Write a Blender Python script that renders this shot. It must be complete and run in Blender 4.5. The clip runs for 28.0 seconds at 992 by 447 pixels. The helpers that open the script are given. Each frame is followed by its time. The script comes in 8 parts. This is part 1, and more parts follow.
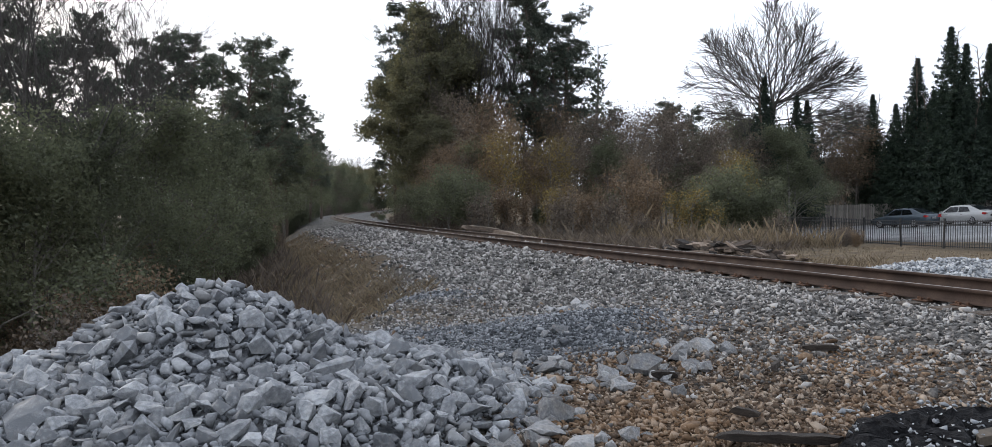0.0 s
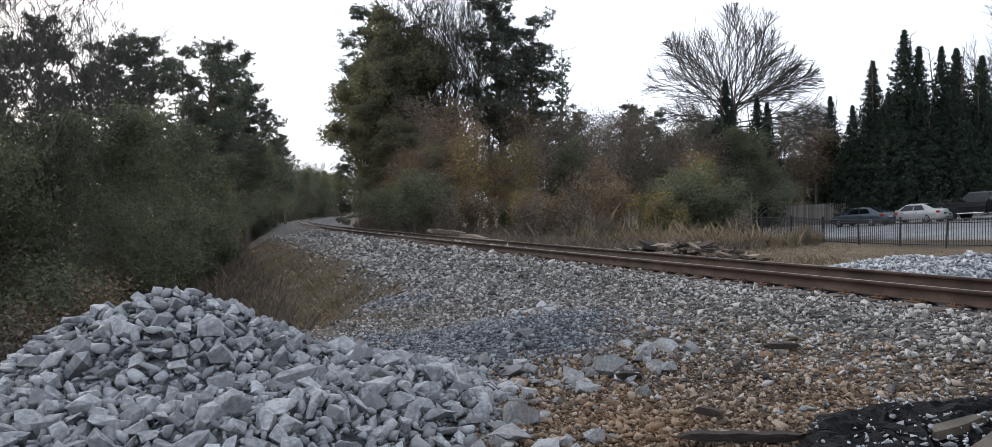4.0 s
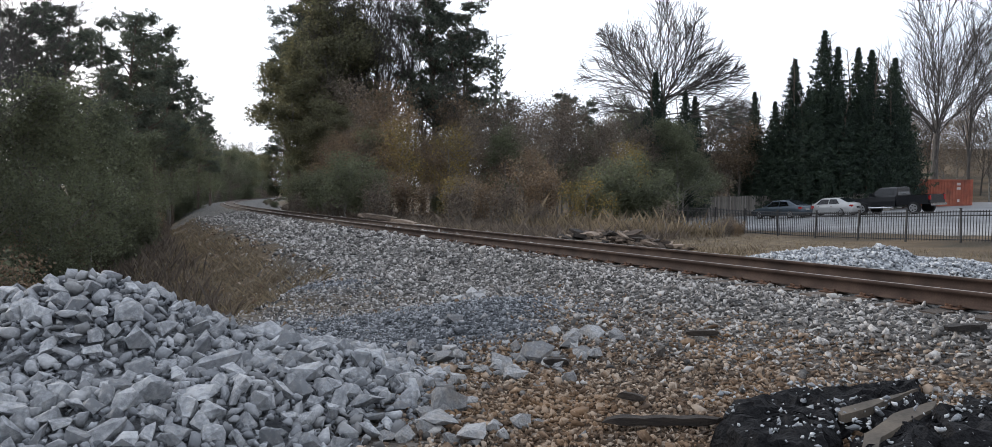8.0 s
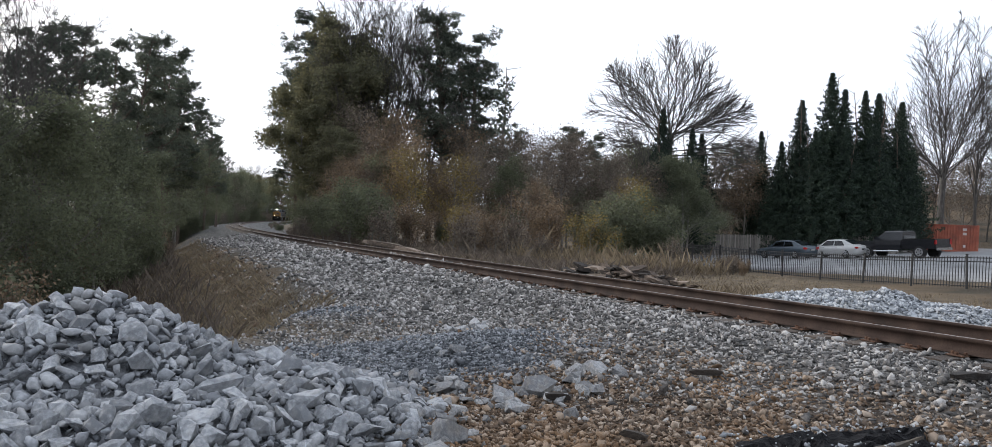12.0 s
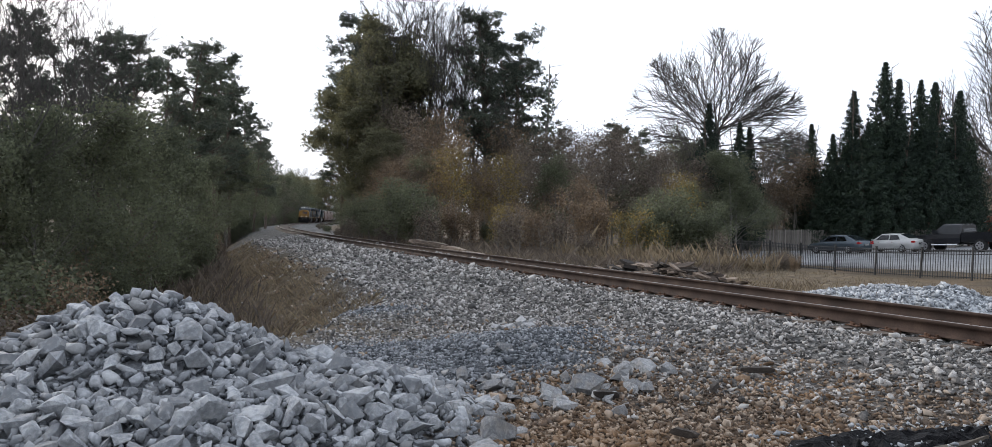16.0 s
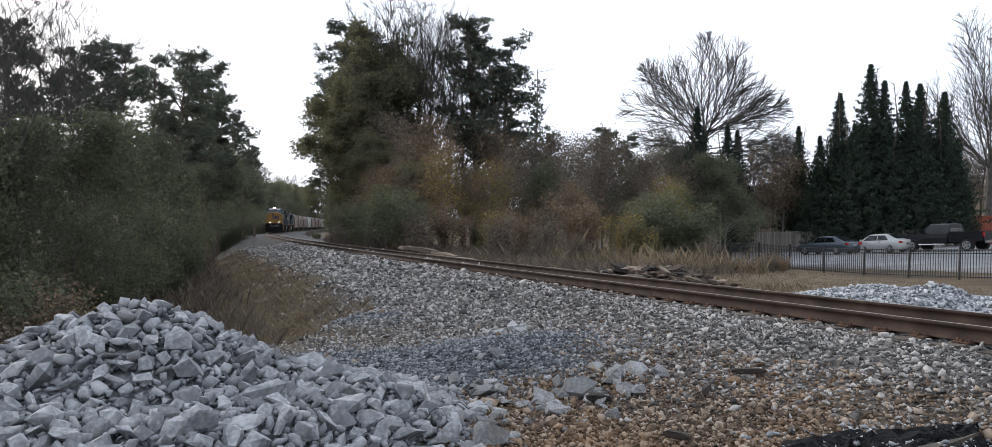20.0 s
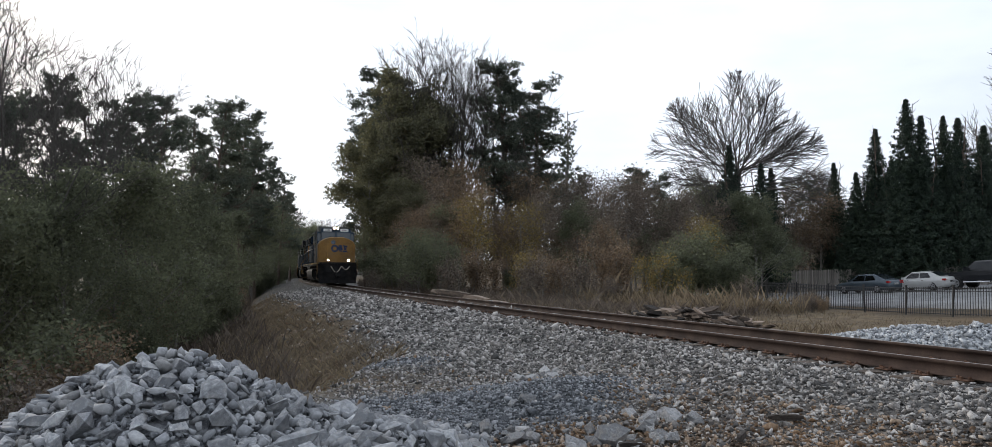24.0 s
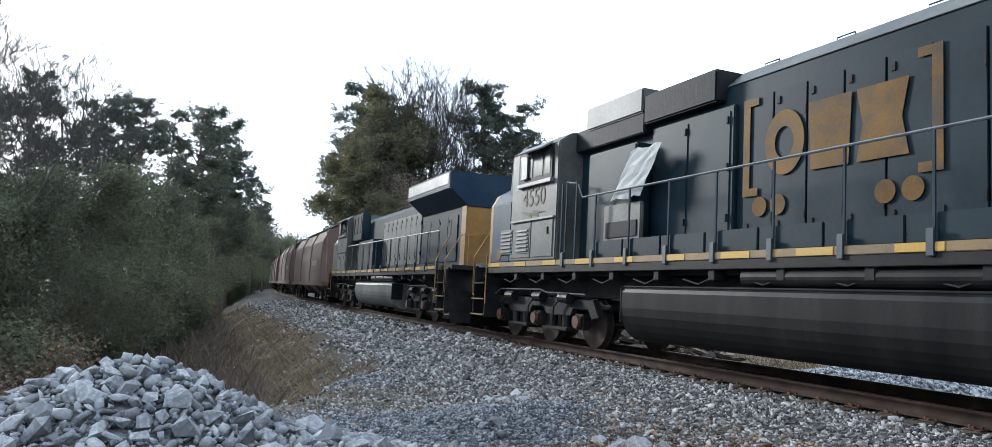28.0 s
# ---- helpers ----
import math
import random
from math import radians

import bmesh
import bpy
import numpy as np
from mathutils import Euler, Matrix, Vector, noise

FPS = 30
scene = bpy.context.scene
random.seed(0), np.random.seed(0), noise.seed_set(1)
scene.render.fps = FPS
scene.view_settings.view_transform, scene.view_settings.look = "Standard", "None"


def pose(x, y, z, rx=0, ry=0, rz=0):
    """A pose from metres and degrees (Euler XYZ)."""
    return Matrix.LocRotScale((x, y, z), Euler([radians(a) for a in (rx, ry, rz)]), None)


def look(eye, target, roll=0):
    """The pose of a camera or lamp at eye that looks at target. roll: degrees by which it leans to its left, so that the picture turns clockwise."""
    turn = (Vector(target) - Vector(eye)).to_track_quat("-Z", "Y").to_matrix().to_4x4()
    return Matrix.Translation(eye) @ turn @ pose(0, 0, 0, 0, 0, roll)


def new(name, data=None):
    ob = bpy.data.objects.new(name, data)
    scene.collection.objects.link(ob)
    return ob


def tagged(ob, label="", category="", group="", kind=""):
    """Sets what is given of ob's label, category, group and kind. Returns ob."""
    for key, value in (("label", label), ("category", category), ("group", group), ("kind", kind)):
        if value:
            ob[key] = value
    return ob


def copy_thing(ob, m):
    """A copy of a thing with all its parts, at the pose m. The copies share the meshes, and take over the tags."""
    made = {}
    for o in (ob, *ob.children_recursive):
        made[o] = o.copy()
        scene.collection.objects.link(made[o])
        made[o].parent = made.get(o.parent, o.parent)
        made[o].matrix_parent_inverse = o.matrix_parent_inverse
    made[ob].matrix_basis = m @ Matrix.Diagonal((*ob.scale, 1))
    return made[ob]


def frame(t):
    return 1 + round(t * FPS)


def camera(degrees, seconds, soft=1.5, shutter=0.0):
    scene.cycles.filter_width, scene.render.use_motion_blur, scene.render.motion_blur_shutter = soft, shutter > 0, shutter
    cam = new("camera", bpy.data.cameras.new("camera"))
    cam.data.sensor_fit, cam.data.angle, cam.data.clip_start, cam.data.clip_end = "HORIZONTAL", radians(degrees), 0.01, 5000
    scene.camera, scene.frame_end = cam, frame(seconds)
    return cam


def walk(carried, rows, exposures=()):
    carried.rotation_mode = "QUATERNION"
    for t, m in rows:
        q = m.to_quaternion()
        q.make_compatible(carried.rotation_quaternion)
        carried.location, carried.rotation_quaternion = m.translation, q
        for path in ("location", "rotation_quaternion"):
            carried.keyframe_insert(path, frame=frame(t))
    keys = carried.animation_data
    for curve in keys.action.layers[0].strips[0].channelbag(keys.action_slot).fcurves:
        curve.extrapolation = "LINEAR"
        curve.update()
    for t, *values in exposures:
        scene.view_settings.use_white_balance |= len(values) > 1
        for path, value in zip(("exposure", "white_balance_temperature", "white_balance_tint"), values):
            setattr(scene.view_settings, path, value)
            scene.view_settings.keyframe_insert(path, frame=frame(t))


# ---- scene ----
# ---- camera ----
cam = camera(66.33, 28.0, soft=0.65)
CAMERA_ROWS = [
    (0.0, 0.0, 0.0, 0.908, 88.286, -0.292, -0.01),
    (0.5, 0.028, -0.002, 0.9, 87.939, 0.454, -0.175),
    (1.0, 0.021, -0.001, 0.912, 88.24, 0.288, 0.204),
    (1.5, 0.015, -0.003, 0.91, 88.249, -0.939, -0.937),
    (2.0, 0.014, 0.009, 0.906, 87.665, -1.263, -1.51),
    (2.5, 0.006, 0.017, 0.907, 88.05, -1.239, -1.794),
    (4.5, 0.04, 0.034, 0.913, 88.53, 0.593, -2.693),
    (5.0, 0.05, 0.039, 0.923, 88.509, -0.015, -3.629),
    (5.5, 0.068, 0.032, 0.923, 87.241, -1.259, -6.323),
    (6.0, 0.063, 0.029, 0.919, 86.902, -0.973, -6.516),
    (6.5, 0.05, 0.028, 0.911, 87.521, -1.668, -6.837),
    (7.0, 0.031, 0.005, 0.927, 88.005, -1.639, -6.694),
    (7.5, 0.035, -0.006, 0.918, 89.191, -1.165, -6.348),
    (8.0, 0.034, 0.014, 0.916, 87.502, -0.923, -7.654),
    (8.5, 0.014, 0.019, 0.913, 88.334, 0.54, -6.108),
    (9.0, 0.021, 0.014, 0.913, 88.259, -1.878, -5.123),
    (9.5, 0.023, -0.004, 0.919, 89.25, -1.299, -5.565),
    (10.0, 0.023, -0.019, 0.911, 89.682, -1.212, -5.821),
    (10.5, 0.008, -0.006, 0.921, 89.439, -1.589, -4.184),
    (11.0, 0.015, 0.003, 0.926, 88.772, -2.127, -4.611),
    (11.5, 0.011, -0.006, 0.931, 89.413, -2.785, -7.319),
    (13.5, 0.004, 0.012, 0.92, 90.053, -2.998, -5.19),
    (14.0, -0.0, 0.009, 0.917, 89.616, -3.013, -3.613),
    (14.5, 0.01, 0.014, 0.918, 89.256, -2.602, -3.896),
    (15.0, 0.007, 0.012, 0.917, 89.593, -2.036, -4.129),
    (15.5, -0.006, 0.013, 0.926, 89.379, -2.346, -3.375),
    (16.0, -0.002, 0.002, 0.923, 89.537, -2.014, -3.933),
    (16.5, -0.006, 0.013, 0.913, 89.298, -1.689, -2.549),
    (17.0, -0.007, 0.03, 0.91, 89.114, -1.407, -2.581),
    (17.5, -0.004, 0.018, 0.924, 90.333, -1.239, -4.971),
    (18.0, -0.002, 0.014, 0.928, 92.099, -1.234, -4.667),
    (18.5, -0.004, 0.005, 0.918, 92.045, -0.898, -4.674),
    (19.0, -0.006, 0.015, 0.914, 90.668, -1.601, -4.241),
    (19.5, -0.016, 0.008, 0.918, 90.041, -1.002, -3.656),
    (20.0, -0.003, 0.005, 0.917, 89.965, -1.32, -4.684),
    (20.5, -0.02, 0.006, 0.923, 90.891, -1.416, -3.358),
    (21.0, -0.03, -0.023, 0.929, 91.712, -2.532, -2.439),
    (21.5, -0.018, -0.045, 0.927, 92.777, -1.577, -1.343),
    (23.5, 0.033, -0.077, 0.949, 93.053, -0.489, -2.899),
    (24.0, 0.026, -0.058, 0.967, 93.052, -0.631, -2.213),
    (24.5, 0.036, -0.069, 0.961, 94.229, -1.144, -3.903),
    (25.0, 0.009, -0.03, 0.959, 94.128, -1.007, -3.858),
    (25.5, 0.03, -0.041, 0.962, 93.882, -0.897, -4.8),
    (26.0, 0.035, -0.054, 0.97, 94.926, -1.767, -4.385),
    (26.5, 0.009, -0.024, 0.962, 94.684, -2.501, -5.029),
    (27.0, 0.009, -0.024, 0.962, 94.419, -2.193, -4.514),
    (27.5, 0.009, -0.024, 0.962, 94.214, -2.647, -4.051),
    (28.0, 0.009, -0.024, 0.962, 94.686, -3.346, -4.091),
]
walk(cam, [(t, pose(x, y, z, rx, ry, rz)) for t, x, y, z, rx, ry, rz in CAMERA_ROWS],
     exposures=[(0.0, 0.36, 6300, 13), (17.0, 0.42, 6300, 13), (21.0, 0.34, 6300, 13), (24.0, 0.1, 6350, 12), (26.0, 0.04, 6450, 12), (26.5, 0.2, 6300, 10), (27.0, 0.56, 5950, 8), (28.0, 0.88, 5750, 8)])

# ---- light: a bright thin overcast, the sun low behind the woods ----
SUN_AZ, SUN_EL = radians(-42), radians(17)      # azimuth from +y towards +x
world = bpy.data.worlds.new("sky")
scene.world = world
world.use_nodes = True
nt = world.node_tree
nt.nodes.clear()
w_out = nt.nodes.new("ShaderNodeOutputWorld")
w_bg = nt.nodes.new("ShaderNodeBackground")
w_sky = nt.nodes.new("ShaderNodeTexSky")
w_sky.sky_type = "NISHITA"
w_sky.sun_disc = False
w_sky.sun_elevation, w_sky.sun_rotation = SUN_EL, SUN_AZ
w_sky.air_density, w_sky.dust_density = 1.0, 3.0
w_co = nt.nodes.new("ShaderNodeTexCoord")
w_map = nt.nodes.new("ShaderNodeMapping")
w_map.inputs["Scale"].default_value = (1.6, 1.6, 5.0)
w_noise = nt.nodes.new("ShaderNodeTexNoise")
w_noise.inputs["Scale"].default_value = 1.5
w_noise.inputs["Detail"].default_value = 6
w_noise.inputs["Roughness"].default_value = 0.55
w_ramp = nt.nodes.new("ShaderNodeValToRGB")
w_ramp.color_ramp.elements[0].position, w_ramp.color_ramp.elements[0].color = 0.32, (8.3, 9.1, 10.2, 1)
w_ramp.color_ramp.elements[1].position, w_ramp.color_ramp.elements[1].color = 0.62, (10.6, 11.3, 12.0, 1)
w_mix = nt.nodes.new("ShaderNodeMix")
w_mix.data_type = "RGBA"
w_mix.inputs["Factor"].default_value = 0.86      # cloud cover
nt.links.new(w_co.outputs["Generated"], w_map.inputs["Vector"])
nt.links.new(w_map.outputs["Vector"], w_noise.inputs["Vector"])
nt.links.new(w_noise.outputs["Fac"], w_ramp.inputs["Fac"])
nt.links.new(w_sky.outputs["Color"], w_mix.inputs["A"])
nt.links.new(w_ramp.outputs["Color"], w_mix.inputs["B"])
nt.links.new(w_mix.outputs["Result"], w_bg.inputs["Color"])
w_bg.inputs["Strength"].default_value = 0.105
nt.links.new(w_bg.outputs["Background"], w_out.inputs["Surface"])

sun = new("sun", bpy.data.lights.new("sun", "SUN"))
sun.data.energy, sun.data.angle, sun.data.color = 2.4, radians(10), (1.0, 0.93, 0.82)
sun_dir = Vector((math.sin(SUN_AZ) * math.cos(SUN_EL), math.cos(SUN_AZ) * math.cos(SUN_EL), math.sin(SUN_EL)))
sun.matrix_world = look(sun_dir * 300, (0, 0, 0))


# ---- materials ----
def material(name, colours, scale=4.0, rough=0.85, metal=0.0, bump=0.3, detail=6.0, fine=40.0, spread=0.0, island=0.0, bump_dist=0.02, dirt=None, dirt_scale=1.5, dirt_amount=0.5, spec=None, through_light=0.0, stretch=(1, 1, 1)):
    """A surface: colours spread by noise at two scales, wear or dirt over it, fine relief."""
    m = bpy.data.materials.new(name)
    m.use_nodes = True
    t = m.node_tree
    bsdf = t.nodes["Principled BSDF"]
    bsdf.inputs["Roughness"].default_value, bsdf.inputs["Metallic"].default_value = rough, metal
    if spec is not None:
        bsdf.inputs["Specular IOR Level"].default_value = spec
    co = t.nodes.new("ShaderNodeTexCoord")
    mp = t.nodes.new("ShaderNodeMapping")
    mp.inputs["Scale"].default_value = stretch
    t.links.new(co.outputs["Object"], mp.inputs["Vector"])

    def noise_node(sc, dt):
        n = t.nodes.new("ShaderNodeTexNoise")
        n.inputs["Scale"].default_value, n.inputs["Detail"].default_value = sc, dt
        t.links.new(mp.outputs["Vector"], n.inputs["Vector"])
        return n

    n1, n2 = noise_node(scale, detail), noise_node(fine, 3.0)
    value = t.nodes.new("ShaderNodeMath")
    value.operation = "MULTIPLY_ADD"
    t.links.new(n2.outputs["Fac"], value.inputs[0])
    value.inputs[1].default_value = 0.45
    t.links.new(n1.outputs["Fac"], value.inputs[2])
    off = t.nodes.new("ShaderNodeMath")
    off.operation = "SUBTRACT"
    t.links.new(value.outputs[0], off.inputs[0])
    off.inputs[1].default_value = 0.225
    last = off.outputs[0]
    for amount, kind, socket in ((spread, "ShaderNodeObjectInfo", "Random"), (island, "ShaderNodeNewGeometry", "Random Per Island")):
        if amount:
            src = t.nodes.new(kind)
            add = t.nodes.new("ShaderNodeMath")
            add.operation = "MULTIPLY_ADD"
            t.links.new(src.outputs[socket], add.inputs[0])
            add.inputs[1].default_value = amount
            t.links.new(last, add.inputs[2])
            sub = t.nodes.new("ShaderNodeMath")
            sub.operation = "SUBTRACT"
            t.links.new(add.outputs[0], sub.inputs[0])
            sub.inputs[1].default_value = amount / 2
            last = sub.outputs[0]
    ramp = t.nodes.new("ShaderNodeValToRGB")
    els = ramp.color_ramp.elements
    while len(els) < len(colours):
        els.new(0.5)
    for i, c in enumerate(colours):
        els[i].position = 0.28 + 0.44 * i / max(1, len(colours) - 1)
        els[i].color = (*c, 1)
    t.links.new(last, ramp.inputs["Fac"])
    colour = ramp.outputs["Color"]
    if dirt:
        nd = noise_node(dirt_scale, 8.0)
        rd = t.nodes.new("ShaderNodeValToRGB")
        rd.color_ramp.elements[0].position, rd.color_ramp.elements[1].position = 0.45, 0.68
        mul = t.nodes.new("ShaderNodeMath")
        mul.operation = "MULTIPLY"
        mul.inputs[1].default_value = dirt_amount
        t.links.new(nd.outputs["Fac"], rd.inputs["Fac"])
        t.links.new(rd.outputs["Color"], mul.inputs[0])
        mix = t.nodes.new("ShaderNodeMix")
        mix.data_type = "RGBA"
        t.links.new(mul.outputs[0], mix.inputs["Factor"])
        t.links.new(colour, mix.inputs["A"])
        mix.inputs["B"].default_value = (*dirt, 1)
        colour = mix.outputs["Result"]
    t.links.new(colour, bsdf.inputs["Base Color"])
    if bump:
        b = t.nodes.new("ShaderNodeBump")
        b.inputs["Strength"].default_value, b.inputs["Distance"].default_value = bump, bump_dist
        t.links.new(value.outputs[0], b.inputs["Height"])
        t.links.new(b.outputs["Normal"], bsdf.inputs["Normal"])
    if through_light:
        tr = t.nodes.new("ShaderNodeBsdfTranslucent")
        mixs = t.nodes.new("ShaderNodeMixShader")
        mixs.inputs[0].default_value = through_light
        t.links.new(colour, tr.inputs["Color"])
        t.links.new(bsdf.outputs["BSDF"], mixs.inputs[1])
        t.links.new(tr.outputs["BSDF"], mixs.inputs[2])
        t.links.new(mixs.outputs[0], t.nodes["Material Output"].inputs["Surface"])
    return m


def glowing(name, colour, strength):
    m = bpy.data.materials.new(name)
    m.use_nodes = True
    b = m.node_tree.nodes["Principled BSDF"]
    b.inputs["Base Color"].default_value = (*colour, 1)
    b.inputs["Emission Color"].default_value = (*colour, 1)
    b.inputs["Emission Strength"].default_value = strength
    return m


def glass(name, colour=(0.02, 0.025, 0.03), rough=0.05):
    m = bpy.data.materials.new(name)
    m.use_nodes = True
    b = m.node_tree.nodes["Principled BSDF"]
    b.inputs["Base Color"].default_value = (*colour, 1)
    b.inputs["Roughness"].default_value = rough
    b.inputs["IOR"].default_value = 1.5
    b.inputs["Coat Weight"].default_value = 0.6
    return m


# ---- mesh helpers ----
def mesh_from(name, verts, faces, mat, smooth=False):
    me = bpy.data.meshes.new(name)
    me.from_pydata([tuple(v) for v in verts], [], [tuple(f) for f in faces])
    if mat:
        me.materials.append(mat)
    if smooth:
        me.polygons.foreach_set("use_smooth", [True] * len(me.polygons))
    me.update()
    return me


def big_mesh(name, verts, faces, mats, face_mats=None, smooth=False):
    """A mesh from numpy arrays: faces all of one size."""
    me = bpy.data.meshes.new(name)
    verts, faces = np.asarray(verts, np.float32), np.asarray(faces, np.int32)
    k = faces.shape[1]
    me.vertices.add(len(verts))
    me.vertices.foreach_set("co", verts.ravel())
    me.loops.add(faces.size)
    me.loops.foreach_set("vertex_index", faces.ravel())
    me.polygons.add(len(faces))
    me.polygons.foreach_set("loop_start", np.arange(0, faces.size, k, dtype=np.int32))
    me.polygons.foreach_set("loop_total", np.full(len(faces), k, np.int32))
    for m in mats:
        me.materials.append(m)
    if face_mats is not None:
        me.polygons.foreach_set("material_index", np.asarray(face_mats, np.int32))
    if smooth:
        me.polygons.foreach_set("use_smooth", np.ones(len(faces), bool))
    me.update(calc_edges=True)
    me.validate()
    return me


def part(name, bm, mat, parent=None, label=""):
    """Links a bmesh as one mesh object under a thing or a part."""
    me = bpy.data.meshes.new(name)
    bm.normal_update()
    bm.to_mesh(me)
    bm.free()
    me.materials.append(mat)
    ob = new(name, me)
    ob.parent = parent
    return tagged(ob, label)


def child(name, me, parent, label=""):
    ob = new(name, me)
    ob.parent = parent
    return tagged(ob, label)


def thing(name, m, label, category, group="", kind=""):
    ob = new(name)
    ob.empty_display_size = 0.2
    ob.matrix_world = m
    return tagged(ob, label, category, group, kind)


def box(bm, x0, x1, y0, y1, z0, z1, bevel=0.0, m=None):
    """Adds a box, its edges rounded by bevel."""
    r = bmesh.ops.create_cube(bm, size=1)
    vs = r["verts"]
    for v in vs:
        v.co = Vector(((x0 + x1) / 2 + v.co.x * (x1 - x0), (y0 + y1) / 2 + v.co.y * (y1 - y0), (z0 + z1) / 2 + v.co.z * (z1 - z0)))
    if bevel:
        es = list({e for v in vs for e in v.link_edges})
        g = bmesh.ops.bevel(bm, geom=es, offset=bevel, segments=2, affect="EDGES", clamp_overlap=True)
        vs = list({v for f in g["faces"] for v in f.verts} | {v for v in vs if v.is_valid})
    if m is not None:
        bmesh.ops.transform(bm, matrix=m, verts=[v for v in vs if v.is_valid])
    return bm


def tube(bm, points, r, sides=6, caps=True, r2=None):
    """Adds a round bar along points."""
    pts = [Vector(p) for p in points]
    rings = []
    for i, p in enumerate(pts):
        d = (pts[min(i + 1, len(pts) - 1)] - pts[max(i - 1, 0)]).normalized()
        a = d.cross(Vector((0, 0, 1)))
        if a.length < 1e-3:
            a = d.cross(Vector((0, 1, 0)))
        a.normalize()
        b = d.cross(a)
        rr = r if r2 is None else r + (r2 - r) * i / (len(pts) - 1)
        rings.append([bm.verts.new(p + rr * (math.cos(2 * math.pi * k / sides) * a + math.sin(2 * math.pi * k / sides) * b)) for k in range(sides)])
    for u, v in zip(rings, rings[1:]):
        for k in range(sides):
            bm.faces.new((u[k], u[(k + 1) % sides], v[(k + 1) % sides], v[k]))
    if caps:
        bm.faces.new(rings[0][::-1])
        bm.faces.new(rings[-1])
    return bm


def prism(bm, outline, lo, hi, axis="x", bevel=0.0):
    """Adds a solid that has the outline (2D) across the axis, from lo to hi along it."""
    def at(a, p, q):
        return {"x": (a, p, q), "y": (p, a, q), "z": (p, q, a)}[axis]
    u = [bm.verts.new(at(lo, p, q)) for p, q in outline]
    v = [bm.verts.new(at(hi, p, q)) for p, q in outline]
    fs = [bm.faces.new(u), bm.faces.new(v[::-1])]
    n = len(outline)
    for k in range(n):
        fs.append(bm.faces.new((u[k], v[k], v[(k + 1) % n], u[(k + 1) % n])))
    bmesh.ops.recalc_face_normals(bm, faces=fs)
    if bevel:
        es = list({e for f in fs for e in f.edges})
        bmesh.ops.bevel(bm, geom=es, offset=bevel, segments=2, affect="EDGES", clamp_overlap=True)
    return bm


def disc(bm, c, r, thick, axis="y", sides=16):
    """Adds a round plate or wheel of that thickness round c, with rounded rims."""
    m = {"x": Matrix.Rotation(math.pi / 2, 4, "Y"), "y": Matrix.Rotation(math.pi / 2, 4, "X"), "z": Matrix()}[axis]
    g = bmesh.ops.create_cone(bm, cap_ends=True, segments=sides, radius1=r, radius2=r, depth=thick, matrix=Matrix.Translation(c) @ m)
    return g["verts"]


# ---- the line of the track ----
T_DIST, T_TURN, T_K0, T_K1, T_K2 = 8.913, radians(19.5386), 9.1652e-4, 5.0431e-6, -2.6619e-8
T_LOW, T_HIGH = -150.0, 920.0
_s = np.arange(T_LOW, T_HIGH + 0.25, 0.25)
_c = np.clip(_s, -60, 300)
_th = T_TURN - (T_K0 * _c + T_K1 * _c**2 / 2 + T_K2 * _c**3 / 3)
_i0 = int(round(-T_LOW / 0.25))
_x = np.concatenate([[0], np.cumsum(-np.sin((_th[1:] + _th[:-1]) / 2) * 0.25)])
_y = np.concatenate([[0], np.cumsum(np.cos((_th[1:] + _th[:-1]) / 2) * 0.25)])
_x += T_DIST * math.cos(T_TURN) - _x[_i0]
_y += T_DIST * math.sin(T_TURN) - _y[_i0]
_zc = np.clip(_s, -30, 420)
_z = -0.0145056 * _zc + 1.2144e-5 * _zc**2


def track(s, side=0.0, up=0.0):
    """A place s metres back along the line; side: towards the near side; up: above the rail heads. Also the heading."""
    x, y, z, th = (np.interp(s, _s, a) for a in (_x, _y, _z, _th))
    return x - side * np.cos(th), y - side * np.sin(th), z + up, th


def to_track(x, y):
    """Arrays of places in the plan as (s, side)."""
    x, y = np.asarray(x, float), np.asarray(y, float)
    flat = np.stack([x.ravel(), y.ravel()], 1)
    tx, ty, ts, tt = _x[::8], _y[::8], _s[::8], _th[::8]
    s, side = np.empty(len(flat)), np.empty(len(flat))
    for a in range(0, len(flat), 4000):
        p = flat[a:a + 4000]
        d = (p[:, :1] - tx) ** 2 + (p[:, 1:] - ty) ** 2
        i = d.argmin(1)
        dx, dy = p[:, 0] - tx[i], p[:, 1] - ty[i]
        s[a:a + 4000] = ts[i] - dx * np.sin(tt[i]) + dy * np.cos(tt[i])
        side[a:a + 4000] = -(dx * np.cos(tt[i]) + dy * np.sin(tt[i]))
    return s.reshape(x.shape), side.reshape(x.shape)


def waves(x, y, size, seed=0.0):
    """Cheap smooth unevenness between -1 and 1."""
    u, v = x / size, y / size
    return (np.sin(1.7 * u + 2.3 * np.sin(0.9 * v + seed) + seed) + np.sin(2.1 * v + 1.9 * np.sin(1.1 * u - seed) + 2 * seed) + 0.6 * np.sin(3.7 * (u + v) + seed * 3 + np.sin(2.9 * u))) / 2.6


def smooth(a, b, x):
    t = np.clip((x - a) / (b - a), 0, 1)
    return t * t * (3 - 2 * t)


def lot_height(x, y):
    """The parking lot's gentle slope."""
    return -0.88 + 0.0626 * (np.clip(x, 10, 62) - 19) - 0.03 * (np.clip(y, 10, 84) - 29)


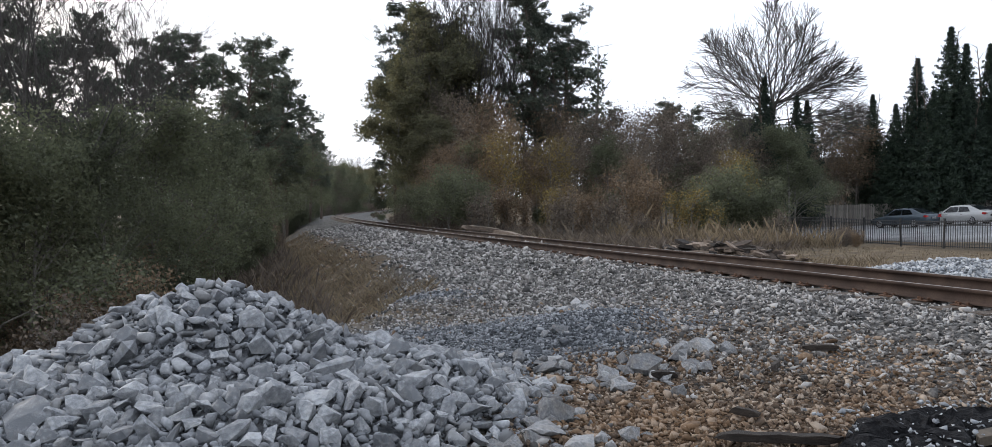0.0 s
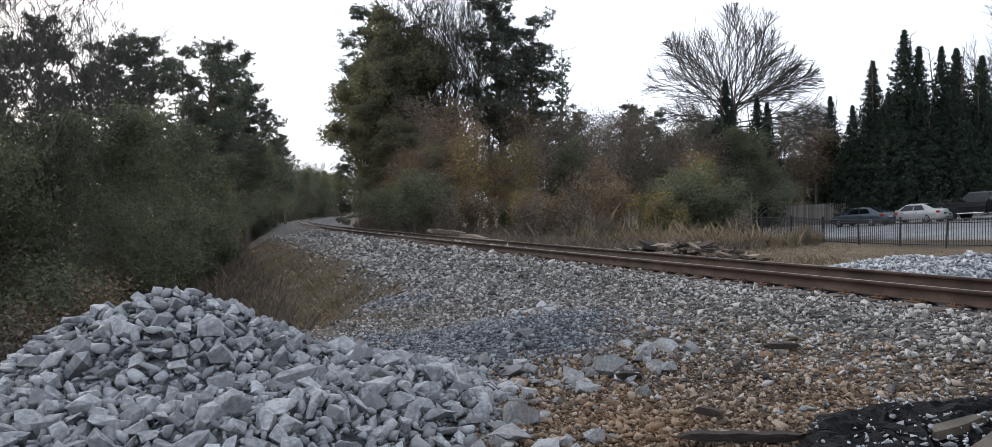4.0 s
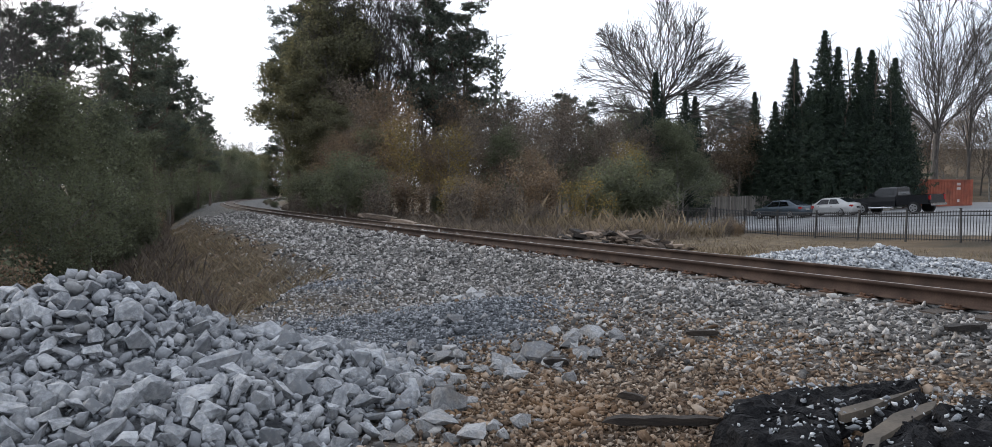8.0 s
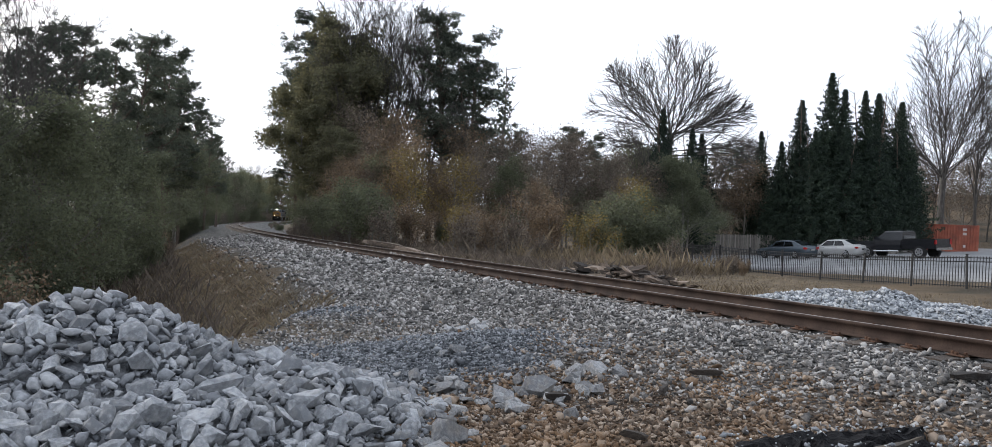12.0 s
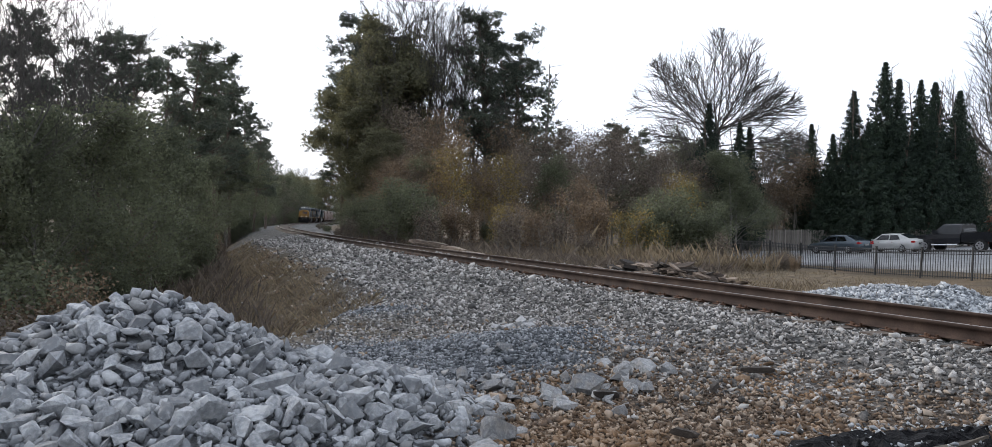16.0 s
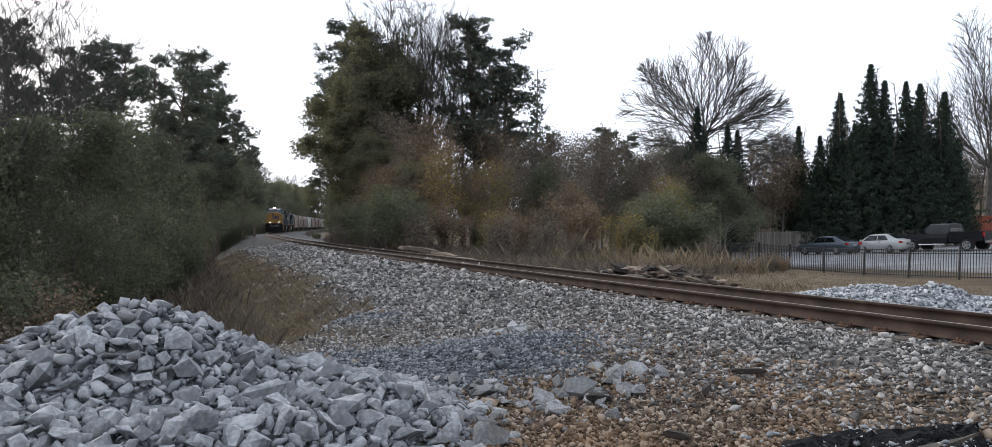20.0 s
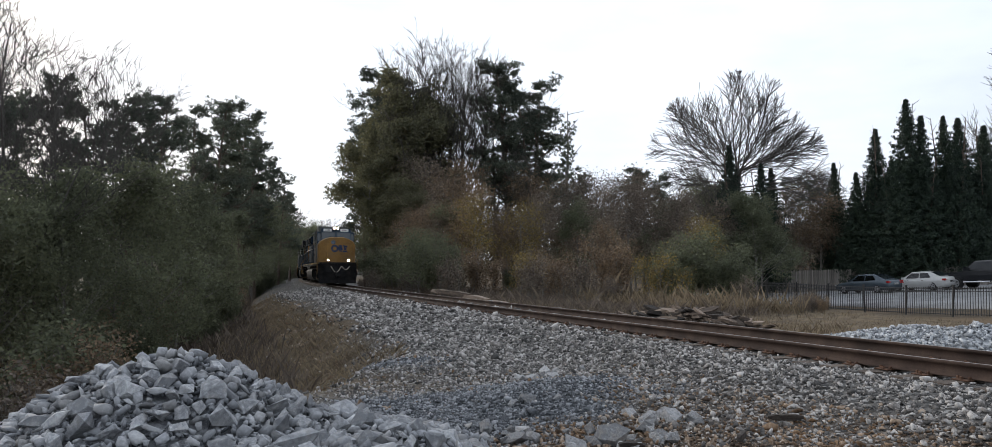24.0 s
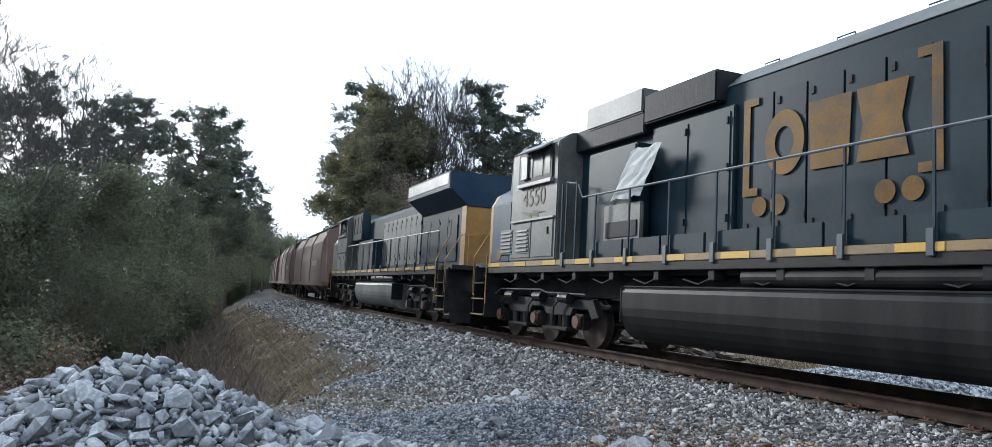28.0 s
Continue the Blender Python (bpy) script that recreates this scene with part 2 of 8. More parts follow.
def land(x, y):
    """The height of the ground."""
    x, y = np.asarray(x, float), np.asarray(y, float)
    s, side = to_track(x, y)
    rail = np.interp(s, _s, _z)
    # near side: ballast shoulder, then a bench, then the bank down to the woods
    shoulder = -0.22 - 0.34 * smooth(1.75, 3.6, side) - 0.2 * smooth(3.4, 6.0, side)
    edge = 4.6 + 2.6 * (1 - smooth(10, 17, s)) + 9.0 * (1 - smooth(4, 12.5, s)) + 0.35 * waves(x, y, 2.3, 1.0)
    drop = np.clip(side - edge, 0, None)
    bank = -3.4 * (1 - np.exp(-drop * 0.17)) - 0.1 * smooth(0, 0.6, drop)
    heap = 0.22 * np.exp(-((x - 0.9) / 1.5) ** 2 - ((y - 9.6) / 1.1) ** 2) + 0.2 * np.exp(-((x + 1.0) / 1.3) ** 2 - ((y - 13.4) / 1.3) ** 2)
    near = rail * smooth(40, 5, side) + shoulder + bank + heap
    # far side: shoulder, then level ground with the parking lot
    far_side = np.clip(-side, 0, None)
    level = np.minimum(-0.82, rail - 0.6)
    cross = rail - 0.22 - 0.35 * smooth(1.75, 3.6, far_side)
    far = cross + (level - cross) * smooth(3.0, 9.0, far_side)
    z = np.where(side > 0, near, far)
    lot = lot_height(x, y) - 0.06
    z = z + (lot - z) * smooth(16.5, 20.5, x) * smooth(17, 24, y + 0.4 * x - 6)
    z = z + 9.0 * smooth(98, 150, np.hypot(x, y)) * smooth(0, 30, x - 0.02 * y) * smooth(12, 40, -side)
    rough = 0.03 * waves(x, y, 0.9) + 0.05 * waves(x, y, 4.0, 2.0)
    return z + rough * smooth(1.6, 3.0, np.abs(side))


def land_at(x, y):
    return float(land(np.array([x]), np.array([y]))[0])


# ---- the ground: one sheet to the horizon ----
def ground_material():
    m = bpy.data.materials.new("ground_soil_gravel_grass")
    m.use_nodes = True
    t = m.node_tree
    bsdf = t.nodes["Principled BSDF"]
    bsdf.inputs["Roughness"].default_value = 0.95
    bsdf.inputs["Specular IOR Level"].default_value = 0.2
    co = t.nodes.new("ShaderNodeTexCoord")

    def tex(kind, scale, **kw):
        n = t.nodes.new(kind)
        n.inputs["Scale"].default_value = scale
        for k, v in kw.items():
            n.inputs[k].default_value = v
        t.links.new(co.outputs["Object"], n.inputs["Vector"])
        return n

    def ramp(src, stops):
        r = t.nodes.new("ShaderNodeValToRGB")
        while len(r.color_ramp.elements) < len(stops):
            r.color_ramp.elements.new(0.5)
        for e, (p, c) in zip(r.color_ramp.elements, stops):
            e.position, e.color = p, (*c, 1)
        t.links.new(src, r.inputs["Fac"])
        return r.outputs["Color"]

    def blend(f, a, b):
        n = t.nodes.new("ShaderNodeMix")
        n.data_type = "RGBA"
        t.links.new(f, n.inputs["Factor"])
        t.links.new(a, n.inputs["A"])
        t.links.new(b, n.inputs["B"])
        return n.outputs["Result"]

    def zone(name):
        n = t.nodes.new("ShaderNodeAttribute")
        n.attribute_name = name
        return n.outputs["Fac"]

    big, mid, small = tex("ShaderNodeTexNoise", 0.35, Detail=8.0), tex("ShaderNodeTexNoise", 3.0, Detail=8.0), tex("ShaderNodeTexNoise", 30.0, Detail=4.0)
    stones = tex("ShaderNodeTexVoronoi", 16.0)
    grass = ramp(mid.outputs["Fac"], [(0.3, (0.07, 0.054, 0.037)), (0.5, (0.125, 0.096, 0.063)), (0.7, (0.19, 0.148, 0.097))])
    litter = ramp(big.outputs["Fac"], [(0.35, (0.05, 0.042, 0.03)), (0.65, (0.13, 0.095, 0.06))])
    soil = blend(zone("dry_grass"), litter, grass)
    sep = t.nodes.new("ShaderNodeSeparateColor")
    t.links.new(stones.outputs["Color"], sep.inputs["Color"])
    # Gravel colours, darkened to stand for shade between the loose stones on top.
    grey = ramp(sep.outputs["Red"], [(0.0, (0.035, 0.034, 0.033)), (0.45, (0.085, 0.083, 0.08)), (0.8, (0.14, 0.135, 0.128)), (1.0, (0.3, 0.295, 0.285))])
    tan = ramp(sep.outputs["Green"], [(0.0, (0.03, 0.02, 0.013)), (0.5, (0.075, 0.05, 0.032)), (0.85, (0.13, 0.092, 0.062)), (1.0, (0.26, 0.21, 0.165))])
    dust = ramp(sep.outputs["Blue"], [(0.0, (0.035, 0.038, 0.043)), (0.6, (0.08, 0.086, 0.095)), (1.0, (0.18, 0.188, 0.2))])
    c = blend(zone("gravel"), soil, grey)
    c = blend(zone("brown_pebbles"), c, tan)
    c = blend(zone("fine_grey"), c, dust)
    t.links.new(c, bsdf.inputs["Base Color"])
    add = t.nodes.new("ShaderNodeMath")
    add.operation = "MULTIPLY_ADD"
    t.links.new(small.outputs["Fac"], add.inputs[0])
    add.inputs[1].default_value = 0.7
    t.links.new(stones.outputs["Distance"], add.inputs[2])
    b = t.nodes.new("ShaderNodeBump")
    b.inputs["Strength"].default_value, b.inputs["Distance"].default_value = 0.9, 0.05
    b.invert = True
    t.links.new(add.outputs[0], b.inputs["Height"])
    t.links.new(b.outputs["Normal"], bsdf.inputs["Normal"])
    return m


def zones(x, y):
    """Where gravel, brown pebbles, fine grey stone and dry grass lie."""
    s, side = to_track(x, y)
    w = 0.5 * waves(x, y, 1.6, 3.0)
    gravel = smooth(6.9, 4.6, side + w + 0.7 * waves(x, y, 0.5, 7.0) + 2.0 * smooth(14, 26, s) - 2.2 * smooth(40, 60, s)) * smooth(-3.9, -3.1, side + 0.5 * w + 4.5 * smooth(75, 105, s))
    gravel = np.maximum(gravel, smooth(13, 8, s) * smooth(3, 5, side))
    gravel = np.maximum(gravel, np.exp(-((x - 12.4) / 3.0) ** 2 - ((y - 17.5) / 2.2) ** 2) > 0.4)
    brown = smooth(2.2, 3.4, side + 0.7 * w) * smooth(13.0, 6.0, s + 0.9 * x + 2 * w)
    brown = np.clip(brown * smooth(-0.6, 0.6, x - 0.2 + w), 0, 1)
    fine = np.maximum(np.exp(-((x - 0.3 + w) / 2.5) ** 2 - ((y - 9.4) / 2.0) ** 2), np.exp(-((x + 1.2) / 1.1) ** 2 - ((y - 13.6 + w) / 1.2) ** 2))
    fine = smooth(0.3, 0.75, fine + 0.12 * waves(x, y, 0.45, 2.0))
    dry = np.maximum(smooth(-3.2, -4.5, side) * smooth(-14, -9, side + 6 * smooth(20, 5, s) - 2.0 * w), smooth(4.2, 5.5, side) * smooth(10, 7.5, side))
    dry = np.maximum(dry, smooth(-5, -7, side) * smooth(45, 30, y) * smooth(18.5, 16, x))
    return gravel, brown, fine, np.clip(dry, 0, 1)


def build_ground():
    n = 361
    u = np.linspace(-1, 1, n)
    gx = 3.0 + 6.0 * np.sinh(6.6 * u)
    gy = 14.0 + 7.0 * np.sinh(6.45 * u)
    X, Y = np.meshgrid(gx, gy)
    Z = land(X, Y)
    i = np.arange(n * n).reshape(n, n)
    faces = np.stack([i[:-1, :-1], i[:-1, 1:], i[1:, 1:], i[1:, :-1]], -1).reshape(-1, 4)
    me = big_mesh("ground", np.stack([X, Y, Z], -1).reshape(-1, 3), faces, [ground_material()], smooth=True)
    for name, values in zip(("gravel", "brown_pebbles", "fine_grey", "dry_grass"), zones(X, Y)):
        me.attributes.new(name, "FLOAT", "POINT").data.foreach_set("value", values.astype(np.float32).ravel())
    tagged(new("ground", me), "ground of leaf litter, dry grass and grey gravel along a railway", "ground", kind="structure")


build_ground()


# ---- rails, sleepers and their fastenings ----
M_RAIL = material("rusty_rail_steel", [(0.022, 0.014, 0.011), (0.04, 0.025, 0.019), (0.066, 0.043, 0.032)], 3.0, 0.8, 0.0, 0.25, fine=60, spec=0.2, bump_dist=0.004)
M_RAILHEAD = material("worn_rail_head", [(0.13, 0.105, 0.088), (0.25, 0.215, 0.19)], 6.0, 0.4, 0.7, 0.05, stretch=(1, 1, 1))
M_TIE = material("creosoted_wood", [(0.03, 0.024, 0.02), (0.075, 0.056, 0.043), (0.12, 0.095, 0.075)], 5.0, 0.9, 0.0, 0.6, spread=0.3, stretch=(6, 1, 6))
M_PLATE = material("rusty_plate", [(0.07, 0.036, 0.022), (0.14, 0.075, 0.045)], 12.0, 0.8, 0.3, 0.3)
S_NEAR, S_FAR = -60.0, 620.0


def sweep(name, outline, side, stations, mat, top_mat=None):
    st = np.asarray(stations)
    k = len(outline)
    rings = []
    for p, q in outline:
        x, y, z, _ = track(st, side + p, q)
        rings.append(np.stack([x, y, z], -1))
    v = np.stack(rings, 1).reshape(-1, 3)
    f, fm = [], []
    n = len(st)
    for j in range(k):
        a = np.arange(n - 1) * k + j
        b = np.arange(n - 1) * k + (j + 1) % k
        f.append(np.stack([a, b, b + k, a + k], -1))
        fm.append(np.full(n - 1, 1 if top_mat and outline[j][1] > -0.001 and outline[(j + 1) % k][1] > -0.001 else 0))
    return big_mesh(name, v, np.concatenate(f), [mat] + ([top_mat] if top_mat else []), np.concatenate(fm))


RAIL_OUTLINE = [(-0.03, 0), (0.03, 0), (0.037, -0.012), (0.036, -0.04), (0.012, -0.052), (0.009, -0.14), (0.03, -0.155), (0.076, -0.166), (0.076, -0.178),
                (-0.076, -0.178), (-0.076, -0.166), (-0.03, -0.155), (-0.009, -0.14), (-0.012, -0.052), (-0.036, -0.04), (-0.037, -0.012)]
stations = np.concatenate([np.arange(S_NEAR, 60, 1.0), np.arange(60, 200, 2.5), np.arange(200, S_FAR, 10)])
railway = thing("railway_track", Matrix(), "single curved railway track of rusty rails on dark wooden sleepers in ballast", "railway track", kind="structure")
for side in (0.7525, -0.7525):
    child("rail", sweep("rail", RAIL_OUTLINE, side, stations, M_RAIL, M_RAILHEAD), railway, "rusty brown steel rail with a worn bright head")


def tie_mesh():
    bm = bmesh.new()
    box(bm, -1.3, 1.3, -0.115, 0.115, -0.36, -0.192, 0.012)
    me = bpy.data.meshes.new("sleeper")
    bm.to_mesh(me)
    bm.free()
    me.materials.append(M_TIE)
    return me


def plate_mesh():
    bm = bmesh.new()
    box(bm, -0.19, 0.19, -0.1, 0.1, -0.192, -0.178, 0.004)
    for x in (-0.105, 0.105):
        for y in (-0.07, 0.07):
            box(bm, x - 0.018, x + 0.018, y - 0.014, y + 0.014, -0.18, -0.145, 0.004)
    for x in (-0.15, 0.15):
        box(bm, x - 0.018, x + 0.018, -0.016, 0.016, -0.18, -0.148, 0.004)
    me = bpy.data.meshes.new("tie_plate")
    bm.to_mesh(me)
    bm.free()
    me.materials.append(M_PLATE)
    return me


TIE, PLATE = tie_mesh(), plate_mesh()
for k in range(120):
    s = -6.0 + 0.52 * k
    x, y, z, th = track(s)
    tie = child("sleeper", TIE, railway)
    tie.matrix_world = pose(x, y, z - 0.012 * random.random(), 0, 0, math.degrees(th) + random.uniform(-1, 1))
    for side in (0.7525, -0.7525):
        if s < 30:
            px, py, pz, _ = track(s, side)
            child("tie_plate", PLATE, railway).matrix_world = pose(px, py, pz, 0, 0, math.degrees(th))
far_v, far_f = [], []
cube_v = np.array([(x, y, z) for x in (-0.115, 0.115) for y in (-1.3, 1.3) for z in (-0.36, -0.192)])
cube_f = np.array([(0, 1, 3, 2), (4, 6, 7, 5), (0, 4, 5, 1), (2, 3, 7, 6), (0, 2, 6, 4), (1, 5, 7, 3)])
for k in range(-60, 480):
    if -6.0 <= -6.0 + 0.52 * k < 56.3:
        continue
    x, y, z, th = track(-6.0 + 0.52 * k)
    c, d = math.cos(th), math.sin(th)
    far_f.append(cube_f + 8 * len(far_v))
    far_v.append(np.stack([x + c * cube_v[:, 1] * -1 - d * cube_v[:, 0], y - d * cube_v[:, 1] + c * cube_v[:, 0], z + cube_v[:, 2]], -1))
child("far_sleepers", big_mesh("far_sleepers", np.concatenate(far_v), np.concatenate(far_f), [M_TIE]), railway)["kind"] = "stuff"


# ---- trees and brush ----
M_BARK_PINE = material("pine_bark", [(0.045, 0.034, 0.028), (0.10, 0.075, 0.06), (0.15, 0.115, 0.09)], 3.0, 0.95, 0, 0.8, stretch=(3, 3, 0.7), bump_dist=0.04)
M_BARK_GREY = material("grey_bark", [(0.075, 0.068, 0.06), (0.15, 0.138, 0.125), (0.22, 0.205, 0.19)], 3.0, 0.95, 0, 0.6, stretch=(3, 3, 0.7), bump_dist=0.03)
# Grey bark again, darkened in colour for twigs that stand against the sky.
M_BARK_BACKLIT = material("backlit_grey_bark", [(0.035, 0.031, 0.028), (0.065, 0.059, 0.053), (0.1, 0.092, 0.084)], 3.0, 0.95, 0, 0.5, stretch=(3, 3, 0.7), bump_dist=0.03)
M_PINE = material("pine_needles", [(0.05, 0.062, 0.048), (0.08, 0.096, 0.072), (0.115, 0.13, 0.092)], 0.6, 0.6, 0, 0, spread=0.3, island=0.45, through_light=0.5)
M_CEDAR = material("cypress_sprays", [(0.008, 0.018, 0.012), (0.018, 0.034, 0.02), (0.032, 0.05, 0.026)], 0.8, 0.75, 0, 0, spread=0.15, island=0.4, through_light=0.12)
# Leaf greens greyed and lifted: the haze over the woods is in the colour.
M_GREEN = material("green_leaves", [(0.075, 0.084, 0.052), (0.11, 0.122, 0.074), (0.148, 0.158, 0.092)], 0.5, 0.65, 0, 0, spread=0.3, island=0.5, through_light=0.55)
M_OLIVE = material("olive_autumn_leaves", [(0.085, 0.086, 0.05), (0.122, 0.12, 0.066), (0.17, 0.155, 0.082)], 0.5, 0.7, 0, 0, spread=0.25, island=0.5, through_light=0.5)
M_RUST = material("rust_brown_leaves", [(0.1, 0.073, 0.05), (0.155, 0.11, 0.07), (0.21, 0.15, 0.092)], 0.5, 0.8, 0, 0, spread=0.3, island=0.5, through_light=0.3)
M_GOLD = material("golden_leaves", [(0.1, 0.075, 0.03), (0.17, 0.125, 0.04), (0.27, 0.2, 0.06)], 0.5, 0.75, 0, 0, spread=0.2, island=0.5, through_light=0.35)
M_BRUSH = material("dry_brush", [(0.085, 0.068, 0.055), (0.14, 0.112, 0.086), (0.195, 0.155, 0.115)], 0.7, 0.9, 0, 0, spread=0.3, island=0.5, through_light=0.15)
M_STRAW = material("dry_straw", [(0.1, 0.076, 0.05), (0.165, 0.128, 0.082), (0.25, 0.195, 0.125)], 0.7, 0.9, 0, 0, spread=0.2, island=0.5, through_light=0.2)


def limbs(rng, height, r0, depth, spread, kids, start=0.3, up=0.5, droop=0.0, crook=0.12, shrink=0.62, trunk_lean=0.03, top=1.0, twig=0.011):
    """Tapered trunk and limbs as 5-sided bars. Returns vertices, faces and the twig ends."""
    V, Fc, tips, LV = [], [], [], []

    def bar(pts, ra, rb, sides):
        base = len(V)
        n = len(pts)
        for i, p in enumerate(pts):
            d = pts[min(i + 1, n - 1)] - pts[max(i - 1, 0)]
            d = d / (np.linalg.norm(d) + 1e-9)
            a = np.cross(d, (0.3, 0.9, 0.2))
            a /= np.linalg.norm(a) + 1e-9
            b = np.cross(d, a)
            r = ra + (rb - ra) * i / (n - 1)
            for k in range(sides):
                w = 2 * math.pi * k / sides
                V.append(p + r * (math.cos(w) * a + math.sin(w) * b))
        for i in range(n - 1):
            for k in range(sides):
                Fc.append((base + i * sides + k, base + i * sides + (k + 1) % sides, base + (i + 1) * sides + (k + 1) % sides, base + (i + 1) * sides + k))

    def grow(p, d, length, r, level):
        first = len(Fc)
        n = 5 if level == 0 else 3
        pts = [p]
        q = p.copy()
        dd = d.copy()
        for i in range(n):
            dd = dd + rng.normal(0, crook if level else trunk_lean, 3)
            dd[2] += (0.06 * up if level else 0.0) - droop * level * 0.05
            dd /= np.linalg.norm(dd)
            q = q + dd * length / n
            pts.append(q.copy())
        end = r * (0.25 if level else 0.12)
        bar(pts, r, end, 7 if level == 0 else (4 if level == 1 else 3))
        LV.extend([level] * (len(Fc) - first))
        if level >= depth:
            tips.append((pts[-1], dd))
            if n > 2:
                tips.append((pts[-2], dd))
            return
        m = kids[level]
        for j in range(m):
            f = start + (1 - start) * (j + rng.uniform(0.1, 0.9)) / m if level == 0 else rng.uniform(0.25, 1.0)
            f = min(f, 0.99) * (top if level == 0 else 1)
            i = min(int(f * n), n - 1)
            w = f * n - i
            at = pts[i] * (1 - w) + pts[i + 1] * w
            ax = rng.uniform(0, 2 * math.pi)
            out = np.array([math.cos(ax), math.sin(ax), 0.0])
            out = out - dd * out.dot(dd)
            out /= np.linalg.norm(out) + 1e-9
            sp = spread * rng.uniform(0.7, 1.3)
            nd = dd * math.cos(sp) + out * math.sin(sp)
            nd[2] += 0.25 * up
            nd /= np.linalg.norm(nd)
            ln = length * shrink * rng.uniform(0.6, 1.15) * ((1.25 - 0.75 * f) if level == 0 else 1)
            grow(at, nd, ln, max(twig, r * (1 - 0.75 * f) * 0.55), level + 1)
        if level:
            tips.append((pts[-1], dd))

    grow(np.zeros(3), np.array([0, 0, 1.0]), height, r0, 0)
    limbs.levels = np.array(LV)
    return np.array(V), np.array(Fc), tips


def leaves(rng, centres, per, radius, size, flat=0.0, narrow=0.6, hang=0.0):
    """Small bent leaf cards in clumps round the centres, each an island of two triangles off one plane."""
    c = np.repeat(np.asarray(centres), per, 0)
    n = len(c)
    c = c + np.clip(rng.normal(0, 1, (n, 3)), -1.5, 1.5) * radius * np.array([1, 1, 0.75])
    a = rng.normal(0, 1, (n, 3))
    a[:, 2] = a[:, 2] * (1 - flat) - hang
    a /= np.linalg.norm(a, axis=1, keepdims=True)
    b = np.cross(a, rng.normal(0, 1, (n, 3)))
    b /= np.linalg.norm(b, axis=1, keepdims=True)
    nn = np.cross(a, b)
    sz = size * rng.uniform(0.6, 1.4, (n, 1))
    v = np.stack([c - a * sz, c + b * sz * narrow + nn * sz * 0.2, c + a * sz, c - b * sz * narrow + nn * sz * 0.2], 1)
    i = np.arange(n)[:, None] * 4
    f = np.concatenate([i + np.array([[0, 1, 2]]), i + np.array([[0, 2, 3]])])
    return v.reshape(-1, 3), f


def plant(name, label, category, wood, crown, wood_mat, crown_mat, crown_label=""):
    root = thing(name, Matrix(), label, category)
    if wood is not None:
        child("trunk", big_mesh("trunk", wood[0], wood[1], [wood_mat], smooth=True), root)
    if crown is not None:
        child("crown", big_mesh("crown", crown[0], crown[1], [crown_mat]), root, crown_label)
    return root


def pine(seed, h=18.0, start=0.34, keep=0.62):
    """Tall bare trunk, boughs in uneven tiers, each end a tight tuft of needles with sky between."""
    rng = np.random.default_rng(seed)
    v, f, tips = limbs(rng, h, 0.24, 2, 1.2, (30, 6), start=start, up=0.3, crook=0.2, shrink=0.23, trunk_lean=0.03)
    pts = np.array([p for p, _ in tips])
    pts = pts[rng.random(len(pts)) < keep]
    tufts = np.repeat(pts, 4, 0) + rng.normal(0, 0.3, (4 * len(pts), 3)) * np.array([1, 1, 0.5])
    return plant("pine_tree", "tall dark green pine with a bare trunk and ragged needle clumps", "tree", (v, f), leaves(rng, tufts, 14, 0.11, 0.13, 0.1, 0.26), M_BARK_PINE, M_PINE)


def broadleaf(seed, h=12.0, mat=None, label="", per=28, size=0.095, start=0.16, density=1.0, radius=0.68, name="broadleaf_tree", spread=0.75):
    rng = np.random.default_rng(seed)
    v, f, tips = limbs(rng, h, 0.15 * h / 12, 3, spread, (15, 5, 3), start=start, up=0.6, crook=0.16, shrink=0.42)
    pts = np.array([p for p, _ in tips])
    pts = pts[rng.random(len(pts)) < density]
    return plant(name, label, "tree", (v, f), leaves(rng, pts, per, radius, size, 0.1, 0.6), M_BARK_GREY, mat)


def bare(seed, h=16.0, kids=(15, 7, 5, 3), spread=0.6, start=0.2, shrink=0.5, top=1.0, up=0.55, crook=0.1, twig=0.015):
    rng = np.random.default_rng(seed)
    v, f, tips = limbs(rng, h, 0.2 * h / 16, len(kids), spread, kids, start=start, up=up, crook=crook, shrink=shrink, top=top, twig=twig)
    root = thing("bare_tree", Matrix(), "leafless grey tree with a wide fan of fine twigs", "tree")
    thick = limbs.levels < 2
    for nm, k in (("trunk", thick), ("crown", ~thick)):
        used, ff = np.unique(f[k], return_inverse=True)
        child(nm, big_mesh(nm, v[used], ff.reshape(-1, 4), [M_BARK_BACKLIT], smooth=True), root)
    return root


